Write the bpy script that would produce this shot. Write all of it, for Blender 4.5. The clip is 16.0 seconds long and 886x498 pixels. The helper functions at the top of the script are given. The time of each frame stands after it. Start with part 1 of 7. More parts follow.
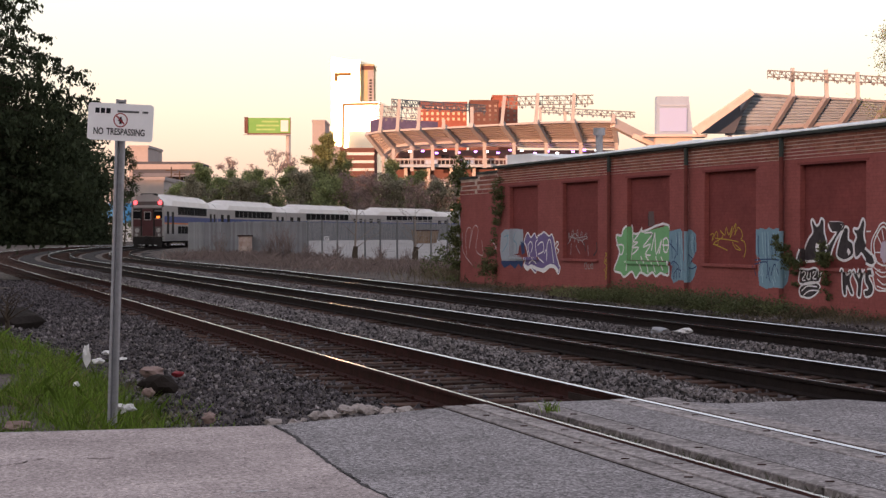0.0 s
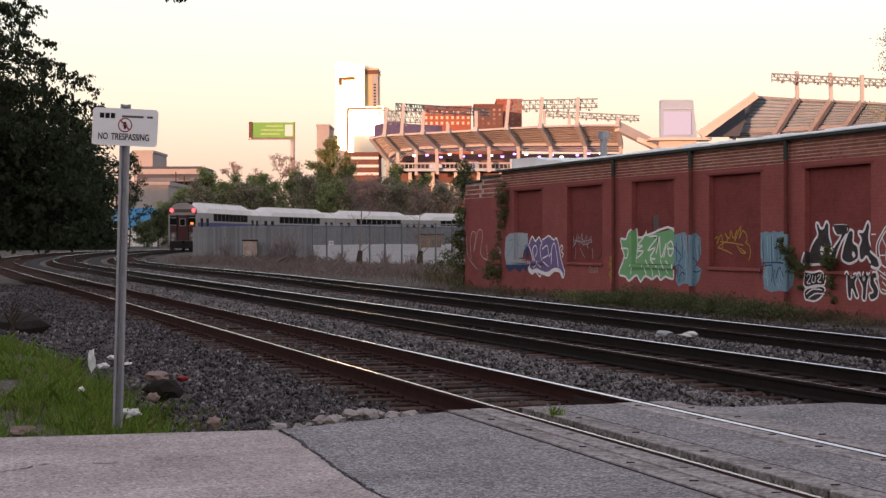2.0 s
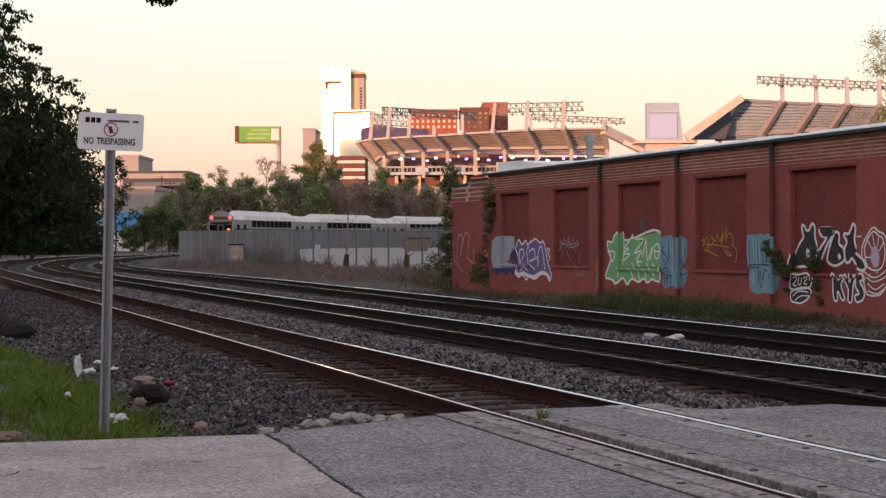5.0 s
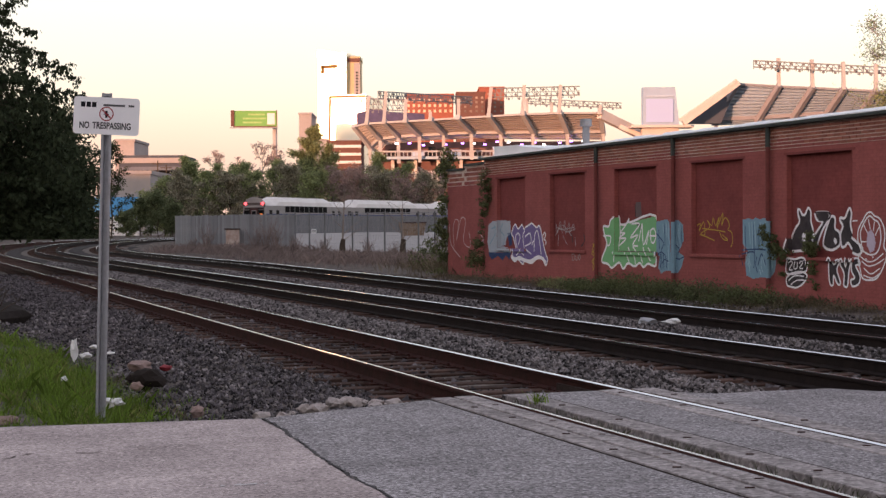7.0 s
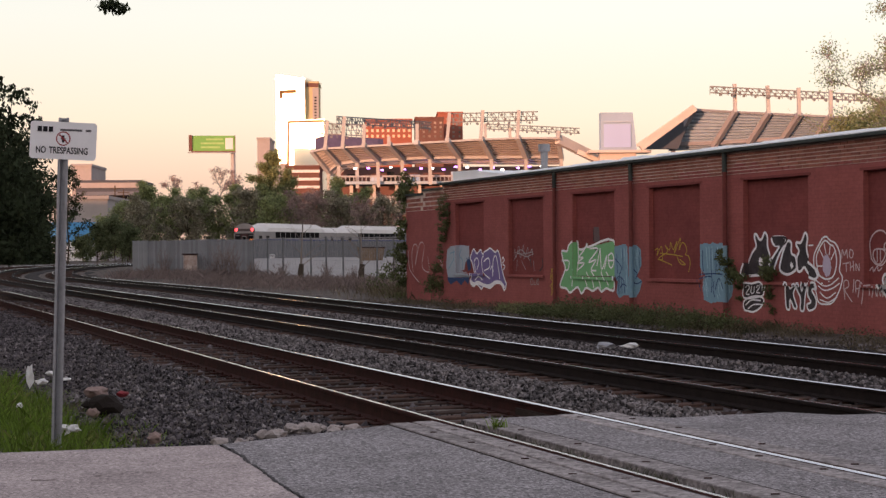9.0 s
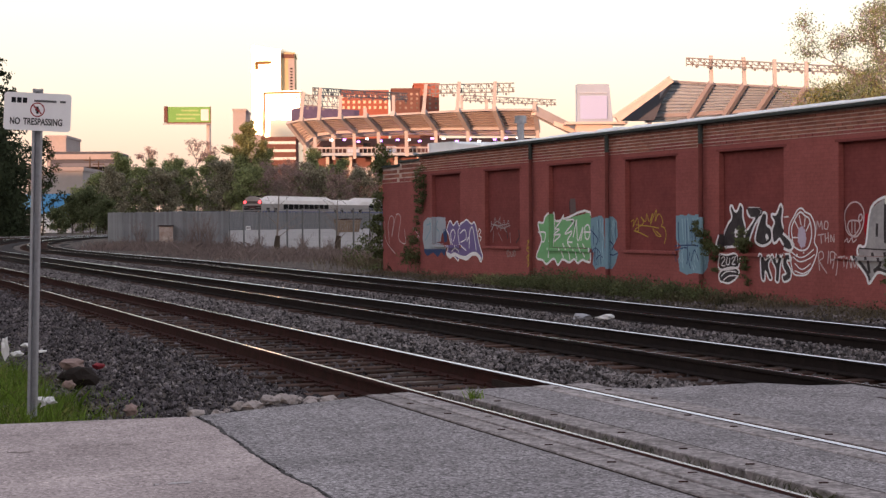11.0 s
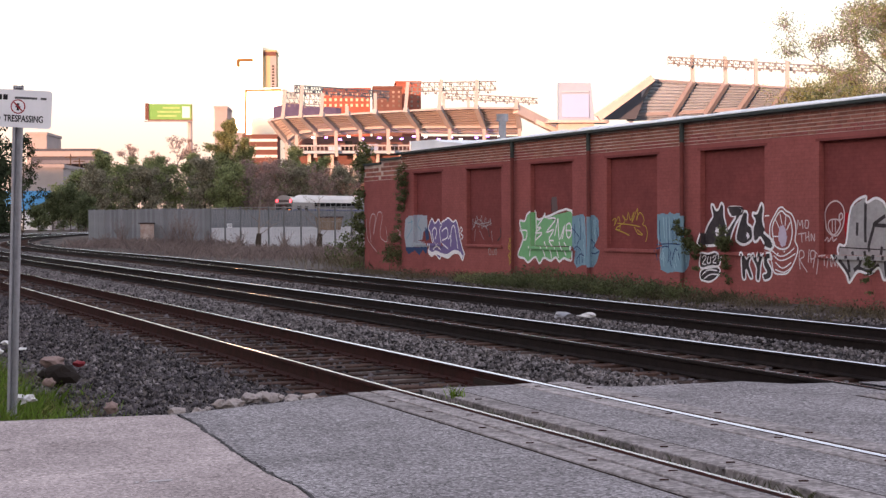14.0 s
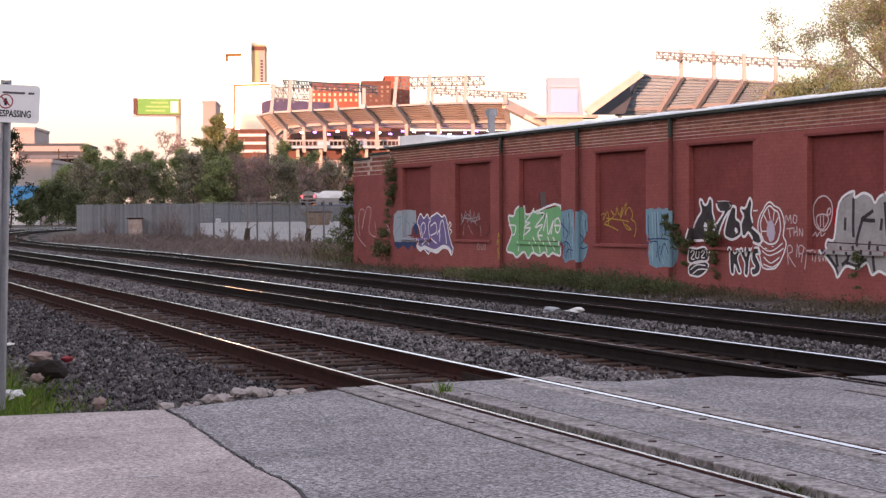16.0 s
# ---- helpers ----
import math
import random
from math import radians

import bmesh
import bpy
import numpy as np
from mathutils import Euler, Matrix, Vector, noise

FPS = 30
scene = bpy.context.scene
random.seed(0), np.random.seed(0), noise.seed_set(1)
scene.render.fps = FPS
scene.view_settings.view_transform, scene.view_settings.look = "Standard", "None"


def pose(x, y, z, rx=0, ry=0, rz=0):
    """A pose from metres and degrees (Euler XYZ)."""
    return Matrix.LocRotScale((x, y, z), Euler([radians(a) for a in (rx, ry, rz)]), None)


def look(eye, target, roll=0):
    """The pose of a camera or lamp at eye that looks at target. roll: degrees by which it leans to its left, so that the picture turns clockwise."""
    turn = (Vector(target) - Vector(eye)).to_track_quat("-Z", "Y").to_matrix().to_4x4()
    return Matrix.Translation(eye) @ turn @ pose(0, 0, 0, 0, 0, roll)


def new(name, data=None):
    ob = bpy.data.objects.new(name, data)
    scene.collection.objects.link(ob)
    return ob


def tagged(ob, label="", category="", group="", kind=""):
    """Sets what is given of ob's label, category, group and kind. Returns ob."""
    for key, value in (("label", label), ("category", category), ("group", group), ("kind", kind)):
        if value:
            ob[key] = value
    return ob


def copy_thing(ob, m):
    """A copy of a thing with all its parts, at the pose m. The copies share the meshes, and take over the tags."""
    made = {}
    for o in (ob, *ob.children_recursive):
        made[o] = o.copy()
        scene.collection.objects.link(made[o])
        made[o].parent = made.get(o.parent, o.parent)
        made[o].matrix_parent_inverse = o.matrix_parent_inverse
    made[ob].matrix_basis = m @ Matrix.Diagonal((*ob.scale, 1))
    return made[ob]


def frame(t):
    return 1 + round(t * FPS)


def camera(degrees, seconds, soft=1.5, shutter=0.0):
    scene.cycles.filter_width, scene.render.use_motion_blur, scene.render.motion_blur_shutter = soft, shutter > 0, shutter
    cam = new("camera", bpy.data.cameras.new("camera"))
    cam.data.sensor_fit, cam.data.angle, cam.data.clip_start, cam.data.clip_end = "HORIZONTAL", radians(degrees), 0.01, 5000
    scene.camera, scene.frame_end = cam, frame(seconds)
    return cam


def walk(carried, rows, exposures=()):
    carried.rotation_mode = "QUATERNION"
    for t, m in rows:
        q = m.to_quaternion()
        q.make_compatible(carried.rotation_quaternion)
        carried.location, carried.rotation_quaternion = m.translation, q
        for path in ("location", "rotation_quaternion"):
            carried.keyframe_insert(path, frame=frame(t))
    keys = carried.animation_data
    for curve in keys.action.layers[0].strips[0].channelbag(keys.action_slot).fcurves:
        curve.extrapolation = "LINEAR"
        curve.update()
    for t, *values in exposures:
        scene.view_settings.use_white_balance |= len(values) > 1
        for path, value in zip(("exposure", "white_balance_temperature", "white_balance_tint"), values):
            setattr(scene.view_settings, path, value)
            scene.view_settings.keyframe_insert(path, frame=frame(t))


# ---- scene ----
import collections

cam = camera(32.4, 16.0, soft=1.4)

# ---- the camera's way: it stands on the road and turns ----
EYE = (0.0, 0.0, 1.6)
TURNS = [
    (0.0, 89.448, -0.000, -0.000),
    (0.5, 89.444, -0.016, 0.128),
    (1.0, 89.446, 0.032, 0.240),
    (1.5, 89.462, 0.078, 0.222),
    (2.0, 89.600, 0.144, 0.171),
    (2.5, 89.927, 0.189, -0.091),
    (3.0, 90.017, 0.260, -0.318),
    (3.2, 89.984, 0.260, -0.300),
    (5.3, 89.664, 0.350, -0.335),
    (5.5, 89.601, 0.342, -0.332),
    (6.0, 89.337, 0.214, -0.243),
    (6.5, 89.186, 0.322, -0.350),
    (7.0, 89.146, 0.357, -0.474),
    (7.5, 89.414, 0.393, -0.697),
    (8.0, 89.818, 0.389, -0.792),
    (8.5, 90.043, 0.398, -1.822),
    (8.7, 90.074, 0.405, -1.960),
    (10.8, 89.254, 0.430, -2.440),
    (11.0, 88.999, 0.434, -2.910),
    (11.5, 88.559, 0.356, -3.345),
    (12.0, 88.587, 0.386, -3.664),
    (12.5, 88.717, 0.382, -3.822),
    (13.0, 88.788, 0.438, -3.914),
    (13.5, 88.872, 0.381, -3.794),
    (14.0, 88.923, 0.303, -3.599),
    (14.5, 88.864, 0.309, -3.439),
    (15.0, 88.675, 0.319, -3.486),
    (15.5, 88.599, 0.285, -3.773),
    (16.0, 88.731, 0.306, -4.020),
]
walk(cam, [(t, pose(*EYE, rx, ry, rz)) for t, rx, ry, rz in TURNS],
     exposures=[(0.0, 0.05, 6430, 15), (2.0, -0.03, 6420, 15), (3.2, -0.19, 6500, 15), (5.5, -0.06, 6400, 15), (7.0, 0.06, 6340, 15), (8.5, -0.15, 6480, 15), (10.8, 0.02, 6450, 15), (11.5, 0.38, 6250, 16), (12.0, 0.50, 6180, 17), (14.0, 0.46, 6180, 17), (16.0, 0.50, 6180, 17)])

# ---- world and sun ----
SUN_EL, SUN_WAY = 4.5, Vector((-0.55, -0.835))
world = bpy.data.worlds.new("sky")
scene.world = world
world.use_nodes = True
wt = world.node_tree
wt.nodes.clear()
w_out = wt.nodes.new("ShaderNodeOutputWorld")
w_bg = wt.nodes.new("ShaderNodeBackground")
w_sky = wt.nodes.new("ShaderNodeTexSky")
w_sky.sky_type = "NISHITA"
w_sky.sun_disc = False
w_sky.sun_elevation = radians(SUN_EL)
w_sky.sun_rotation = math.atan2(SUN_WAY.x, SUN_WAY.y)
w_sky.dust_density = 2.0
w_geo = wt.nodes.new("ShaderNodeTexCoord")
w_sep = wt.nodes.new("ShaderNodeSeparateXYZ")
w_ramp = wt.nodes.new("ShaderNodeValToRGB")
w_mix = wt.nodes.new("ShaderNodeMix")
w_mix.data_type = "RGBA"
w_mix.blend_type = "ADD"
w_mix.inputs[0].default_value = 1.0
w_gain = wt.nodes.new("ShaderNodeMix")
w_gain.data_type = "RGBA"
w_gain.blend_type = "MULTIPLY"
w_gain.inputs[0].default_value = 1.0
w_gain.inputs[7].default_value = (0.10, 0.10, 0.10, 1)
cr = w_ramp.color_ramp
cr.elements[0].position, cr.elements[0].color = 0.0, (0.94, 0.62, 0.49, 1)
cr.elements[1].position, cr.elements[1].color = 1.0, (0.53, 0.53, 0.61, 1)
for at_, col in ((0.045, (0.90, 0.62, 0.50, 1)), (0.085, (0.92, 0.78, 0.62, 1)), (0.15, (0.90, 0.86, 0.76, 1)), (0.30, (0.84, 0.83, 0.80, 1))):
    e_ = cr.elements.new(at_)
    e_.color = col
wt.links.new(w_geo.outputs["Generated"], w_sep.inputs[0])
wt.links.new(w_sep.outputs[2], w_ramp.inputs[0])
wt.links.new(w_sky.outputs[0], w_gain.inputs[6])
wt.links.new(w_ramp.outputs[0], w_mix.inputs[6])
wt.links.new(w_gain.outputs[2], w_mix.inputs[7])
wt.links.new(w_mix.outputs[2], w_bg.inputs[0])
w_bg.inputs[1].default_value = 1.0
wt.links.new(w_bg.outputs[0], w_out.inputs[0])

sun = new("sun", bpy.data.lights.new("sun", "SUN"))
sun.data.energy, sun.data.angle, sun.data.color = 6.6, radians(0.6), (1.0, 0.47, 0.25)
sun_dir = Vector((SUN_WAY.x, SUN_WAY.y, math.tan(radians(SUN_EL)))).normalized()
sun.matrix_world = look(sun_dir * 100, (0, 0, 0))


# ---- materials ----
def mk(name, c1, c2=None, scale=3.0, rough=0.8, bump=0.2, metal=0.0, fine=40.0, piece=0.0, island=0.0, spec=0.06, grit=0.0, leaf=0.0, courses=False, fleck=0.0):
    """A surface with two scales of variation; piece, island: spread of brightness from piece to piece."""
    m = bpy.data.materials.new(name)
    m.use_nodes = True
    nt = m.node_tree
    b = nt.nodes["Principled BSDF"]
    c2 = c2 or tuple(v * 0.65 for v in c1)
    tc = nt.nodes.new("ShaderNodeTexCoord")
    n1 = nt.nodes.new("ShaderNodeTexNoise")
    n1.inputs["Scale"].default_value = scale
    n1.inputs["Detail"].default_value = 5
    n1.inputs["Roughness"].default_value = 0.65
    n2 = nt.nodes.new("ShaderNodeTexNoise")
    n2.inputs["Scale"].default_value = fine
    n2.inputs["Detail"].default_value = 3
    for n in (n1, n2):
        nt.links.new(tc.outputs["Object"], n.inputs["Vector"])
    add = nt.nodes.new("ShaderNodeMath")
    add.operation = "MULTIPLY_ADD"
    add.inputs[1].default_value = 0.4
    nt.links.new(n2.outputs[0], add.inputs[0])
    nt.links.new(n1.outputs[0], add.inputs[2])
    ramp = nt.nodes.new("ShaderNodeMapRange")
    ramp.inputs[1].default_value, ramp.inputs[2].default_value = 0.45, 0.95
    nt.links.new(add.outputs[0], ramp.inputs[0])
    mix = nt.nodes.new("ShaderNodeMix")
    mix.data_type = "RGBA"
    mix.inputs[6].default_value, mix.inputs[7].default_value = (*c1, 1), (*c2, 1)
    nt.links.new(ramp.outputs[0], mix.inputs[0])
    col = mix.outputs[2]
    if grit:
        n3 = nt.nodes.new("ShaderNodeTexVoronoi")
        n3.inputs["Scale"].default_value = fine * 1.6
        nt.links.new(tc.outputs["Object"], n3.inputs["Vector"])
        sp = nt.nodes.new("ShaderNodeSeparateColor")
        nt.links.new(n3.outputs["Color"], sp.inputs[0])
        gr = nt.nodes.new("ShaderNodeMapRange")
        gr.inputs[1].default_value, gr.inputs[2].default_value = 0.0, 1.0
        gr.inputs[3].default_value, gr.inputs[4].default_value = 1 - grit, 1 + grit
        nt.links.new(sp.outputs[0], gr.inputs[0])
        hg = nt.nodes.new("ShaderNodeHueSaturation")
        nt.links.new(col, hg.inputs["Color"])
        nt.links.new(gr.outputs[0], hg.inputs["Value"])
        col = hg.outputs[0]
    if fleck:
        nv = nt.nodes.new("ShaderNodeTexVoronoi")
        nv.inputs["Scale"].default_value = 62.0
        nt.links.new(tc.outputs["Object"], nv.inputs["Vector"])
        sv = nt.nodes.new("ShaderNodeSeparateColor")
        nt.links.new(nv.outputs["Color"], sv.inputs[0])
        fr = nt.nodes.new("ShaderNodeValToRGB")
        fr.color_ramp.interpolation = "CONSTANT"
        fr.color_ramp.elements[0].color = (1 - fleck, 1 - fleck, 1 - fleck, 1)
        fr.color_ramp.elements[1].position, fr.color_ramp.elements[1].color = 0.90, (1 + fleck, 1 + fleck, 1 + fleck, 1)
        fe = fr.color_ramp.elements.new(0.12)
        fe.color = (1, 1, 1, 1)
        nt.links.new(sv.outputs[1], fr.inputs[0])
        mf = nt.nodes.new("ShaderNodeMix")
        mf.data_type, mf.blend_type = "RGBA", "MULTIPLY"
        mf.inputs[0].default_value = 1.0
        nt.links.new(col, mf.inputs[6])
        nt.links.new(fr.outputs[0], mf.inputs[7])
        col = mf.outputs[2]
    if piece or island:
        src = nt.nodes.new("ShaderNodeObjectInfo" if piece else "ShaderNodeNewGeometry")
        rnd = src.outputs["Random"] if piece else src.outputs["Random Per Island"]
        mr = nt.nodes.new("ShaderNodeMapRange")
        amp = piece or island
        mr.inputs[3].default_value, mr.inputs[4].default_value = 1 - amp, 1 + amp
        nt.links.new(rnd, mr.inputs[0])
        hs = nt.nodes.new("ShaderNodeHueSaturation")
        nt.links.new(col, hs.inputs["Color"])
        nt.links.new(mr.outputs[0], hs.inputs["Value"])
        col = hs.outputs[0]
    nt.links.new(col, b.inputs["Base Color"])
    b.inputs["Roughness"].default_value, b.inputs["Metallic"].default_value = rough, metal
    b.inputs["Specular IOR Level"].default_value = spec
    if courses:
        sx = nt.nodes.new("ShaderNodeSeparateXYZ")
        cx = nt.nodes.new("ShaderNodeCombineXYZ")
        br = nt.nodes.new("ShaderNodeTexBrick")
        br.inputs["Scale"].default_value = 1.0
        br.inputs["Brick Width"].default_value, br.inputs["Row Height"].default_value = 0.215, 0.075
        br.inputs["Mortar Size"].default_value = 0.007
        br.inputs["Color1"].default_value, br.inputs["Color2"].default_value = (1, 1, 1, 1), (0.86, 0.86, 0.86, 1)
        br.inputs["Mortar"].default_value = (0.72, 0.72, 0.72, 1)
        nt.links.new(tc.outputs["Object"], sx.inputs[0])
        nt.links.new(sx.outputs[0], cx.inputs[0])
        nt.links.new(sx.outputs[2], cx.inputs[1])
        nt.links.new(cx.outputs[0], br.inputs["Vector"])
        mb = nt.nodes.new("ShaderNodeMix")
        mb.data_type, mb.blend_type = "RGBA", "MULTIPLY"
        mb.inputs[0].default_value = 0.4
        nt.links.new(col, mb.inputs[6])
        nt.links.new(br.outputs[0], mb.inputs[7])
        col = mb.outputs[2]
        nt.links.new(col, b.inputs["Base Color"])
    if bump:
        bp = nt.nodes.new("ShaderNodeBump")
        bp.inputs["Strength"].default_value = bump
        bp.inputs["Distance"].default_value = 0.02
        nt.links.new(add.outputs[0], bp.inputs["Height"])
        nt.links.new(bp.outputs[0], b.inputs["Normal"])
    if leaf:
        tl = nt.nodes.new("ShaderNodeBsdfTranslucent")
        nt.links.new(col, tl.inputs[0])
        ms = nt.nodes.new("ShaderNodeMixShader")
        ms.inputs[0].default_value = leaf
        nt.links.new(b.outputs[0], ms.inputs[1])
        nt.links.new(tl.outputs[0], ms.inputs[2])
        nt.links.new(ms.outputs[0], nt.nodes["Material Output"].inputs[0])
    return m


def glow(name, c, k):
    m = bpy.data.materials.new(name)
    m.use_nodes = True
    b = m.node_tree.nodes["Principled BSDF"]
    b.inputs["Base Color"].default_value = (*c, 1)
    b.inputs["Emission Color"].default_value = (*c, 1)
    b.inputs["Emission Strength"].default_value = k
    return m


ASPHALT = mk("asphalt", (0.30, 0.276, 0.285), (0.165, 0.151, 0.157), 0.9, 0.92, 0.6, fine=34, grit=0.5, fleck=0.42)
ASPHALT_PALE = mk("worn_asphalt", (0.47, 0.395, 0.39), (0.25, 0.208, 0.206), 0.75, 0.92, 0.4, fine=30, grit=0.26, fleck=0.34)
DIRT = mk("dirt", (0.14, 0.117, 0.106), (0.062, 0.052, 0.048), 0.7, 0.95, 0.8, fine=10, grit=0.4)
# bed colour darkened to give the shadows between the loose stones
BALLAST = mk("ballast_bed", (0.055, 0.049, 0.050), (0.018, 0.016, 0.017), 4.0, 0.95, 1.0, fine=22)
STONE = mk("ballast_stone", (0.210, 0.187, 0.190), (0.070, 0.063, 0.066), 2.0, 0.9, 0.3, island=0.9)
STONE_DARK = mk("dark_stone", (0.118, 0.104, 0.112), (0.040, 0.035, 0.039), 2.0, 0.85, 0.3, island=0.9)
BALLAST_DARK = mk("oily_ballast", (0.055, 0.040, 0.035), (0.022, 0.017, 0.016), 5.0, 0.95, 1.0, fine=25)
TIE = mk("creosoted_wood", (0.085, 0.050, 0.041), (0.034, 0.022, 0.019), 5.0, 0.9, 0.6, piece=0.4)
PLANK = mk("grey_timber", (0.385, 0.345, 0.345), (0.15, 0.132, 0.13), 2.2, 0.9, 0.8, fine=18, piece=0.16, grit=0.35)
RUST = mk("rusty_steel", (0.056, 0.020, 0.018), (0.022, 0.013, 0.011), 6.0, 0.8, 0.3)
RUST_DARK = mk("dark_worn_steel", (0.026, 0.019, 0.018), (0.014, 0.011, 0.011), 6.0, 0.8, 0.3)
RAIL_TOP = mk("polished_rail", (0.72, 0.74, 0.80), (0.6, 0.61, 0.66), 3.0, 0.22, 0.0, metal=1.0)
LOT = mk("pale_concrete", (0.31, 0.29, 0.29), (0.25, 0.235, 0.235), 0.15, 0.9, 0.2, fine=4, grit=0.1)
GRASS = mk("grass", (0.175, 0.265, 0.040), (0.080, 0.125, 0.024), 1.6, 0.8, 0.0, island=0.6, leaf=0.35)
WEED = mk("dry_weed", (0.17, 0.14, 0.095), (0.10, 0.085, 0.055), 2.0, 0.9, 0.0, island=0.5, leaf=0.2)
WEED_GREEN = mk("green_weed", (0.105, 0.108, 0.062), (0.064, 0.066, 0.04), 2.0, 0.9, 0.0, island=0.5, leaf=0.3)
LEAF_DARK = mk("dark_leaves", (0.054, 0.068, 0.038), (0.026, 0.034, 0.020), 0.4, 0.8, 0.0, island=0.5, leaf=0.4)
LEAF = mk("green_leaves", (0.31, 0.345, 0.165), (0.18, 0.203, 0.105), 0.3, 0.8, 0.0, island=0.5, leaf=0.45)
LEAF_BRUSH = mk("brush_leaves", (0.33, 0.305, 0.225), (0.20, 0.185, 0.14), 0.3, 0.8, 0.0, island=0.5, leaf=0.45)
LEAF_PALE = mk("young_leaves", (0.50, 0.455, 0.49), (0.31, 0.28, 0.29), 0.4, 0.8, 0.0, island=0.4, leaf=0.55)
LEAF_MID = mk("bush_leaves", (0.165, 0.19, 0.10), (0.09, 0.105, 0.06), 0.4, 0.8, 0.0, island=0.5, leaf=0.4)
LEAF_YOUNG = mk("young_green_leaves", (0.36, 0.43, 0.22), (0.22, 0.27, 0.13), 0.4, 0.8, 0.0, island=0.45, leaf=0.55)
LEAF_BUD = mk("budding_twigs", (0.38, 0.27, 0.25), (0.24, 0.175, 0.165), 0.4, 0.85, 0.0, island=0.4, leaf=0.4)
BARK = mk("bark", (0.09, 0.07, 0.055), (0.045, 0.036, 0.03), 3.0, 0.95, 0.6)
BARK_PALE = mk("pale_bark", (0.28, 0.235, 0.205), (0.16, 0.13, 0.12), 3.0, 0.95, 0.4)
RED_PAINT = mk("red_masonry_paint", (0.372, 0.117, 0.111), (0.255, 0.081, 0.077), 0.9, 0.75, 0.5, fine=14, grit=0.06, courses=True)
RED_DEEP = mk("deep_red_paint", (0.262, 0.074, 0.071), (0.18, 0.051, 0.05), 0.7, 0.75, 0.4, fine=9, grit=0.06, courses=True)
BRICK = mk("old_brick", (0.39, 0.165, 0.130), (0.23, 0.088, 0.072), 3.0, 0.9, 0.5, piece=0.22)
BRICK_FAR = mk("old_brick_run", (0.39, 0.165, 0.130), (0.23, 0.088, 0.072), 3.0, 0.9, 0.5, island=0.22)
MORTAR = mk("mortar", (0.82, 0.72, 0.66), (0.42, 0.27, 0.23), 1.2, 0.95, 0.4)
GUTTER = mk("dark_gutter", (0.075, 0.088, 0.085), (0.04, 0.047, 0.046), 3.0, 0.6, 0.2)
ROOF_WHITE = mk("white_roofing", (0.90, 0.91, 0.93), (0.74, 0.75, 0.78), 1.2, 0.7, 0.3)
TIN = mk("galvanised_steel", (0.36, 0.36, 0.39), (0.24, 0.24, 0.26), 6.0, 0.55, 0.1, metal=0.3)
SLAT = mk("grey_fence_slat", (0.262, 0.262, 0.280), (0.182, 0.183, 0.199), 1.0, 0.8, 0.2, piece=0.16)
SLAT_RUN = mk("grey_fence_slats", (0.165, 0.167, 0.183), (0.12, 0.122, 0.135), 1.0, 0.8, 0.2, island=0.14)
SIGN_WHITE = mk("sign_white", (0.80, 0.79, 0.82), (0.72, 0.71, 0.74), 3.0, 0.5, 0.05)
INK = mk("black_ink", (0.02, 0.02, 0.025), None, 5, 0.6, 0.0)
SIGN_RED = mk("sign_red", (0.35, 0.05, 0.06), None, 5, 0.6, 0.0)
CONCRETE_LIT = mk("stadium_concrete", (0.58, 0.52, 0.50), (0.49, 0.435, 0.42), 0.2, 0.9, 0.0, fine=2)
# bluish copy of the stadium concrete, with shade put into its colour
CONCRETE_SHADE = mk("stadium_concrete_shade", (0.42, 0.51, 0.63), (0.35, 0.43, 0.54), 0.2, 0.9, 0.0, fine=2)
SEAT_PURPLE = mk("purple_seats", (0.11, 0.10, 0.19), None, 0.5, 0.8, 0.0)
STEEL_WHITE = mk("weathered_steelwork", (0.45, 0.44, 0.46), (0.36, 0.35, 0.37), 0.5, 0.7, 0.0)
# darker raker concrete: the shade on these beams is in the colour
RAKER_SHADE = mk("shaded_raker_concrete", (0.27, 0.265, 0.30), (0.22, 0.215, 0.245), 0.3, 0.9, 0.0, fine=2)
RIG_STEEL = mk("grey_rig_steel", (0.24, 0.24, 0.26), (0.17, 0.17, 0.185), 0.5, 0.7, 0.0)
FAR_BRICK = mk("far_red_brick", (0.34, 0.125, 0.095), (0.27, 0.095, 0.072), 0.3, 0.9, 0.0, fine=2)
# brown brick; on the concourse and one block its darkness is painted shade
FAR_BRICK_DARK = mk("far_brown_shade_brick", (0.17, 0.090, 0.080), (0.13, 0.07, 0.062), 0.3, 0.9, 0.0, fine=2)
FAR_GLASS = mk("far_window", (0.30, 0.24, 0.20), (0.18, 0.14, 0.13), 0.4, 0.25, 0.0, piece=0.5)
FAR_GREY = mk("far_grey_wall", (0.38, 0.35, 0.36), (0.30, 0.28, 0.29), 0.1, 0.9, 0.0, fine=1)
# far walls and bands coloured dark and bluish to stand for shade
FAR_SHADE = mk("far_shaded_wall", (0.085, 0.095, 0.125), (0.07, 0.078, 0.10), 0.1, 0.9, 0.0, fine=1)
FAR_PALE_SHADE = mk("far_shaded_pale_band", (0.155, 0.17, 0.215), (0.13, 0.142, 0.18), 0.1, 0.9, 0.0, fine=1)
FAR_WHITE = mk("far_white_wall", (0.72, 0.72, 0.75), (0.62, 0.62, 0.65), 0.1, 0.8, 0.0, fine=1)
FAR_BLUE = mk("far_blue_wall", (0.11, 0.34, 0.68), (0.09, 0.29, 0.58), 0.1, 0.8, 0.0, fine=1)
TOWER_TAN = mk("tower_tan", (0.50, 0.42, 0.26), (0.43, 0.36, 0.22), 0.1, 0.8, 0.0, fine=1)
EDGE_TAN = mk("edge_tan", (0.26, 0.19, 0.10), (0.21, 0.15, 0.08), 0.1, 0.8, 0.0, fine=1)
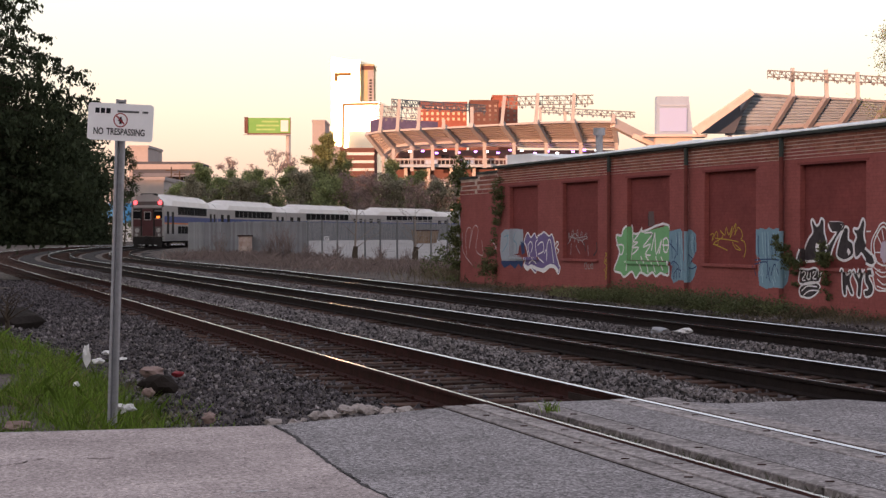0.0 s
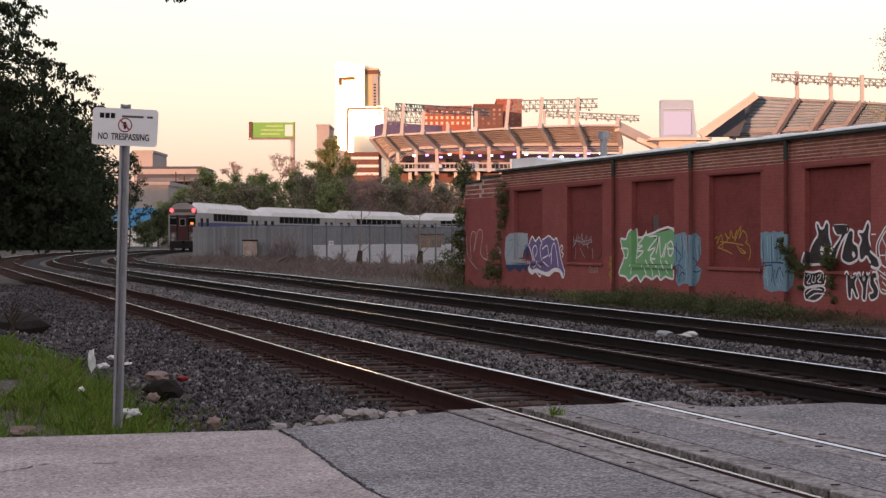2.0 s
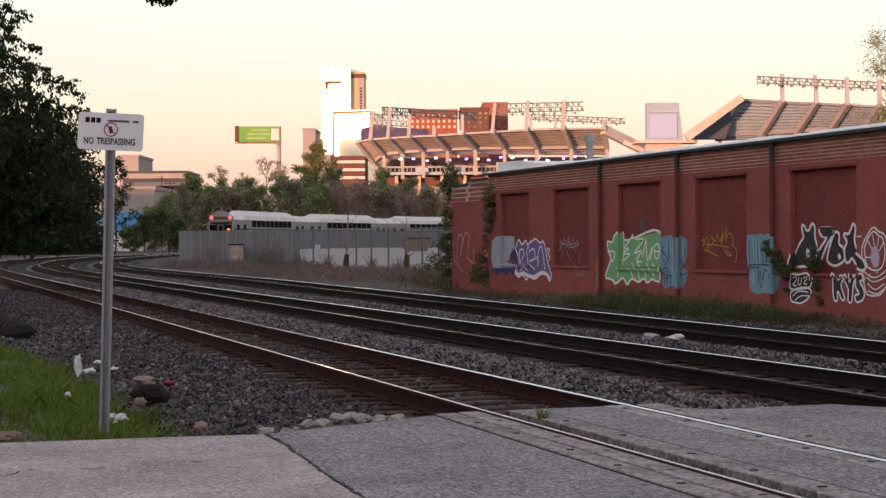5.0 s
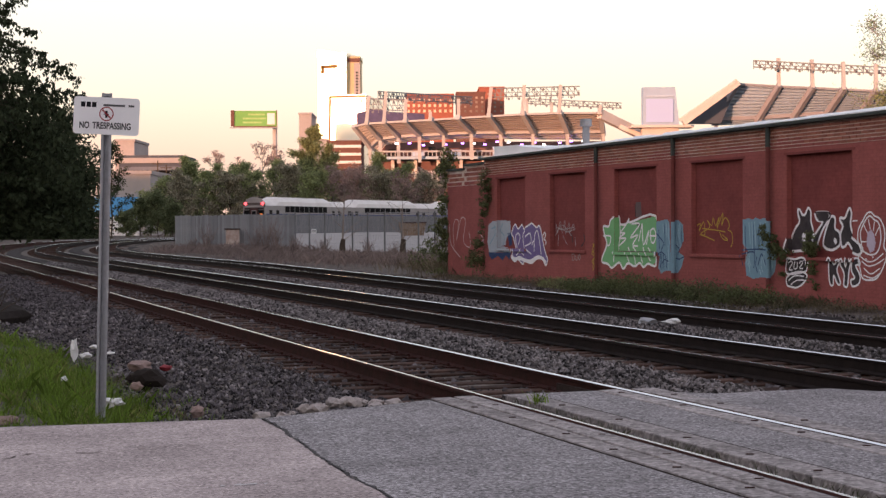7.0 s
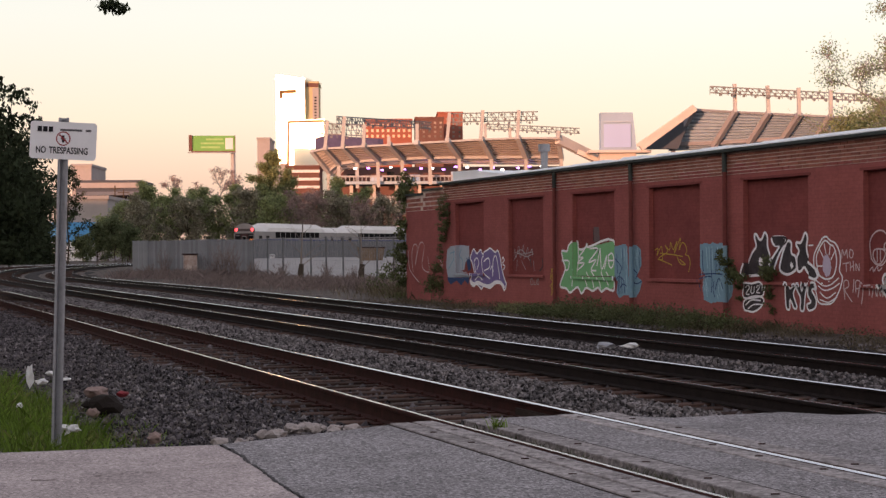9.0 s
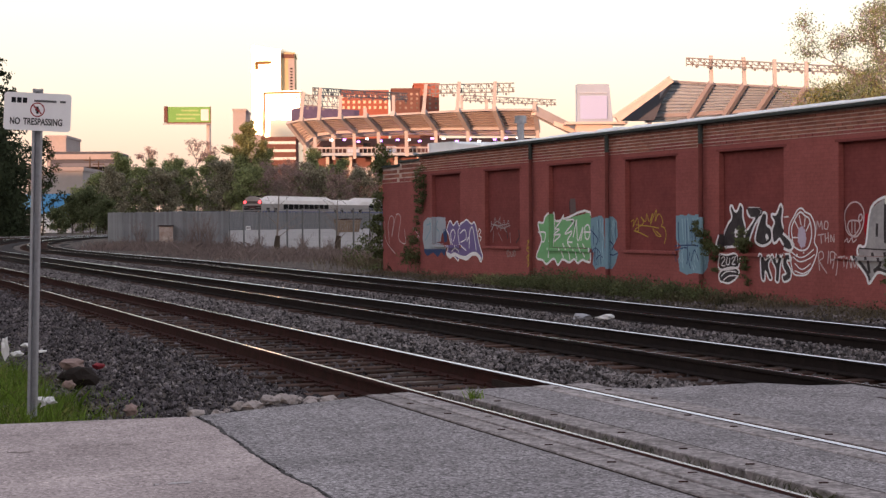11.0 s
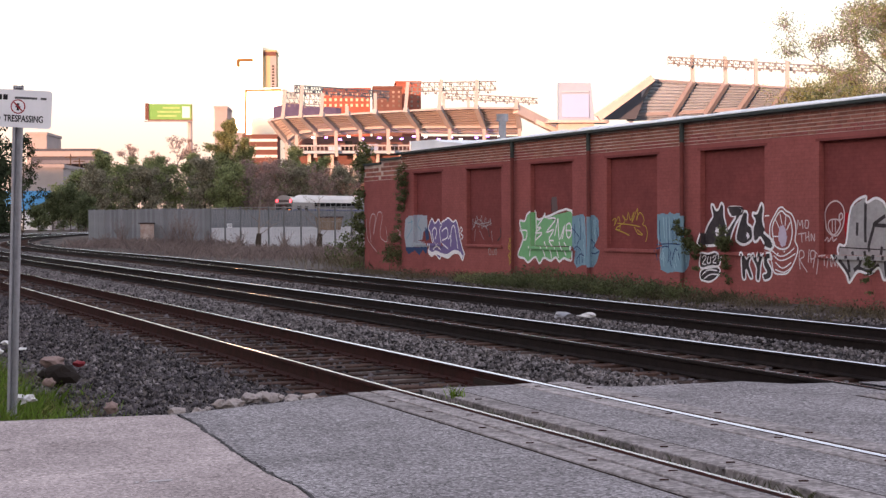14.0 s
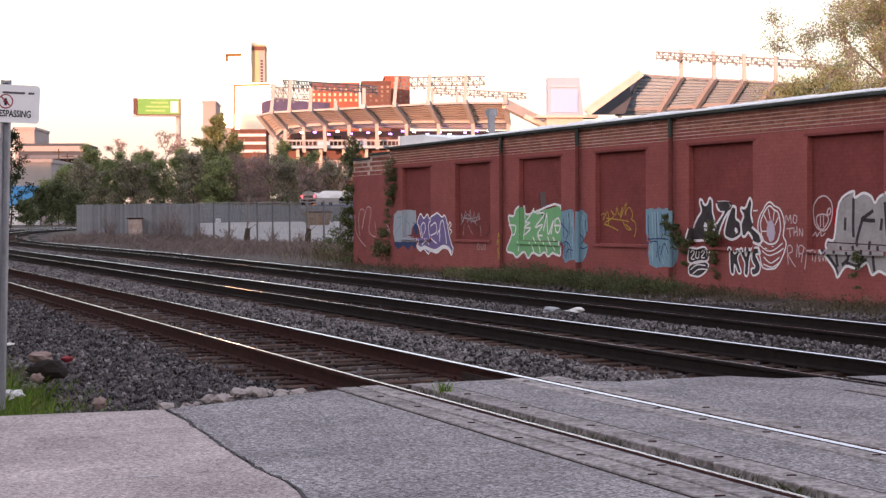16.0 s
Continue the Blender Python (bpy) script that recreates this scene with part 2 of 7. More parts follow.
BRONZE = mk("bronze_trim", (0.20, 0.13, 0.06), None, 0.5, 0.7, 0.0)
POST_GREY = mk("grey_fence_post", (0.17, 0.17, 0.18), (0.12, 0.12, 0.125), 2.0, 0.7, 0.1)
PIPE_RED = mk("dark_red_pipe", (0.21, 0.062, 0.058), (0.13, 0.042, 0.04), 3.0, 0.7, 0.2)
MIRROR_GLASS = mk("gold_mirror_glass", (0.95, 0.90, 0.80), (0.90, 0.84, 0.74), 0.05, 0.35, 0.0, metal=0.85)
BILL_GREEN = mk("billboard_green", (0.20, 0.42, 0.13), (0.15, 0.35, 0.10), 0.3, 0.7, 0.0)
# white board made bluish grey, so its shade is in the colour
BOARD_SHADE = mk("shaded_white_panel", (0.33, 0.42, 0.56), (0.29, 0.37, 0.50), 0.2, 0.7, 0.0, fine=1)
CAR_SILVER = mk("stainless_cladding", (0.32, 0.30, 0.305), (0.24, 0.225, 0.23), 0.5, 0.75, 0.05, spec=0.1)
# much paler than the sides: light from the sky is put into this colour
CAR_ROOF = mk("sky_bright_roof_sheet", (0.70, 0.67, 0.67), (0.56, 0.53, 0.53), 0.4, 0.6, 0.05)
CAR_BLUE = mk("blue_stripe", (0.05, 0.07, 0.20), (0.04, 0.055, 0.15), 1.0, 0.5, 0.0)
CAR_ORANGE = mk("orange_stripe", (0.50, 0.15, 0.05), None, 1.0, 0.5, 0.0)
CAR_MAROON = mk("maroon_front", (0.085, 0.036, 0.039), (0.06, 0.028, 0.03), 1.0, 0.5, 0.0)
CAR_GLASS = mk("dark_window_glass", (0.012, 0.012, 0.014), None, 1.0, 0.7, 0.0, spec=0.02)
CAR_UNDER = mk("dark_undercarriage", (0.03, 0.028, 0.028), (0.018, 0.016, 0.016), 1.0, 0.8, 0.2)
TAIL_RED = glow("red_tail_light", (1.0, 0.07, 0.08), 3.5)
MARK_ORANGE = glow("orange_marker_light", (1.0, 0.24, 0.03), 1.7)
LAMP_WHITE = glow("white_lamp", (1.0, 0.95, 0.9), 4.0)
LAMP_VIOLET = glow("violet_lamp", (0.50, 0.25, 1.0), 4.0)
SCREEN = glow("video_screen", (0.34, 0.40, 0.62), 0.13)
HEADLAMP = mk("clear_lamp_glass", (0.7, 0.7, 0.7), None, 4, 0.2, 0.0, metal=0.6)


# ---- mesh helpers ----
def part(name, bm, material, parent=None, label=""):
    me = bpy.data.meshes.new(name)
    bm.to_mesh(me)
    bm.free()
    mats = material if isinstance(material, (list, tuple)) else [material]
    for m in mats:
        me.materials.append(m)
    ob = new(name, me)
    if parent is not None:
        ob.parent = parent
    return tagged(ob, label)


def raw(name, verts, faces, material, parent=None, idx=None):
    me = bpy.data.meshes.new(name)
    me.from_pydata([tuple(v) for v in verts], [], faces)
    for m in (material if isinstance(material, (list, tuple)) else [material]):
        me.materials.append(m)
    if idx is not None:
        me.polygons.foreach_set("material_index", idx)
    me.update()
    ob = new(name, me)
    if parent is not None:
        ob.parent = parent
    return ob


def empty(name, m, label, category, group="", kind=""):
    ob = new(name)
    ob.matrix_basis = m
    return tagged(ob, label, category, group, kind)


def box(bm, x0, x1, y0, y1, z0, z1, mat=0, bevel=0.0):
    vs = [bm.verts.new(p) for p in ((x0, y0, z0), (x1, y0, z0), (x1, y1, z0), (x0, y1, z0), (x0, y0, z1), (x1, y0, z1), (x1, y1, z1), (x0, y1, z1))]
    fs = [bm.faces.new([vs[i] for i in q]) for q in ((0, 3, 2, 1), (4, 5, 6, 7), (0, 1, 5, 4), (1, 2, 6, 5), (2, 3, 7, 6), (3, 0, 4, 7))]
    for f in fs:
        f.material_index = mat
    if bevel:
        es = list({e for f in fs for e in f.edges})
        bmesh.ops.bevel(bm, geom=es, offset=bevel, segments=2, affect="EDGES", profile=0.5)
    return bm


def boxes(*dims, bevel=0.0):
    bm = bmesh.new()
    for d in dims:
        box(bm, *d, bevel=bevel)
    return bm


def beam(bm, a, b, w, h=None, mat=0):
    """A squared bar from a to b."""
    a, b, h = Vector(a), Vector(b), h or w
    d = (b - a).normalized()
    side = d.cross(Vector((0, 0, 1)))
    side = side.normalized() if side.length > 1e-4 else Vector((1, 0, 0))
    up = side.cross(d).normalized()
    vs = []
    for p in (a, b):
        for i, j in ((-1, -1), (1, -1), (1, 1), (-1, 1)):
            vs.append(bm.verts.new(p + side * (i * w / 2) + up * (j * h / 2)))
    for q in ((0, 1, 2, 3), (7, 6, 5, 4), (0, 4, 5, 1), (1, 5, 6, 2), (2, 6, 7, 3), (3, 7, 4, 0)):
        bm.faces.new([vs[i] for i in q]).material_index = mat
    return bm


def tube(bm, pts, radii, n=8, mat=0, cap=True):
    rings = []
    for i, p in enumerate(pts):
        p = Vector(p)
        d = (Vector(pts[min(i + 1, len(pts) - 1)]) - Vector(pts[max(i - 1, 0)])).normalized()
        s = d.cross(Vector((0, 1, 0)) if abs(d.y) < 0.9 else Vector((1, 0, 0))).normalized()
        u = d.cross(s)
        rings.append([bm.verts.new(p + (s * math.cos(a) + u * math.sin(a)) * radii[i]) for a in (2 * math.pi * k / n for k in range(n))])
    for r0, r1 in zip(rings, rings[1:]):
        for k in range(n):
            bm.faces.new((r0[k], r0[(k + 1) % n], r1[(k + 1) % n], r1[k])).material_index = mat
    if cap:
        for r in (rings[0][::-1], rings[-1]):
            bm.faces.new(r).material_index = mat
    return bm


def prism(bm, poly, y0, y1, mat=0):
    """Outline in x and z, drawn out from y0 to y1."""
    a = [bm.verts.new((x, y0, z)) for x, z in poly]
    b = [bm.verts.new((x, y1, z)) for x, z in poly]
    fs = [bm.faces.new(a), bm.faces.new(b[::-1])]
    n = len(poly)
    for i in range(n):
        fs.append(bm.faces.new((a[i], b[i], b[(i + 1) % n], a[(i + 1) % n])))
    for f in fs:
        f.material_index = mat
    bmesh.ops.recalc_face_normals(bm, faces=fs)
    return bm


def slab(bm, poly, z0, z1, mat=0):
    """Outline in x and y, drawn out from z0 to z1."""
    a = [bm.verts.new((x, y, z0)) for x, y in poly]
    b = [bm.verts.new((x, y, z1)) for x, y in poly]
    fs = [bm.faces.new(a), bm.faces.new(b)]
    n = len(poly)
    for i in range(n):
        fs.append(bm.faces.new((a[i], a[(i + 1) % n], b[(i + 1) % n], b[i])))
    for f in fs:
        f.material_index = mat
    bmesh.ops.recalc_face_normals(bm, faces=fs)
    return bm


# ---- the lie of the land and the tracks ----
def smooth(a, b, v):
    v = min(1.0, max(0.0, (v - a) / (b - a)))
    return v * v * (3 - 2 * v)


def rise(y):
    return 0.35 * smooth(75, 165, y)


AZ = radians(-19.7)
DIR, NOR = Vector((math.sin(AZ), math.cos(AZ))), Vector((math.cos(AZ), -math.sin(AZ)))
BEND, RADIUS = 96.0, 170.0
CENTRES = (6.06, 10.2, 14.57)
HUB = NOR * (CENTRES[2] + RADIUS) + DIR * BEND


def spread(s):
    """The far track drifts away from the other two before the bend."""
    return 0.031 * (max(8.0, min(s, 66.0)) - 40.0) * (1 - smooth(66, 112, s))


def on_track(offset, s):
    """Place and heading at s metres along the line that lies offset metres beyond the camera's side."""
    if offset > 13:
        offset += spread(s)
    if s < BEND:
        return NOR * offset + DIR * s, AZ
    th = (s - BEND) / RADIUS
    r = CENTRES[2] + RADIUS - offset
    return HUB + DIR * (r * math.sin(th)) - NOR * (r * math.cos(th)), AZ + th


def track_offset(x, y):
    p = Vector((x, y))
    s = p.dot(DIR)
    if s < BEND:
        return p.dot(NOR)
    return CENTRES[2] + RADIUS - (p - HUB).length


# ---- ground ----
def ground_height(x, y):
    z = -0.34
    o = track_offset(x, y)
    if 0 < y < 260:
        z += 0.12 * smooth(2.2, 3.4, o) * (1 - smooth(16.0, 17.0, o))
        if o < 3.6:
            z += 0.26 * (1 - smooth(1.2, 3.0, o))
        z += 0.30 * smooth(15.8, 17.5, o)
    return z + rise(y) + 0.03 * noise.noise((x * 0.7, y * 0.7, 0))


def make_ground():
    xs = [-2500, -1200, -600, -300, -150, -100] + [-70 + 2.0 * i for i in range(28)] + [-14 + 0.5 * i for i in range(74)] + [23 + 3 * i for i in range(12)] + [70, 120, 250, 500, 1000, 2500]
    ys = [-2500, -1000, -300, -100, -50, -20, -10, 0] + [4 + 0.5 * i for i in range(80)] + [44 + 2 * i for i in range(70)] + [190, 220, 260, 300, 400, 600, 1000, 2000, 3500]
    verts = [(x, y, ground_height(x, y)) for y in ys for x in xs]
    w = len(xs)
    faces = [(j * w + i, j * w + i + 1, (j + 1) * w + i + 1, (j + 1) * w + i) for j in range(len(ys) - 1) for i in range(w - 1)]
    ob = raw("ground", verts, faces, DIRT)
    for p in ob.data.polygons:
        p.use_smooth = True
    tagged(ob, "brown dirt and gravel ground beside the railway", "ground", kind="structure")


make_ground()


def strip(name, o0, o1, s0, s1, z, material, step=2.0, drop=0.25, lump=0.02):
    """A bed with sloping shoulders along the tracks."""
    n = int((s1 - s0) / step) + 1
    verts, faces = [], []
    cols = [(o0 - drop * 1.6, -drop), (o0, 0)] + [(o0 + (o1 - o0) * k / 6, 0) for k in range(1, 6)] + [(o1, 0), (o1 + drop * 1.6, -drop)]
    for i in range(n):
        s = s0 + i * step
        for k, (o, dz) in enumerate(cols):
            p, _ = on_track(o, s)
            verts.append((p.x, p.y, z + dz + rise(p.y) + lump * noise.noise((p.x * 2, p.y * 2, 3))))
    w = len(cols)
    for i in range(n - 1):
        for k in range(w - 1):
            a = i * w + k
            faces.append((a, a + 1, a + w + 1, a + w))
    return raw(name, verts, faces, material)


bed = strip("ballast_bed", 3.9, 15.9, 9.5, 300, -0.27, BALLAST, step=1.0)
tagged(bed, "grey crushed-stone ballast bed under three tracks", "ballast", kind="structure")


for c in CENTRES:
    tagged(strip("track_bed", c - 1.3, c + 1.3, 14, 300, -0.235, BALLAST_DARK, step=1.0, drop=0.05), "dark oily ballast between the rails", "ballast", kind="structure")
for c in (7.98, 12.30, 16.6):
    tagged(strip("ballast_ridge", c - 0.36, c + 0.36, 14.5 if c < 9 else 10, 300, -0.13, BALLAST, step=1.0, drop=0.12, lump=0.05), "ridge of grey ballast between the tracks", "ballast", kind="structure")

# ---- rails and sleepers ----
def rail_mesh(offset, s0, s1, step, worn, mid):
    """A rail; worn: the faces of its head that the wheels keep bright, on the gauge side."""
    prof = [(-0.075, -0.18), (-0.075, -0.165), (-0.012, -0.145), (-0.010, -0.045), (-0.036, -0.035), (-0.036, -0.010), (-0.026, 0.0), (mid, 0.001),
            (0.026, 0.0), (0.036, -0.010), (0.036, -0.035), (0.010, -0.045), (0.012, -0.145), (0.075, -0.165), (0.075, -0.18)]
    verts, faces, idx = [], [], []
    n, m = int((s1 - s0) / step) + 1, len(prof)
    for i in range(n):
        s = s0 + (s1 - s0) * i / (n - 1)
        for o, z in prof:
            p, _ = on_track(offset + o, s)
            verts.append((p.x, p.y, z + rise(p.y)))
    for i in range(n - 1):
        for k in range(m):
            a, b = i * m + k, i * m + (k + 1) % m
            faces.append((a, b, b + m, a + m))
            idx.append(1 if k in worn else 0)
    return verts, faces, idx


tie_bm = box(bmesh.new(), -1.3, 1.3, -0.115, 0.115, -0.16, 0.0, bevel=0.012)
tie_me = bpy.data.meshes.new("sleeper")
tie_bm.to_mesh(tie_me)
tie_bm.free()
tie_me.materials.append(TIE)
TRACKS = []
for c in CENTRES:
    tr = empty("railway_track", pose(0, 0, 0), "steel rails with shiny heads on dark wooden sleepers, curving away", "railway track", "railway tracks", "structure")
    TRACKS.append(tr)
    for side in (-0.755, 0.755):
        v, f, ix = rail_mesh(c + side, -30, 320, 2.0, (7, 8) if side < 0 else (5, 6), -0.014 if side < 0 else -0.015)
        r = raw("rail", v, f, [RUST if c < 7 else RUST_DARK, RAIL_TOP], tr, ix)
        tagged(r, "rust-brown rail with a polished bright head")


def make_sleepers():
    rnd = random.Random(4)
    for c, tr, n_part in zip(CENTRES, TRACKS, (100, 100, 90)):
        s = 9.0 if c < 7 else 5.0
        k, far = 0, []
        while s < 290:
            p, h = on_track(c, s)
            m = pose(p.x, p.y, -0.190 + rise(p.y) + rnd.uniform(-0.012, 0.008), 0, 0, -math.degrees(h) + rnd.uniform(-1, 1))
            road = p.y < 14.2
            if not road:
                if k < n_part:
                    ob = new("sleeper", tie_me)
                    ob.parent = tr
                    ob.matrix_basis = m
                    k += 1
                else:
                    far.append(m)
            s += 0.52
        verts, faces = [], []
        for m in far:
            b = len(verts)
            for x, y, z in ((-1.3, -0.115, -0.16), (1.3, -0.115, -0.16), (1.3, 0.115, -0.16), (-1.3, 0.115, -0.16), (-1.3, -0.115, 0), (1.3, -0.115, 0), (1.3, 0.115, 0), (-1.3, 0.115, 0)):
                verts.append(m @ Vector((x, y, z)))
            faces += [tuple(b + i for i in q) for q in ((4, 5, 6, 7), (0, 1, 5, 4), (1, 2, 6, 5), (2, 3, 7, 6), (3, 0, 4, 7))]
        tagged(raw("far_sleepers", verts, faces, TIE, tr), "dark wooden sleepers further along the curve", kind="stuff")

make_sleepers()

# ---- road over the tracks ----
FAR_EDGE = [(-30, 11.0), (-3.605, 12.414), (-2.271, 12.669), (-1.448, 12.857), (-0.624, 13.585), (0.084, 14.257), (0.955, 14.644), (1.854, 14.897), (2.717, 14.497), (3.364, 14.744), (3.895, 14.897), (4.303, 14.595), (8.5, 15.2), (16, 16.5), (60, 24)]
road_bm = slab(bmesh.new(), FAR_EDGE + [(60, -12), (-30, -12)], -0.4, -0.012)
for c in CENTRES:
    for side, w0, w1 in ((-0.755, -0.04, 0.225), (0.755, -0.06, 0.04)):
        for o in (c + side + w0, c + side + w1):
            bmesh.ops.bisect_plane(road_bm, geom=road_bm.verts[:] + road_bm.edges[:] + road_bm.faces[:], plane_co=(NOR.x * o, NOR.y * o, 0), plane_no=(NOR.x, NOR.y, 0))
        cut = [f for f in road_bm.faces if c + side + w0 < f.calc_center_median().xy.dot(NOR) < c + side + w1]
        bmesh.ops.delete(road_bm, geom=cut, context="FACES")
tagged(part("road", road_bm, ASPHALT), "worn grey asphalt road at the level crossing", "road", kind="structure")
patch = [(-30, -11), (-30, 10.9), (-3.564, 12.273), (-2.258, 12.595), (-1.444, 12.743), (-1.173, 12.000), (-0.991, 11.339), (-0.703, 10.310), (-0.518, 9.708), (-0.321, 9.211), (0.35, 6.5), (1.2, 3.5), (2.5, -11)]
tagged(part("pavement", slab(bmesh.new(), patch, -0.30, 0.0), ASPHALT_PALE), "paler pinkish worn concrete apron of the road", "pavement", kind="structure")


def seam():
    """The cracked joint between the pale apron and the asphalt."""
    pts = [(-1.439, 12.781), (-1.275, 12.343), (-1.173, 12.000), (-1.095, 11.644), (-0.991, 11.339), (-0.836, 10.800), (-0.703, 10.310), (-0.588, 9.977), (-0.518, 9.708), (-0.417, 9.453), (-0.321, 9.211), (0.35, 6.5)]
    bm = bmesh.new()
    rnd = random.Random(2)
    last = None
    for a, b in zip(pts, pts[1:]):
        for k in range(10):
            p = Vector(a).lerp(Vector(b), k / 10) + Vector((rnd.uniform(-0.015, 0.015) + 0.012, 0))
            w = rnd.uniform(0.004, 0.022)
            cur = [bm.verts.new((p.x - w, p.y, 0.003)), bm.verts.new((p.x + w, p.y, 0.001)), bm.verts.new((p.x + w + 0.01, p.y, -0.02))]
            if last:
                bm.faces.new((last[0], last[1], cur[1], cur[0]))
                bm.faces.new((last[1], last[2], cur[2], cur[1]))
            last = cur
    tagged(part("road_seam", bm, mk("tar", (0.085, 0.078, 0.080), None, 8, 0.9, 0.6)), "dark cracked tar joint in the road", "road seam", kind="structure")


seam()


def crossing(c, tr, s1s):
    """Timbers beside the rails where the road crosses, and the open flangeway."""
    for o0, o1, n in ((-0.755 - 0.52, -0.755 - 0.06, 2), (-0.755 + 0.23, -0.755 + 0.52, 1), (0.755 - 0.30, 0.755 - 0.062, 1), (0.755 + 0.06, 0.755 + 0.34, 1)):
        for k in range(n):
            a, b = o0 + (o1 - o0) * k / n, o0 + (o1 - o0) * (k + 1) / n - 0.03
            s = -12.0
            while s < s1s:
                e = min(s + 2.9, s1s)
                p, h = on_track(c + (a + b) / 2, (s + e) / 2)
                ob = part("crossing_plank", boxes((-(b - a) / 2, (b - a) / 2, -(e - s) / 2 + 0.01, (e - s) / 2 - 0.01, -0.16, -0.004), bevel=0.008), PLANK, tr)
                ob.matrix_basis = pose(p.x, p.y, 0.002 + 0.004 * k, 0, 0, -math.degrees(h))
                s = e
    for o in (-0.755 - 0.545, -0.755 + 0.51):
        p, h = on_track(c + o, (s1s - 12) / 2)
        ob = part("joint", boxes((-0.007, 0.007, -(s1s + 12) / 2, (s1s + 12) / 2, -0.05, -0.007)), BALLAST_DARK, tr, "dark open joint beside the timber")
        ob.matrix_basis = pose(p.x, p.y, 0, 0, 0, -math.degrees(h))
    for o0, o1 in ((-0.755 + 0.036, -0.755 + 0.225), (0.755 - 0.058, 0.755 - 0.036)):
        p, h = on_track(c + (o0 + o1) / 2, (s1s - 12) / 2)
        ob = part("flangeway", boxes((-(o1 - o0) / 2, (o1 - o0) / 2, -(s1s + 12) / 2, (s1s + 12) / 2 + 1.5, -0.3, -0.085)), BALLAST_DARK, tr)
        ob.matrix_basis = pose(p.x, p.y, 0, 0, 0, -math.degrees(h))


crossing(CENTRES[0], TRACKS[0], 13.4)
crossing(CENTRES[1], TRACKS[1], 11.2)
crossing(CENTRES[2], TRACKS[2], 9.0)


# ---- red brick warehouse ----
WALL_AT = pose(1.705, 47.945, -0.05, 0, 0, -70)
LEN, TOP, HEAD, SILL, BAND = 52.0, 3.80, 3.10, 0.95, 3.24
RECESS = 0.12
PANELS = [(1.02, 3.19), (4.95, 7.23), (8.97, 11.25), (12.95, 15.21), (16.94, 19.24), (20.97, 23.12)]
pitch = (PANELS[5][0] - PANELS[0][0]) / 5
x_ = PANELS[5][0]
while x_ + pitch + 2.4 < LEN:
    x_ += pitch
    PANELS.append((x_, x_ + 2.35))
warehouse = empty("warehouse", WALL_AT, "long single-storey brick warehouse painted dark red with graffiti", "building")


def make_warehouse():
    bm = bmesh.new()
    edges = [0.0]
    for a, b in PANELS:
        edges += [a, b]
    edges.append(LEN)
    box(bm, 0, LEN, 0, 0.35, -0.6, SILL - 0.06)
    for k in range(0, len(edges), 2):
        box(bm, edges[k], edges[k + 1], 0, 0.35, SILL - 0.06, HEAD)
    box(bm, 0, LEN, 0, 0.35, HEAD, BAND)
    part("wall", bm, RED_PAINT, warehouse, "dark red painted brick wall")
    for a, b in PANELS:
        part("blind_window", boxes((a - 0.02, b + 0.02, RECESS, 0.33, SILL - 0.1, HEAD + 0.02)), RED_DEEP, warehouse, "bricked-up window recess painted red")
        part("sill", boxes((a - 0.05, b + 0.05, -0.05, 0.12, SILL - 0.055, SILL + 0.02), bevel=0.01), RED_PAINT, warehouse)
        # thin darker strip painting the shadow line at the recess head
        part("head_shade_strip", boxes((a - 0.1, b + 0.1, -0.004, 0.1, HEAD, HEAD + 0.05)), RED_DEEP, warehouse)
    part("parapet_backing", boxes((0, LEN, 0.006, 0.35, BAND, TOP)), MORTAR, warehouse)
    part("end_wall", boxes((0, 0.35, 0.35, 18, -0.6, TOP)), RED_PAINT, warehouse)
    part("rear_wall", boxes((0, LEN, 18, 18.35, -0.6, TOP - 0.1)), RED_PAINT, warehouse)
    part("roof", boxes((0, LEN, 0.35, 18, TOP - 0.18, TOP - 0.05)), ROOF_WHITE, warehouse, "white-coated flat roof")
    part("gutter", boxes((-0.05, LEN, -0.15, 0.02, TOP - 0.085, TOP - 0.01), bevel=0.02), GUTTER, warehouse, "dark metal gutter along the eaves")
    rnd = random.Random(8)
    x = 5.0
    while x < LEN:
        l = rnd.uniform(0.5, 1.8)
        bm, h = bmesh.new(), rnd.uniform(0.05, 0.10)
        y0 = -0.16 + rnd.uniform(0, 0.02)
        ends = [[bm.verts.new((u, y, z)) for y, z in ((y0, TOP - 0.012), (y0, TOP + 0.008), (y0 + 0.17, TOP + h), (0.45, TOP + h), (0.45, TOP - 0.012))] for u in (x, x + l - 0.015)]
        for k in range(5):
            bm.faces.new((ends[0][k], ends[0][(k + 1) % 5], ends[1][(k + 1) % 5], ends[1][k]))
        bm.faces.new(ends[0][::-1])
        bm.faces.new(ends[1])
        bmesh.ops.recalc_face_normals(bm, faces=bm.faces[:])
        part("flashing", bm, ROOF_WHITE, warehouse, "piece of uneven white roof flashing")
        x += l
    bm = prism(bmesh.new(), [(0.1, TOP - 0.05), (4.6, TOP - 0.05), (4.6, TOP + 0.05), (2.4, TOP + 0.22), (1.9, TOP + 0.30), (0.1, TOP + 0.34)], 0.3, 2.5)
    part("roof_curb", bm, ROOF_WHITE, warehouse, "white membrane curb on the roof")
    for x in (8.08, 12.23, 16.36, 24.1, 30.0):
        bm = tube(bmesh.new(), [(x, -0.09, TOP - 0.1), (x, -0.09, 3.4), (x, -0.09, 2.0), (x, -0.09, 0.9), (x, -0.09, -0.2)], [0.05] * 5, 10)
        part("downpipe", bm, PIPE_RED, warehouse, "red painted rain downpipe")
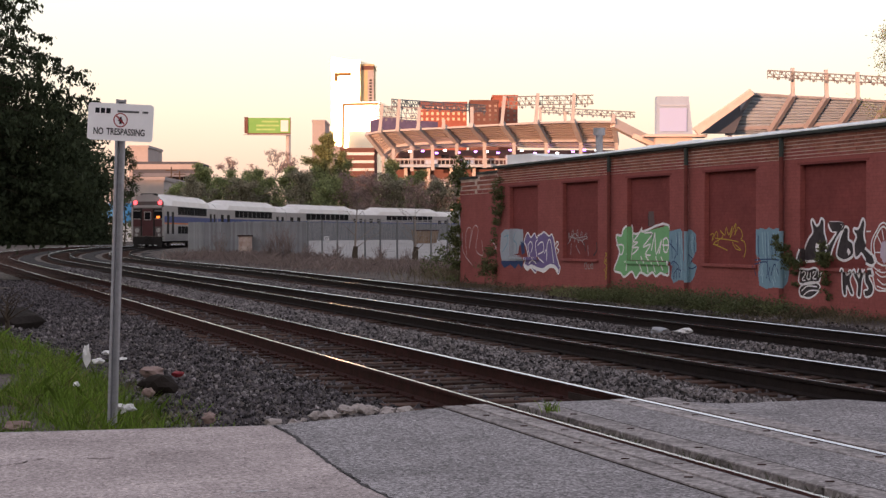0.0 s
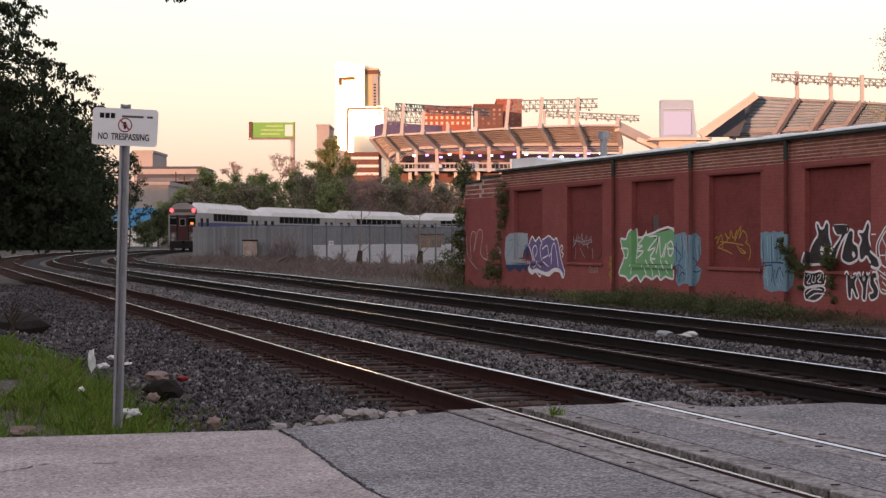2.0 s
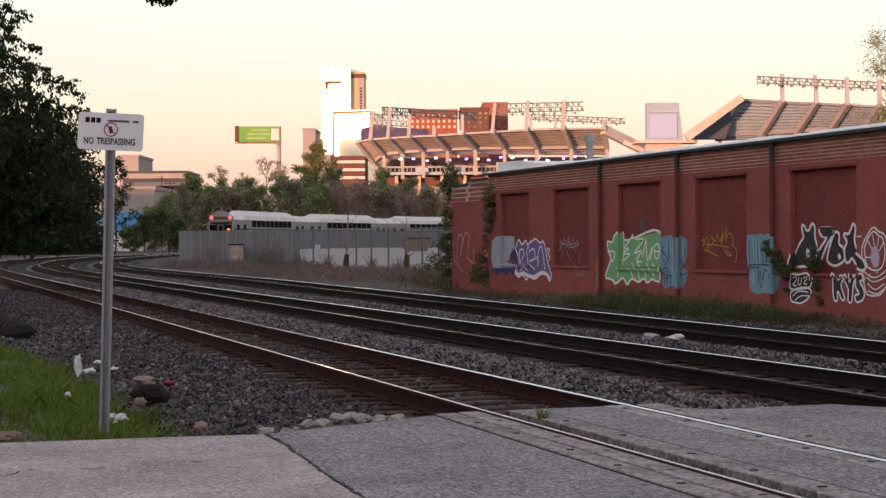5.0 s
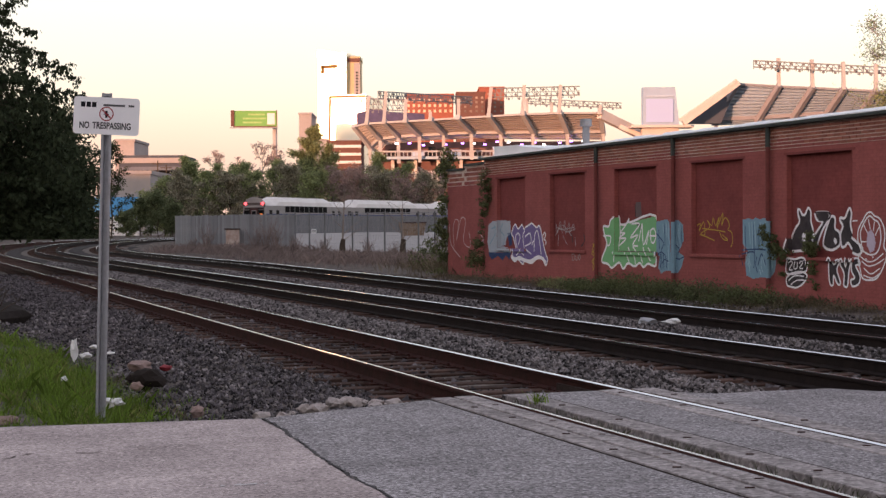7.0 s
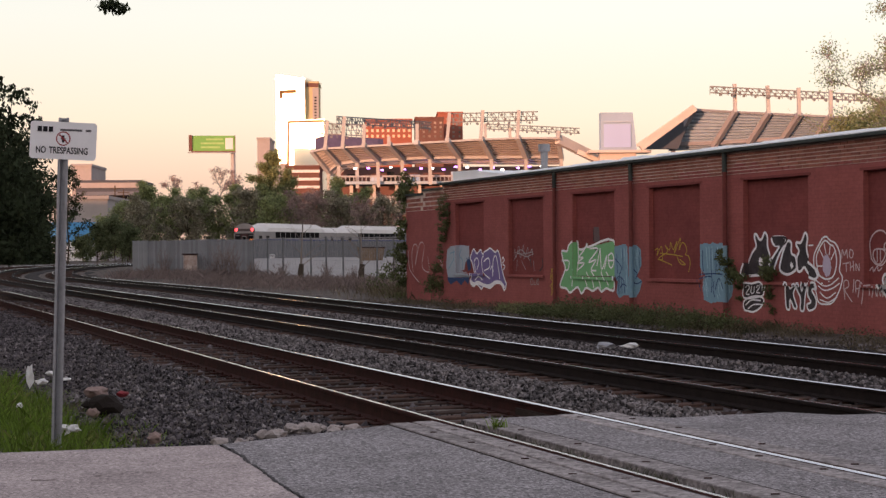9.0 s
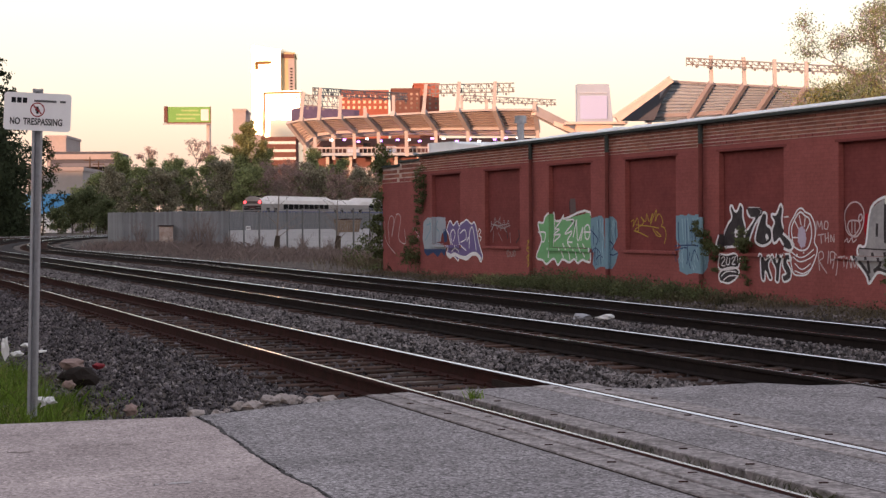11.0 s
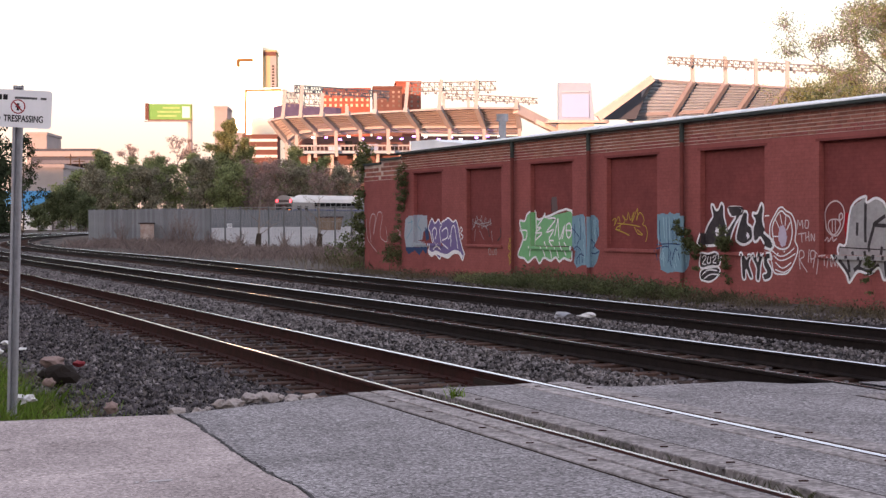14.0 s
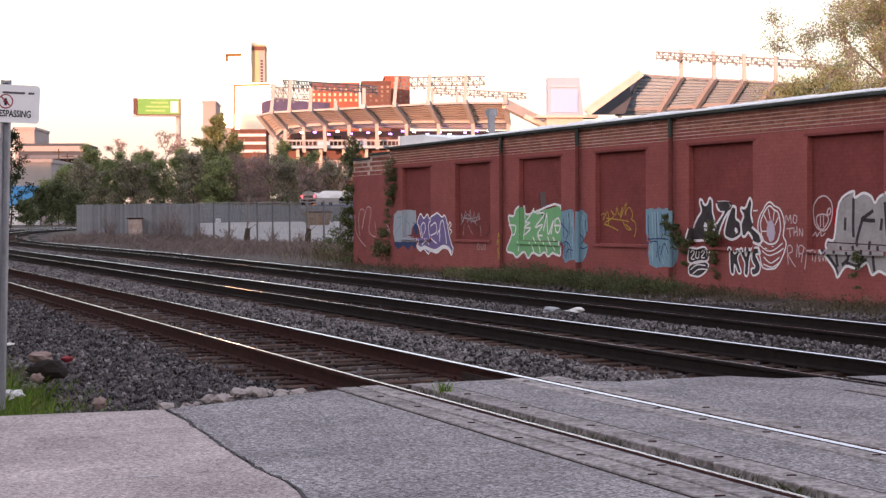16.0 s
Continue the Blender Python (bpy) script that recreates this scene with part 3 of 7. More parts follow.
        part("downpipe_top", tube(bmesh.new(), [(x, -0.092, TOP - 0.08), (x, -0.092, 3.3)], [0.054, 0.054], 10), GUTTER, warehouse)
    bm = tube(bmesh.new(), [(2.77, 2.2, TOP - 0.2), (2.77, 2.2, TOP + 0.85)], [0.11, 0.11], 12)
    tube(bm, [(2.77, 2.2, TOP + 0.84), (2.77, 2.2, TOP + 1.06)], [0.18, 0.18], 12)
    part("roof_vent", bm, TIN, warehouse, "grey metal vent pipe with a cap")


make_warehouse()

# lower brick annex at the far corner
annex = empty("annex", WALL_AT @ pose(0, 0.25, 0), "low brick annex, lower part painted red, at the warehouse's end", "building")
AX = -3.95
part("wall", boxes((AX, -0.03, 0, 0.35, -0.6, 2.98)), RED_PAINT, annex, "red painted brick wall")
part("parapet", boxes((AX + 1.55, -0.03, 0.006, 0.34, 2.98, 3.62), (AX, AX + 1.55, 0.006, 0.34, 2.98, 3.5)), MORTAR, annex)
part("coping", boxes((AX - 0.04, AX + 1.6, -0.06, 0.4, 3.5, 3.57), (AX + 1.6, -0.03, -0.06, 0.4, 3.62, 3.69)), GUTTER, annex)
part("side_wall", boxes((AX, AX + 0.3, 0.35, 10, -0.6, 3.45)), RED_PAINT, annex)


# ---- no trespassing sign ----
def flat_text(name, text, size, material, parent, x, z, y, squeeze=1.0):
    cu = bpy.data.curves.new(name, "FONT")
    cu.body, cu.size, cu.align_x, cu.extrude = text, size, "CENTER", 0.0008
    cu.offset = size * 0.022
    tmp = new(name, cu)
    bpy.context.view_layer.update()
    me = bpy.data.meshes.new_from_object(tmp.evaluated_get(bpy.context.evaluated_depsgraph_get()))
    bpy.data.objects.remove(tmp)
    me.materials.clear()
    me.materials.append(material)
    ob = new(name, me)
    ob.parent = parent
    ob.matrix_basis = pose(x, y, z, 90) @ Matrix.Diagonal((squeeze, 1, 1, 1))
    return ob


def make_sign():
    x, y = -2.907, 13.416
    sg = empty("trespassing_sign", pose(x, y, -0.08, 0, 1.7, 0), "white no-trespassing sign on a leaning galvanised steel post", "sign")
    bm = bmesh.new()
    prof = [(-0.045, -0.031), (-0.024, -0.031), (-0.018, 0.012), (0.018, 0.012), (0.024, -0.031), (0.045, -0.031), (0.045, -0.025), (0.029, -0.025), (0.023, 0.018), (-0.023, 0.018), (-0.029, -0.025), (-0.045, -0.025)]
    slab(bm, prof, -0.5, 2.865)
    part("post", bm, TIN, sg, "galvanised steel channel post")
    w, h, r, zc = 0.287, 0.163, 0.03, 2.664
    out = []
    for cx, cz, a0 in ((w - r, h - r, 0), (-w + r, h - r, 90), (-w + r, -h + r, 180), (w - r, -h + r, 270)):
        for k in range(6):
            a = radians(a0 + 18 * k)
            out.append((cx + r * math.cos(a), cz + r * math.sin(a)))
    panel = part("panel", prism(bmesh.new(), out, -0.036, -0.032), SIGN_WHITE, sg, "white sheet-metal sign panel with rounded corners")
    panel.matrix_basis = pose(0, 0, zc, 0, 1.3, 0)
    y0 = -0.0375
    flat_text("lettering", "NO", 0.080, INK, panel, -0.190, -0.112, y0, 0.70)
    flat_text("lettering", "TRESPASSING", 0.080, INK, panel, 0.050, -0.112, y0, 0.70)
    bm = bmesh.new()
    for k in range(3):
        box(bm, -0.225 + 0.048 * k, -0.187 + 0.048 * k, y0 - 0.001, y0, 0.073, 0.118)
    part("logo_bars", bm, INK, panel, "dark logo bars")
    bm = bmesh.new()
    xx = -0.03
    for wd in (0.19, 0.05):
        box(bm, xx, xx + wd, y0 - 0.001, y0, 0.085, 0.103)
        xx += wd + 0.03
    part("small_print", bm, mk("grey_ink", (0.12, 0.12, 0.13), None, 5, 0.6, 0), panel, "grey bar of small print")
    bm = bmesh.new()
    n = 40
    for k in range(n):
        a, b = 2 * math.pi * k / n, 2 * math.pi * (k + 1) / n
        q = [(0.063 * math.cos(a), 0.063 * math.sin(a)), (0.063 * math.cos(b), 0.063 * math.sin(b)), (0.053 * math.cos(b), 0.053 * math.sin(b)), (0.053 * math.cos(a), 0.053 * math.sin(a))]
        bm.faces.new([bm.verts.new((u, y0, v + 0.018)) for u, v in q])
    for k in range(1):
        u = 0.0045
        bm.faces.new([bm.verts.new(p) for p in ((-0.036 - u, y0 - 0.001, 0.054 - u), (-0.036 + u, y0 - 0.001, 0.054 + u), (0.036 + u, y0 - 0.001, -0.018 + u), (0.036 - u, y0 - 0.001, -0.018 - u))])
    part("prohibition_ring", bm, SIGN_RED, panel, "dark red ring with a slash")
    part("ring_glyph", boxes((-0.010, 0.010, y0 - 0.0006, y0, -0.016, 0.046), (-0.022, 0.020, y0 - 0.0005, y0, 0.010, 0.022)), INK, panel)
    part("post_cap", boxes((-0.03, 0.03, -0.04, 0.0, 2.84, 2.86)), TIN, sg)


make_sign()


# ---- slatted fence round the lot, chain-link posts in front ----
def make_fence():
    fence = empty("slatted_fence", pose(0, 0, 0), "tall grey slatted fence curving along the track", "fence")
    rnd = random.Random(6)
    me_bm = boxes((-0.105, 0.105, -0.02, 0.02, 0, 2.42), bevel=0.006)
    me = bpy.data.meshes.new("slat")
    me_bm.to_mesh(me)
    me_bm.free()
    me.materials.append(SLAT)
    s, k = 104.5, 0
    verts, faces = [], []
    while s < 256:
        off = CENTRES[2] + 5.0 + 3.0 * smooth(110, 160, s)
        p, h = on_track(off, s)
        z = ground_height(p.x, p.y) - 0.05 + rnd.uniform(-0.04, 0.06) + 0.45 * smooth(130, 190, s)
        m = pose(p.x, p.y, z, 0, rnd.uniform(-0.4, 0.4), -math.degrees(h) + 90)
        if k < 300:
            ob = new("slat", me)
            ob.parent = fence
            ob.matrix_basis = m
        else:
            b = len(verts)
            for x, y, zz in ((-0.105, -0.02, 0), (0.105, -0.02, 0), (0.105, 0.02, 0), (-0.105, 0.02, 0), (-0.105, -0.02, 2.42), (0.105, -0.02, 2.42), (0.105, 0.02, 2.42), (-0.105, 0.02, 2.42)):
                verts.append(m @ Vector((x, y, zz)))
            faces += [tuple(b + i for i in q) for q in ((4, 5, 6, 7), (0, 1, 5, 4), (1, 2, 6, 5), (2, 3, 7, 6), (3, 0, 4, 7))]
        k += 1
        s += 0.222
    if verts:
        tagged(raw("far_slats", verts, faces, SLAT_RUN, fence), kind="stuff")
    # the return of the fence towards the tracks' near side
    ret = empty("slatted_fence", pose(0, 0, 0), "grey slatted fence, the side towards the lot", "fence")
    a, _ = on_track(CENTRES[2] + 5.0, 104.5)
    a = Vector((a.x, a.y))
    b = Vector((-8.67, 98.0))
    n = int((b - a).length / 0.222)
    ang = math.degrees(math.atan2(b.y - a.y, b.x - a.x))
    for i in range(n):
        p = a.lerp(b, i / n)
        ob = new("slat", me)
        ob.parent = ret
        ob.matrix_basis = pose(p.x, p.y, ground_height(p.x, p.y) - 0.05 + rnd.uniform(-0.03, 0.05), 0, rnd.uniform(-0.4, 0.4), ang)
    # chain-link
    cl = empty("chain_link_fence", pose(0, 0, 0), "chain-link fence with thin steel posts before the lot", "fence")
    pts = [(-8.50, 96.0), (-7.45, 94.0), (-6.44, 93.0), (-4.65, 91.0), (-3.70, 90.0), (-2.67, 89.0), (-1.66, 88.0), (-0.68, 87.0), (0.25, 86.0), (1.20, 85.0)]
    wire = bmesh.new()
    for i, (x, y) in enumerate(pts):
        z = ground_height(x, y)
        part("post", tube(bmesh.new(), [(x, y, z - 0.2), (x, y, z + 2.5)], [0.05, 0.05], 8), POST_GREY, cl)
        if i:
            x0, y0 = pts[i - 1]
            beam(wire, (x0, y0, z + 2.42), (x, y, z + 2.42), 0.045)
            for q in range(5):
                zz = z + 0.1 + q * 0.5
                beam(wire, (x0, y0, zz), (x, y, zz), 0.008)
            nn = 10
            for q in range(nn):
                t0, t1 = q / nn, (q + 1) / nn
                xa, ya, xb, yb = x0 + (x - x0) * t0, y0 + (y - y0) * t0, x0 + (x - x0) * t1, y0 + (y - y0) * t1
                beam(wire, (xa, ya, z), (xb, yb, z + 2.4), 0.006)
                beam(wire, (xb, yb, z), (xa, ya, z + 2.4), 0.006)
    part("wire_mesh", wire, TIN, cl, "thin galvanised wire mesh")


make_fence()


def lot_height(x, y):
    return ground_height(x, y) + 0.06 + 0.45 * smooth(100, 170, y)


def make_lot():
    verts, faces = [], []
    rows_, cols_ = 24, 10
    for j in range(rows_):
        y = 92 + j * 5.2
        for i in range(cols_):
            lo = -0.10 * y
            hi = 6 + (y - 92) * 0.4
            x = lo + (hi - lo) * i / (cols_ - 1)
            o = track_offset(x, y)
            if o < 23:
                x += 23 - o
            verts.append((x, y, lot_height(x, y)))
    for j in range(rows_ - 1):
        for i in range(cols_ - 1):
            a = j * cols_ + i
            faces.append((a, a + 1, a + cols_ + 1, a + cols_))
    tagged(raw("lot", verts, faces, LOT), "pale concrete yard behind the chain-link fence", "pavement", kind="structure")


make_lot()


# ---- passenger train ----
def loft(bm, secs, prof, mats):
    rings = [[bm.verts.new((x, y, z if z < 3.9 else z - (4.85 - rz))) for y, z in prof] for x, rz in secs]
    m = len(prof)
    for r0, r1 in zip(rings, rings[1:]):
        for k in range(m):
            f = bm.faces.new((r0[k], r0[(k + 1) % m], r1[(k + 1) % m], r1[k]))
            f.material_index = mats[k]
    for r in (rings[0], rings[-1]):
        bm.faces.new(r)
    bmesh.ops.recalc_face_normals(bm, faces=bm.faces[:])
    return bm


FRONT_DARK = mk("dull_front_paint", (0.115, 0.095, 0.096), (0.08, 0.066, 0.067), 1.0, 0.6, 0.0)


def make_car(cab):
    car = empty("train_coach", pose(0, 0, 0), "silver double-deck passenger coach with a blue stripe" + (", red-lit driving cab end" if cab else ""), "train car", "coaches of the train")
    prof = [(-1.50, 0.55), (-1.52, 2.2), (-1.50, 3.85), (-1.36, 4.25), (-0.95, 4.62), (-0.4, 4.83), (0.4, 4.83), (0.95, 4.62), (1.36, 4.25), (1.50, 3.85), (1.52, 2.2), (1.50, 0.55)]
    mats = [0, 0, 1, 1, 1, 1, 1, 1, 1, 0, 0, 0]
    lo = 4.62
    secs = [(-12.85, 4.9 if cab else lo), (-11.2, lo), (-9.6, lo), (-8.4, 4.95), (8.4, 4.95), (9.6, lo), (12.85, lo)]
    part("body", loft(bmesh.new(), secs, prof, mats), [CAR_SILVER, CAR_ROOF], car, "silver ribbed coach body, its roof coloured pale for sky light")
    for sy in (-1, 1):
        y0, y1 = (1.505, 1.535) if sy > 0 else (-1.535, -1.505)
        part("stripe", boxes((-12.7, 12.7, y0, y1, 2.28, 2.86)), CAR_BLUE, car, "dark blue stripe")
        part("thin_stripe", boxes((-12.7, 12.7, y0, y1, 2.14, 2.262)), CAR_ORANGE, car, "orange stripe")
        part("ribs", boxes(*[(-12.6, 12.6, y0, y1 - 0.012 if sy > 0 else y1, 0.7 + 0.12 * k, 0.74 + 0.12 * k) for k in range(5)]), CAR_SILVER, car)
        for k in range(9):
            x = -6.2 + 1.55 * k
            w = part("window", boxes((x - 0.66, x + 0.66, y0 - 0.01 * (sy < 0), y1 + 0.01 * (sy > 0), 3.05, 3.82), bevel=0.0), CAR_GLASS, car, "dark tinted window")
            part("window", boxes((x - 0.66, x + 0.66, y0 - 0.01 * (sy < 0), y1 + 0.01 * (sy > 0), 1.25, 1.95)), CAR_GLASS, car, "dark tinted window")
        for x in (-11.3, -9.2, 9.2, 11.3):
            part("door", boxes((x - 0.42, x + 0.42, y0 - 0.008 * (sy < 0), y1 + 0.008 * (sy > 0), 1.2, 3.3)), CAR_UNDER, car, "dark door recess")
    part("roof_panel", boxes((-8.3, 8.3, -0.5, 0.5, 4.92, 4.98)), CAR_ROOF, car)
    for x in (-8.9, 8.9):
        tk = part("truck", boxes((x - 1.5, x + 1.5, -1.1, 1.1, 0.35, 0.75)), CAR_UNDER, car, "dark wheel truck")
        for dx in (-1.1, 1.1):
            for y in (-0.755, 0.755):
                part("wheel", tube(bmesh.new(), [(x + dx, y - 0.07, 0.46), (x + dx, y + 0.07, 0.46)], [0.455, 0.455], 20), CAR_UNDER, tk)
    part("underframe", boxes((-5.5, 5.5, -1.3, 1.3, 0.4, 0.62)), CAR_UNDER, car)
    part("gangway", boxes((12.85, 13.05, -0.6, 0.6, 1.0, 3.5)), CAR_UNDER, car)
    if cab:
        f = -12.85
        part("front_face", boxes((f - 0.035, f + 0.02, -1.46, 1.46, 0.95, 4.2), bevel=0.01), FRONT_DARK, car, "dark maroon-grey front face")
        part("front_panel", boxes((f - 0.06, f + 0.02, -1.42, 1.42, 1.9, 2.55)), CAR_MAROON, car, "maroon front band")
        part("front_panel", boxes((f - 0.055, f + 0.02, -1.42, 1.42, 2.55, 3.5)), CAR_UNDER, car, "dark window band of the cab")
        part("end_door", boxes((f - 0.085, f, -0.48, 0.48, 1.05, 3.5)), CAR_MAROON, car, "maroon end door")
        part("door_window", boxes((f - 0.1, f, -0.26, 0.26, 2.55, 3.2)), CAR_GLASS, car)
        part("window_frame", boxes((f - 0.094, f, -0.32, 0.32, 2.48, 3.27)), CAR_SILVER, car)
        for y in (-0.98, 0.98):
            part("cab_window", boxes((f - 0.09, f, y - 0.36, y + 0.36, 2.62, 3.3)), CAR_GLASS, car, "dark cab window")
            part("window_frame", boxes((f - 0.075, f, y - 0.42, y + 0.42, 2.56, 3.36)), CAR_SILVER, car)
            part("tail_light", tube(bmesh.new(), [(f - 0.16, y * 1.16, 4.08), (f, y * 1.16, 4.08)], [0.17, 0.2], 14), TAIL_RED, car, "glowing red tail light")
            part("headlight", tube(bmesh.new(), [(f - 0.1, y, 1.55), (f, y, 1.55)], [0.2, 0.24], 14), HEADLAMP, car, "unlit headlight cluster")
            part("headlight", tube(bmesh.new(), [(f - 0.1, y * 1.08, 1.12), (f, y * 1.08, 1.12)], [0.14, 0.16], 14), HEADLAMP, car)
            part("post", boxes((f - 0.12, f, y * 0.6 - 0.05, y * 0.6 + 0.05, 1.0, 3.6)), CAR_UNDER, car)
        part("marker_light", boxes((f - 0.12, f, -0.98 - 0.16, -0.98 + 0.16, 2.66, 2.86)), MARK_ORANGE, car, "orange marker light")
        for y in (-0.98, 0.98):
            part("corner_post", boxes((f - 0.07, f + 0.02, y * 1.43 - 0.06, y * 1.43 + 0.06, 1.0, 3.7)), CAR_SILVER, car, "silver corner strip of the cab")
        part("brow", boxes((f - 0.08, f + 0.02, -1.3, 1.3, 3.62, 3.86), bevel=0.03), CAR_SILVER, car, "silver brow over the cab windows")
        part("step", boxes((f - 0.12, f + 0.1, -1.3, -0.9, -0.02, 0.28), (f - 0.12, f + 0.1, 0.9, 1.3, -0.02, 0.28)), CAR_UNDER, car, "dark steps below the cab")
        part("roof_pod", boxes((f + 0.1, f + 1.2, -0.7, 0.7, 4.72, 4.95), bevel=0.08), CAR_UNDER, car, "dark roof pod over the cab")
        part("pilot", boxes((f - 0.15, f + 0.1, -1.35, 1.35, 0.25, 0.95), bevel=0.05), CAR_UNDER, car, "dark buffer beam")
        part("coupler", boxes((f - 0.5, f, -0.18, 0.18, 0.7, 1.0), bevel=0.04), CAR_UNDER, car)
    # a wide, high loading gauge
    for ob in list(bpy.data.objects):
        if ob.parent is car or (ob.parent is not None and ob.parent.parent is car):
            ob.data.transform(Matrix.Diagonal((1.0, 1.07, 1.06, 1.0)))
    return car


COACHES = [make_car(True), make_car(False)]
for _ in range(4):
    COACHES.append(copy_thing(COACHES[1], pose(0, 0, 0)))


# ---- trees ----
def leaf_mesh(name, seed, blobs, n, size, material, droop=0.3, loose=0.17):
    """Leaves in clumps that fill the given blobs (x, y, z, rx, rz)."""
    rg = np.random.default_rng(seed)
    vol = np.array([b[3] ** 2 * b[4] for b in blobs])
    pick = rg.choice(len(blobs), size=max(8, n // 45), p=vol / vol.sum())
    d = rg.normal(size=(len(pick), 3))
    d /= np.linalg.norm(d, axis=1)[:, None]
    d *= rg.uniform(0.35, 1.05, (len(pick), 1)) ** 0.6
    B = np.array(blobs)[pick]
    cl = B[:, :3] + d * np.stack([B[:, 3], B[:, 3], B[:, 4]], 1)
    own = rg.integers(0, len(cl), n)
    wide = B[own, 3:4] * loose + size
    c = cl[own] + np.clip(rg.normal(size=(n, 3)), -1.7, 1.7) * wide * np.array([1, 1, 0.6])
    a = rg.normal(size=(n, 3))
    a[:, 2] -= droop
    a /= np.linalg.norm(a, axis=1)[:, None]
    b = np.cross(a, rg.normal(size=(n, 3)))
    b /= np.linalg.norm(b, axis=1)[:, None]
    sz = size * rg.uniform(0.6, 1.4, (n, 1))
    v = np.stack([c - a * sz, c + b * sz * 0.55, c + a * sz, c - b * sz * 0.55], 1).reshape(-1, 3)
    f = np.arange(4 * n).reshape(-1, 4)
    me = bpy.data.meshes.new(name)
    me.from_pydata(v.tolist(), [], f.tolist())
    me.materials.append(material)
    return me


def branch_mesh(seed, height, spread, limbs, r0, start=0.3, twigs=3):
    rnd = random.Random(seed)
    bm = bmesh.new()
    bend = rnd.uniform(-0.05, 0.05) * height
    tube(bm, [(0, 0, -0.3), (bend * 0.3, 0, height * 0.35), (bend, bend * 0.5, height * 0.7), (bend * 1.2, 0, height * 0.97)], [r0, r0 * 0.75, r0 * 0.4, r0 * 0.08], 7)
    for k in range(limbs):
        t = start + (0.95 - start) * k / limbs
        z = height * t
        a = rnd.uniform(0, 2 * math.pi)
        l = spread * (1.05 - 0.6 * t) * rnd.uniform(0.7, 1.15)
        p0 = Vector((bend * t, 0, z))
        p1 = p0 + Vector((math.cos(a) * l * 0.5, math.sin(a) * l * 0.5, l * 0.35))
        p2 = p0 + Vector((math.cos(a) * l, math.sin(a) * l, l * rnd.uniform(0.5, 0.9)))
        rr = r0 * (0.45 - 0.3 * t)
        tube(bm, [p0, p1, p2], [rr, rr * 0.6, rr * 0.15], 5)
        for _ in range(twigs):
            q = p1.lerp(p2, rnd.uniform(0, 0.9))
            e = q + Vector((rnd.uniform(-1, 1), rnd.uniform(-1, 1), rnd.uniform(0.1, 1.0))) * l * 0.35
            tube(bm, [q, e], [rr * 0.35, rr * 0.1], 4)
    return bm


def grow(seed, height, spread, r0, first=0.25, limbs=12, subs=4, twigs=4, lift=0.55, fine=0.03, taper=2.2):
    """Trunk, limbs, branches and twigs; also the places along them where leaves sit."""
    rnd = random.Random(seed)
    bm, spots = bmesh.new(), []
    lean = Vector((rnd.uniform(-0.06, 0.06), rnd.uniform(-0.06, 0.06), 0)) * height
    line = [Vector((0, 0, -0.3))] + [lean * (k / 5) ** 1.5 + Vector((rnd.uniform(-0.02, 0.02) * height, rnd.uniform(-0.02, 0.02) * height, height * 0.97 * k / 5)) for k in range(1, 6)]
    tube(bm, line, [r0, r0 * 0.85, r0 * 0.65, r0 * 0.45, r0 * 0.25, r0 * 0.06], 7)

    def on_trunk(t):
        k = min(4, int(t * 5))
        return line[k].lerp(line[k + 1], t * 5 - k)

    for k in range(limbs):
        t = first + (0.96 - first) * (k + rnd.uniform(0, 0.8)) / limbs
        u = (t - first) / (1 - first)
        p0 = on_trunk(t)
        a = k * 2.4 + rnd.uniform(-0.5, 0.5)
        l = spread * (1.0 - 0.70 * u ** taper) * rnd.uniform(0.7, 1.15)
        e = lift * rnd.uniform(0.6, 1.3) + 0.5 * u
        d = Vector((math.cos(a) * math.cos(e), math.sin(a) * math.cos(e), math.sin(e)))
        p1 = p0 + d * l * 0.5 + Vector((rnd.uniform(-1, 1), rnd.uniform(-1, 1), rnd.uniform(-0.6, 0.6))) * l * 0.06
        p2 = p1 + (d + Vector((0, 0, rnd.uniform(-0.1, 0.35)))).normalized() * l * 0.5
        rr = max(fine * 1.6, r0 * (0.5 - 0.36 * t))
        tube(bm, [p0, p1, p2], [rr, rr * 0.6, fine * 0.6], 5)
        spots += [p2, p1.lerp(p2, 0.5)]
        for j in range(subs):
            q = (p0.lerp(p1, rnd.uniform(0.4, 1)) if j % 3 == 0 else p1.lerp(p2, rnd.uniform(0, 0.95)))
            w = (d * 0.6 + Vector((rnd.uniform(-1, 1), rnd.uniform(-1, 1), rnd.uniform(-0.35, 0.8)))).normalized()
            g = q + w * l * rnd.uniform(0.22, 0.42)
            tube(bm, [q, g], [max(fine, rr * 0.35), fine * 0.5], 4)
            spots += [g, q.lerp(g, 0.6)]
            for _ in range(twigs):
                c = q.lerp(g, rnd.uniform(0.25, 1))
                h = c + (w * 0.7 + Vector((rnd.uniform(-1, 1), rnd.uniform(-1, 1), rnd.uniform(-0.5, 0.9)))).normalized() * l * rnd.uniform(0.10, 0.2)
                tube(bm, [c, h], [fine * 0.7, fine * 0.3], 3, cap=False)
                spots += [h, c.lerp(h, 0.5)]
    return bm, np.array([tuple(p) for p in spots])


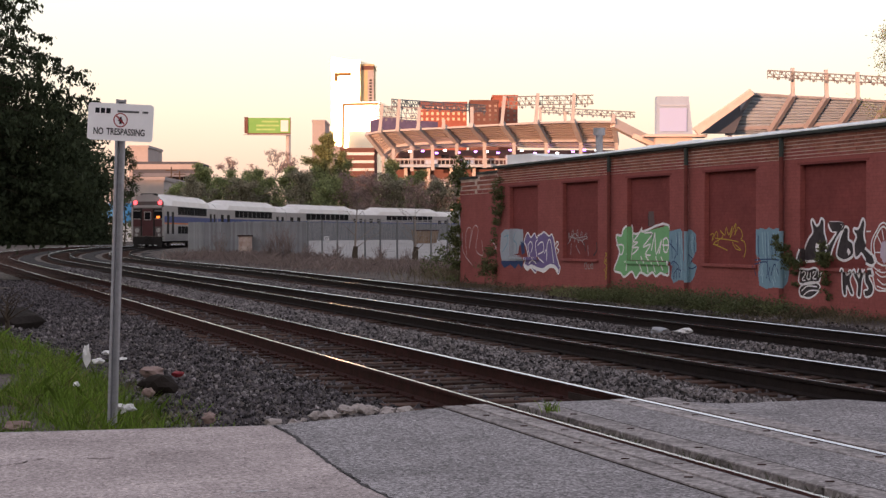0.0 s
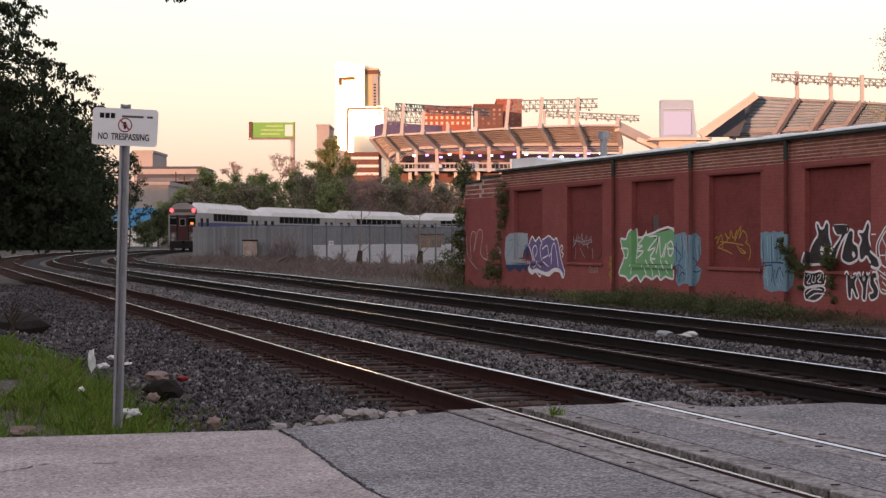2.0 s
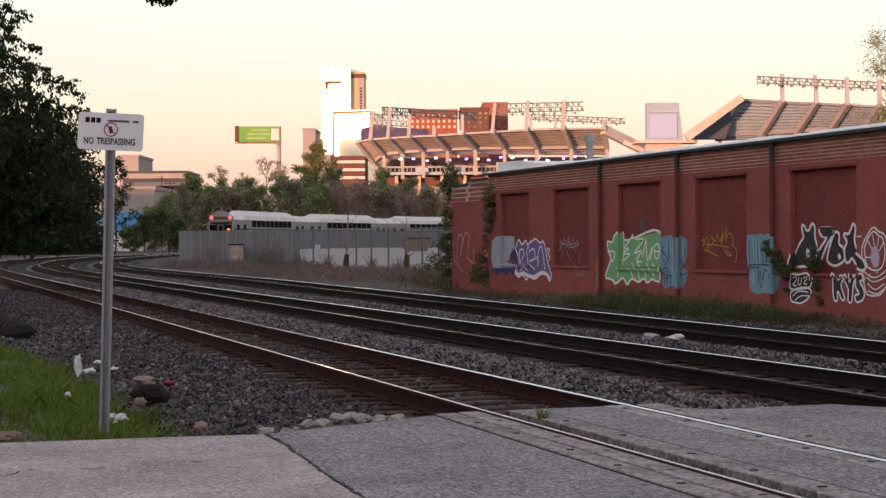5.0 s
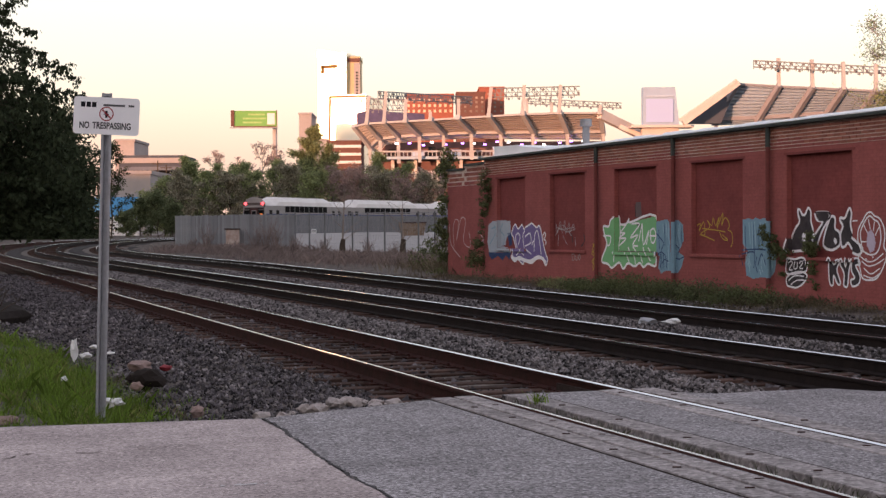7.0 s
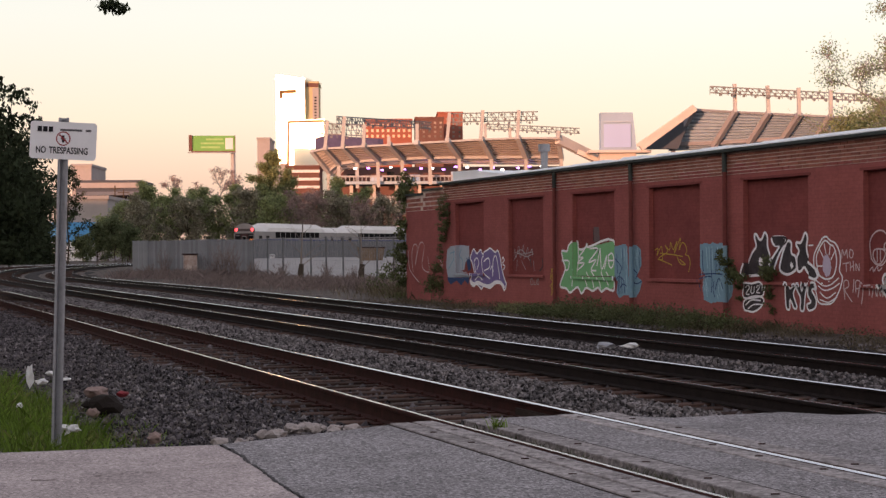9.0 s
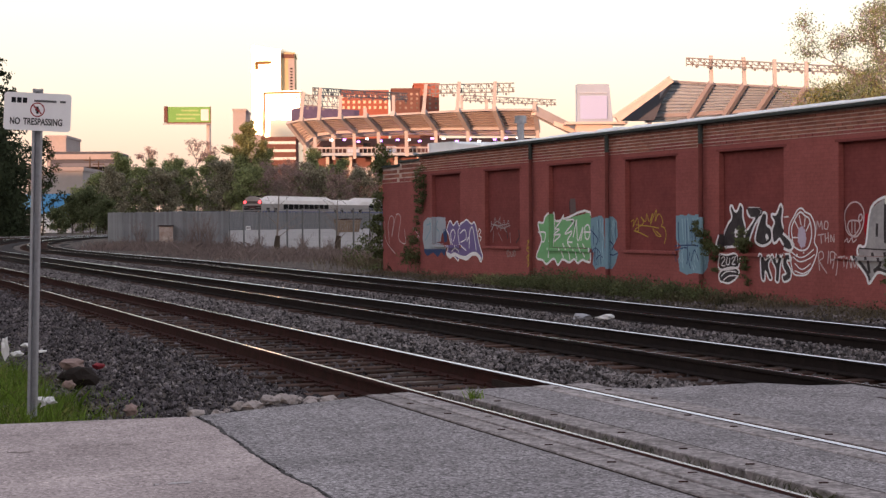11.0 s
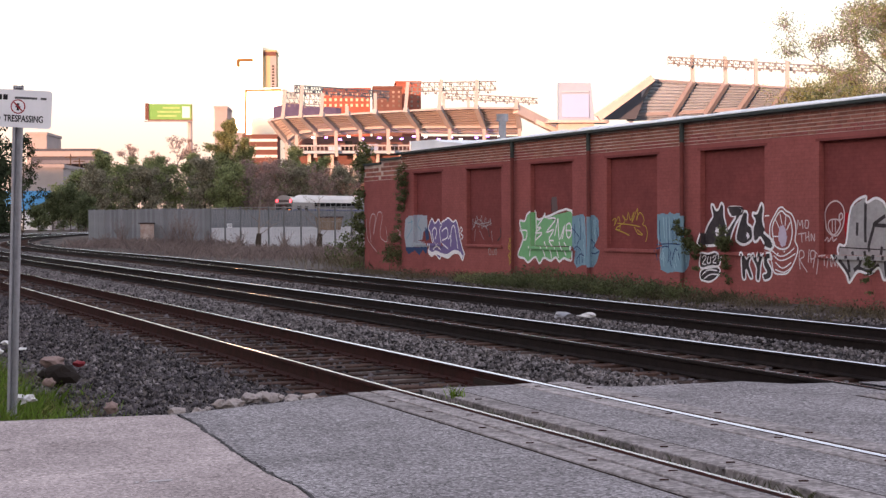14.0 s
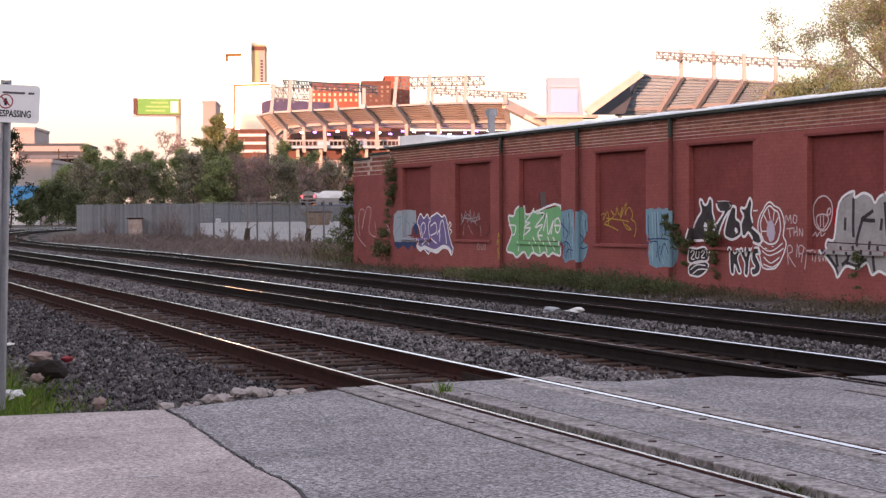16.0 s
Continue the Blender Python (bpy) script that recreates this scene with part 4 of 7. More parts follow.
def leaves_at(name, seed, spots, n, size, material, loose, droop=0.3):
    """Single leaves strewn round the given places."""
    rg = np.random.default_rng(seed)
    c = spots[rg.integers(0, len(spots), n)] + np.clip(rg.normal(size=(n, 3)), -2.2, 2.2) * loose * np.array([1, 1, 0.7])
    a = rg.normal(size=(n, 3))
    a[:, 2] -= droop
    a /= np.linalg.norm(a, axis=1)[:, None]
    b = np.cross(a, rg.normal(size=(n, 3)))
    b /= np.linalg.norm(b, axis=1)[:, None]
    sz = size * rg.uniform(0.55, 1.4, (n, 1))
    v = np.stack([c - a * sz, c + b * sz * 0.6, c + a * sz, c - b * sz * 0.6], 1).reshape(-1, 3)
    me = bpy.data.meshes.new(name)
    me.from_pydata(v.tolist(), [], np.arange(4 * n).reshape(-1, 4).tolist())
    me.materials.append(material)
    return me


def make_tree(x, y, height, spread, n, size, material, seed, label, r0=0.16, bark=None, name="tree", group="", loose=0.3, **shape):
    t = empty(name, pose(x, y, ground_height(x, y)), label, name, group)
    bm, spots = grow(seed, height, spread, r0, **shape)
    part("trunk", bm, bark or BARK, t, "bare trunk and limbs")
    new("crown", leaves_at("crown", seed, spots, n, size, material, loose)).parent = t
    return t, spots


def dense_tree(x, y, height, r, rnd):
    """A full, dark crown down to the ground."""
    t = empty("tree", pose(x, y, ground_height(x, y)), "dense dark green tree in a wood by the line", "tree", "trees of the dark wood")
    seed = rnd.randrange(999)
    part("trunk", branch_mesh(seed, height * 0.92, r * 0.8, 10, 0.22), BARK, t, "bare trunk and limbs")
    blobs = []
    for i in range(12):
        h = 0.05 + 0.90 * i / 11
        rr = r * (1 - 0.45 * h) * rnd.uniform(0.55, 0.85)
        a = rnd.uniform(0, 6.28)
        off = r * 0.45 * (1 - h * 0.45)
        blobs.append((math.cos(a) * off, math.sin(a) * off, height * h - rr * 0.3, rr, rr * 0.75))
    new("crown", leaf_mesh("crown", seed, blobs, 15000, 0.22, LEAF_DARK, loose=0.24)).parent = t


def spray_tree(x, y, height):
    """A tall tree with drooping sprays in tiers."""
    rnd = random.Random(31)
    rg = np.random.default_rng(31)
    t = empty("tree", pose(x, y, ground_height(x, y)), "tall dark-leaved tree with drooping sprays beside the line", "tree")
    bm, spots = bmesh.new(), []
    tube(bm, [(0, 0, -0.3), (0.1, 0, 5), (0, 0.1, 10), (0, 0, height)], [0.3, 0.24, 0.16, 0.03], 8)
    z = 2.6
    while z < height - 0.6:
        full = 18 if z < 7.4 else 13 if z < 9.4 else 8
        for k in range(full):
            a = rnd.uniform(0, 6.28)
            reach = min(7.7, 5.15 + (10.3 - z) * 0.62) * rnd.uniform(0.74, 1.03)
            if z > 11.5:
                reach *= 1 - 0.18 * (z - 11.5)
            d = Vector((math.cos(a), math.sin(a), 0))
            p0, p1, p2 = Vector((0, 0, z + 0.5)), d * reach * 0.6 + Vector((0, 0, z + 0.75)), d * reach + Vector((0, 0, z))
            tube(bm, [p0, p1, p1.lerp(p2, 0.6)], [0.04, 0.014, 0.005], 4)
            side = Vector((-d.y, d.x, 0))
            m = 240 if z < 7.4 else 220
            for _ in range(m // 20):
                u = 0.15 + 0.88 * rnd.random() ** 0.8
                c = p0.lerp(p1, u / 0.6) if u < 0.6 else p1.lerp(p2, min(1.05, (u - 0.6) / 0.4))
                c = c + side * rnd.gauss(0, 0.05 + 0.30 * max(0.0, 1 - u)) + Vector((0, 0, rnd.uniform(-0.05, 0.05)))
                for _ in range(20):
                    spots.append(c + Vector((rnd.gauss(0, 0.10), rnd.gauss(0, 0.10), 0.05 - abs(rnd.gauss(0, 0.15)))))
        z += 0.27
    part("trunk", bm, BARK, t, "bare trunk and drooping limbs")
    P = np.array([tuple(p) for p in spots])
    n = len(P)
    a = np.stack([rg.normal(0, 0.5, n), rg.normal(0, 0.5, n), -np.ones(n)], 1)
    a /= np.linalg.norm(a, axis=1)[:, None]
    b = np.cross(a, rg.normal(size=(n, 3)))
    b /= np.linalg.norm(b, axis=1)[:, None]
    sz = 0.082 * rg.uniform(0.6, 1.4, (n, 1))
    v = np.stack([P, P + a * sz + b * sz * 0.55, P + a * sz * 2, P + a * sz - b * sz * 0.55], 1).reshape(-1, 3)
    me = bpy.data.meshes.new("crown")
    me.from_pydata(v.tolist(), [], np.arange(4 * n).reshape(-1, 4).tolist())
    me.materials.append(LEAF_DARK)
    new("crown", me).parent = t
    new("lower_crown", leaf_mesh("lower_crown", 33, [(0, 0, 5.0, 4.8, 2.2), (2.5, 0, 3.6, 4.4, 2.0), (0.5, 0, 7.4, 3.4, 2.2), (0, 0, 10, 2.2, 2.0)], 16000, 0.14, LEAF_DARK, loose=0.24)).parent = t
    part("twig", tube(bmesh.new(), [(0.2, 0, 11.0), (4.5, 0, 12.6), (8.6, 0, 12.2), (10.35, 0, 11.3)], [0.09, 0.06, 0.035, 0.01], 6), BARK, t, "long branch hanging over the line")
    new("twig_leaves", leaf_mesh("twig_leaves", 5, [(9.95, 0, 11.4, 0.5, 0.28), (8.9, 0, 11.9, 0.4, 0.25), (7.0, 0, 12.5, 0.4, 0.25)], 420, 0.10, LEAF_DARK, 0.9)).parent = t


def make_trees():
    rnd = random.Random(21)
    spray_tree(-20.6, 60, 15.5)
    for x, y, h, r in ((-56, 192, 17, 6), (-49, 196, 15, 5.5), (-47.0, 200, 13.0, 3.6), (-62, 200, 21, 6.5), (-52, 215, 19, 6), (-47, 190, 9, 4.5), (-58, 186, 8, 4.5), (-66, 188, 14, 6.0), (-60, 208, 9, 5.5), (-53, 206, 8, 5.0), (-68, 206, 10, 6)):
        dense_tree(x, y, h, r, rnd)
    for x, y, h, r in ((-45.6, 240, 5.4, 2.6), (-42.4, 238, 6.4, 3.2), (-39.8, 236, 4.6, 2.4), (-49.0, 246, 3.6, 2.2)):
        make_tree(x, y, h, r, 5200, 0.15, LEAF_MID, rnd.randrange(999), "dark green bush beyond the bend", r0=0.08, name="bush", group="bushes beyond the bend", loose=0.34, first=0.04, limbs=12, subs=4, twigs=2)
    make_tree(-41.6, 199, 13.0, 2.6, 2600, 0.15, LEAF_DARK, 35, "slender dark tree at the edge of the wood", r0=0.12, group="trees of the dark wood", loose=0.35)
    # young trees and brush behind the train: x, y, height, reach, leaf, fullness, label
    GREEN, BUD, BRUSH = ("green young tree behind the railway", "budding reddish tree behind the railway", "dull green brush behind the railway")
    for x, y, h, r, m, n, lab in (
            (-44.76, 285, 13.5, 4.5, LEAF, 4200, GREEN), (-47.60, 280, 10, 3.6, LEAF, 3200, GREEN), (-42.67, 300, 16.5, 5.0, LEAF_BUD, 2400, BUD),
            (-36.31, 285, 12.0, 4.6, LEAF, 3600, GREEN), (-32.67, 300, 18.0, 5.2, LEAF_BUD, 2300, BUD), (-28.39, 285, 13.5, 4.0, LEAF, 2600, GREEN),
            (-22.19, 280, 19.8, 5.2, LEAF, 7800, "tall leafy green tree behind the railway"), (-19.4, 285, 15.5, 4.2, LEAF, 3200, GREEN), (-14.67, 275, 11.5, 4.2, LEAF_BUD, 2600, BUD),
            (-9.57, 275, 15.0, 3.4, LEAF, 2300, GREEN), (-12.78, 290, 12.0, 3.4, LEAF_BUD, 1500, BUD), (-5.08, 280, 13.0, 3.8, LEAF, 2600, GREEN),
            (-0.95, 285, 12.0, 4.0, LEAF_BUD, 2200, BUD), (-31.98, 275, 11.0, 5.2, LEAF, 4200, "green brush behind the railway"), (-39.11, 275, 11.0, 5.2, LEAF, 4200, BRUSH),
            (-17.40, 270, 11.0, 5.2, LEAF_BUD, 2800, "brown brush behind the railway"), (-25.08, 272, 11.5, 5.2, LEAF_BRUSH, 4000, BRUSH), (-54.89, 300, 8.0, 3.0, LEAF, 2000, "green brush behind the railway"),
            (-8.34, 268, 10.0, 5.0, LEAF_BRUSH, 3200, BRUSH), (-1.40, 270, 10.0, 5.0, LEAF_BRUSH, 3200, BRUSH), (-24.6, 300, 15.5, 4.2, LEAF, 2600, GREEN),
            (-14.89, 300, 14.0, 4.0, LEAF_BUD, 2000, BUD), (-7.56, 296, 12.5, 3.4, LEAF, 2000, GREEN), (-43.57, 268, 10.0, 4.8, LEAF_BRUSH, 3200, BRUSH),
            (-38.92, 310, 15.5, 4.6, LEAF_BUD, 1800, BUD), (-29.6, 292, 17.0, 4.0, LEAF_BUD, 2000, BUD), (2.25, 276, 11.5, 4.0, LEAF_BUD, 2200, BUD), (-35.2, 270, 10.0, 5.0, LEAF_BRUSH, 3400, BRUSH),
            (-20.6, 268, 10.0, 5.2, LEAF, 3400, BRUSH), (-12.4, 266, 10.5, 5.2, LEAF_BUD, 3000, "brown brush behind the railway"), (-47.2, 272, 9.0, 4.4, LEAF, 3000, BRUSH), (-4.6, 266, 9.5, 5.0, LEAF_BUD, 2800, "brown brush behind the railway")):
        bud = m is LEAF_BUD
        make_tree(x, y, h, r * 1.15, int(n * (1.3 if bud else 2.0 if m is LEAF_BRUSH else 3.0)), 0.13 if bud else 0.17, m, rnd.randrange(999), lab, bark=BARK_PALE if bud else BARK, r0=0.15, group="trees behind the railway",
                  loose=0.34 if bud else 0.45, first=0.08, limbs=15, subs=4, twigs=4 if bud else 2, lift=0.6, fine=0.045 if bud else 0.035)
    # spring tree behind the warehouse
    spring, spots = make_tree(26.5, 72.0, 14.2, 7.0, 34000, 0.050, LEAF_PALE, 91, "spring tree with sparse pale new leaves behind the warehouse", r0=0.2, bark=BARK_PALE, loose=0.20, first=0.27, limbs=26, subs=6, twigs=5, lift=0.38, fine=0.02, taper=0.8)
    new("green_leaves", leaves_at("green_leaves", 79, spots, 64000, 0.050, LEAF_YOUNG, 0.30)).parent = spring
    for x, y, h, r, seed in ((19.5, 66.0, 7.6, 1.6, 78), (20.9, 66.5, 7.7, 1.9, 75), (22.8, 67.0, 7.2, 2.0, 72)):
        make_tree(x, y, h, r, 2800, 0.055, LEAF, seed, "green shrubby tree just behind the warehouse roof", r0=0.08, loose=0.2, first=0.45, limbs=11, fine=0.014)


make_trees()


# ---- the far town ----
def far_house(name, label, x0, x1, y, z1, material, depth=25, cat="building", roof=None):
    h = empty(name, pose((x0 + x1) / 2, y, 0), label, cat)
    w = (x1 - x0) / 2
    part("wall", boxes((-w, w, 0, depth, -1, z1)), material, h)
    part("roof", boxes((-w - 0.3, w + 0.3, -0.3, depth + 0.3, z1, z1 + 0.8)), roof or material, h)
    return h, w


def window_grid(h, x0, x1, z0, z1, nx, nz, fx=0.6, fz=0.6, material=None, y=-0.12):
    dx, dz = (x1 - x0) / nx, (z1 - z0) / nz
    bm = boxes((-dx * fx / 2, dx * fx / 2, 0, 0.3, -dz * fz / 2, dz * fz / 2))
    me = bpy.data.meshes.new("window")
    bm.to_mesh(me)
    bm.free()
    me.materials.append(material or FAR_GLASS)
    for i in range(nx):
        for j in range(nz):
            ob = new("window", me)
            ob.parent = h
            ob.matrix_basis = pose(x0 + dx * (i + 0.5), y, z0 + dz * (j + 0.5))


# ---- stadium ----
def fold(a0, a1, b0, b1, steps):
    """A flight of risers and treads from the edge a0-a1 down to b0-b1."""
    bm = bmesh.new()
    rows = []
    for k in range(steps):
        for t, back_ in ((k / steps, 0.0), ((k + 0.55) / steps, 0.15), ((k + 0.62) / steps, 1.1)):
            o = Vector((0, back_, 0))
            rows.append([bm.verts.new(a0.lerp(b0, t) + o), bm.verts.new(a1.lerp(b1, t) + o)])
    rows.append([bm.verts.new(b0), bm.verts.new(b1)])
    for r0, r1 in zip(rows, rows[1:]):
        bm.faces.new((r0[0], r0[1], r1[1], r1[0]))
    return bm


def deck(stadium, tops, feet, material, fin, steps=8, lower=0.45, drop=9.0):
    """A raked upper deck seen from outside: stepped underside, raker beams, columns."""
    tops, feet = [Vector(t) for t in tops], [Vector(f) for f in feet]
    for i in range(len(tops) - 1):
        part("seating_deck", fold(tops[i], tops[i + 1], feet[i], feet[i + 1], steps), material, stadium, "stepped underside of the seating deck")
        ext = [feet[j] + (feet[j] - tops[j]) * lower for j in (i, i + 1)]
        part("lower_deck", fold(feet[i], feet[i + 1], *ext, 3), material, stadium)
        part("ring_beam", beam(bmesh.new(), feet[i], feet[i + 1], 0.9, 1.1), fin, stadium)
        part("rim", beam(bmesh.new(), tops[i], tops[i + 1], 0.5, 0.6), fin, stadium)
    for t, f in zip(tops, feet):
        part("raker_beam", beam(bmesh.new(), t + Vector((0, -1.0, 0.3)), f + (f - t) * 0.15 + Vector((0, -1.0, 0)), 1.5, 1.6), fin, stadium, "inclined concrete raker beam")
        part("column", beam(bmesh.new(), f + Vector((0, -0.6, 0.5)), f + Vector((0.2, -0.6, -drop)), 1.1), fin, stadium)


def light_rig(parent, a, b, hang, nl, posts=()):
    """A lattice girder with rows of floodlights."""
    a, b = Vector(a), Vector(b)
    bm = bmesh.new()
    h = Vector((0, 0, hang))
    beam(bm, a, b, 0.35)
    beam(bm, a - h * 0.75, b - h * 0.75, 0.35)
    beam(bm, a - h * 0.4, b - h * 0.4, 0.2)
    n = max(4, int((b - a).length / 1.8))
    for k in range(n):
        p, q = a.lerp(b, k / n), a.lerp(b, (k + 1) / n)
        beam(bm, p, q - h * 0.75, 0.16)
        beam(bm, p - h, p, 0.2)
    part("light_girder", bm, RIG_STEEL, parent, "grey steel lattice girder for floodlights")
    lamp = bpy.data.meshes.new("floodlight")
    lb = tube(bmesh.new(), [(0, -0.4, -0.1), (0, 0.1, 0), (0, 0.4, 0.05)], [0.42, 0.38, 0.2], 8)
    lb.to_mesh(lamp)
    lb.free()
    lamp.materials.append(RIG_STEEL)
    for k in range(nl):
        p = a.lerp(b, (k + 0.5) / nl) - h * (0.18, 0.58, 0.95)[k % 3]
        ob = new("floodlight", lamp)
        ob.parent = parent
        ob.matrix_basis = pose(p.x, p.y - 0.5, p.z)
    for foot, head in posts:
        part("mast", beam(bmesh.new(), foot, head, 1.05), STEEL_WHITE, parent, "white steel mast")


def make_stadium():
    st = empty("stadium", pose(0, 0, 0), "large concrete sports stadium with raked upper decks in low sunlight", "stadium")
    T = [(-25.063, 505.000, 34.706), (-20.658, 498.000, 35.169), (-14.820, 494.000, 35.265), (-7.985, 490.000, 35.356), (0.181, 488.000, 35.579), (8.820, 486.000, 35.980), (18.681, 485.000, 36.448), (29.459, 485.000, 36.987), (41.220, 486.000, 37.420), (54.403, 488.000, 37.567)]
    B = [(-20.101, 512.000, 28.527), (-16.492, 506.000, 30.836), (-10.412, 502.000, 31.348), (-3.511, 499.000, 31.540), (4.418, 497.000, 31.788), (13.410, 496.000, 32.095), (22.917, 495.000, 32.033), (33.367, 495.000, 32.033), (44.640, 496.000, 32.095), (56.440, 498.000, 32.218)]
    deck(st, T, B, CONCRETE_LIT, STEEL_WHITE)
    # stair flank at the gap
    part("stair_flank", beam(beam(bmesh.new(), (54.403, 488.000, 37.206), (70.556, 500.000, 30.674), 2.0, 3.0), (60.480, 486.000, 33.100), (69.480, 486.000, 29.140), 1.0, 1.4), CONCRETE_LIT, st, "sloping concrete stair flank")
    # inner bowl, concourse and base
    part("purple_stand", prism(bmesh.new(), [(-25.32, 41.06), (-18.45, 42.63), (-13.54, 41.45), (-1.77, 40.66), (-1.77, 36.93), (-25.32, 34.77)], 530, 534), SEAT_PURPLE, st, "dark purple seating inside the bowl")
    # shade of the concourse is put into the dark brick colour
    part("concourse_wall", boxes((-18.10, 85.90, 520, 560, -1, 30.30)), FAR_BRICK_DARK, st, "concourse behind the columns, coloured dark for shade")
    part("concourse_floor", boxes((-19.26, 64.07, 500, 522, 23.64, 24.56)), CONCRETE_SHADE, st)
    bm = bmesh.new()
    for k in range(60):
        x = -15.52 + k * 1.35
        box(bm, x, x + 0.25, 499, 499.3, 24.56, 26.04)
    box(bm, -15.52, 63.95, 499, 499.4, 25.86, 26.41)
    part("railing", bm, STEEL_WHITE, st, "white concourse railing")
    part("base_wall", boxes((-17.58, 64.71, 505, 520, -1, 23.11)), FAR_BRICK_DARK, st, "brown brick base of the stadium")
    for k in range(11):
        x = -12.85 + k * 7.5
        part("base_column", boxes((x, x + 1.1, 503, 505, -1, 23.77)), CONCRETE_LIT, st)
    for z in (18.93, 14.64):
        part("base_ledge", boxes((-17.55, 64.59, 502.5, 505, z, z + 0.9)), CONCRETE_LIT, st)
    rnd = random.Random(3)
    for k in range(16):
        x = -10.33 + k * 4.0 + rnd.uniform(-1, 1)
        z = 28.71 + rnd.uniform(-0.7, 0.5)
        part("lamp", boxes((x - 0.5, x + 0.5, 497.5, 498, z - 0.28, z + 0.28)), LAMP_VIOLET if k % 3 else LAMP_WHITE, st, "small lit concourse lamp")
    for k in range(13):
        x = -13.84 + k * 7.0 + rnd.uniform(-1, 1)
        part("kiosk", boxes((x, x + rnd.uniform(2.0, 4.5), 517, 519.5, 25.44, 25.44 + rnd.uniform(1.6, 3.2))), CONCRETE_SHADE if k % 2 else CAR_UNDER, st)
    part("lit_sign", boxes((-2.22, 0.93, 501.5, 502, 17.34, 18.82)), FAR_WHITE, st, "small white sign")
    # floodlight girders
    light_rig(st, (-16.683, 495.000, 45.417), (15.763, 560.000, 48.889), 3.0, 24, [((-20.616, 497.000, 35.101), (-19.696, 497.000, 44.121)), ((-14.790, 493.000, 35.197), (-14.060, 493.000, 45.240)), ((-7.969, 489.000, 35.287), (-7.607, 489.000, 42.350)), ((9.180, 486.000, 35.980), (9.180, 486.000, 42.100)), ((0.180, 487.000, 35.510), (0.180, 487.000, 38.215))])
    light_rig(st, (-22.963, 500.000, 43.637), (-7.078, 490.000, 42.070), 4.5, 9)
    light_rig(st, (19.041, 485.000, 45.250), (47.880, 486.000, 45.880), 3.6, 26, [((18.643, 484.000, 36.376), (19.539, 484.000, 45.519)), ((29.399, 484.000, 36.914), (30.116, 484.000, 46.236)), ((41.135, 485.000, 37.346), (41.674, 485.000, 46.328)), ((54.291, 487.000, 37.494), (54.472, 487.000, 39.839))])
    light_rig(st, (37.367, 590.000, 50.767), (74.296, 590.000, 48.800), 2.6, 26, [((47.200, 590.000, 43.119), (47.200, 590.000, 49.019)), ((37.585, 590.000, 45.304), (37.585, 590.000, 50.767))])
    # the stand beyond the gap
    T2 = [(94.870, 470.000, 44.944), (107.293, 468.000, 43.893), (117.190, 466.000, 43.195), (126.139, 464.000, 42.501), (135.349, 462.000, 41.811), (145.837, 460.000, 40.956)]
    B2 = [(89.581, 478.000, 34.706), (102.781, 476.000, 34.920), (113.409, 474.000, 35.482), (123.070, 472.000, 35.864), (132.993, 470.000, 36.067), (143.520, 468.000, 36.093)]
    # deck and rakers take the shade-coloured concretes, as if turned from the sun
    deck(st, T2, B2, CONCRETE_SHADE, RAKER_SHADE, steps=10, lower=0.2, drop=4)
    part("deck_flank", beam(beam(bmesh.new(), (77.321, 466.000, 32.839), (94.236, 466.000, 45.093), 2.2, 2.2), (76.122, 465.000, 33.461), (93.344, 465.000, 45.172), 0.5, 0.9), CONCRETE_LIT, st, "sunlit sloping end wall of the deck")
    # dark colour here paints the shade under the flank
    part("deck_end", prism(bmesh.new(), [(79.72, 32.89), (95.10, 44.43), (90.20, 32.89)], 472, 475), FAR_SHADE, st)
    light_rig(st, (99.068, 466.000, 51.652), (146.471, 462.000, 48.484), 2.6, 40, [((107.064, 467.000, 43.803), (106.891, 467.000, 52.451)), ((116.939, 465.000, 43.106), (116.594, 465.000, 51.717)), ((125.867, 463.000, 42.413), (125.696, 463.000, 50.815)), ((135.056, 461.000, 41.724), (135.056, 461.000, 49.920))])
    # scoreboard
    sb = empty("scoreboard", pose(0, 0, 0), "white stadium scoreboard with a faint violet screen", "scoreboard")
    part("cabinet", prism(bmesh.new(), [(67.20, 44.98), (77.33, 44.98), (78.58, 33.07), (67.20, 33.07)], 480, 484), BOARD_SHADE, sb, "white scoreboard cabinet, coloured bluish grey for shade")
    part("screen", boxes((68.12, 76.64, 479.6, 480.2, 33.96, 41.24)), SCREEN, sb, "pale violet lit screen")
    part("name_strip", boxes((68.12, 76.64, 479.6, 480.2, 41.96, 42.31)), CONCRETE_SHADE, sb)
    part("base", boxes((63.29, 82.84, 478, 486, 32.18, 32.98), (66.84, 78.40, 480, 484, 0, 32.18)), CONCRETE_LIT, sb)


make_stadium()


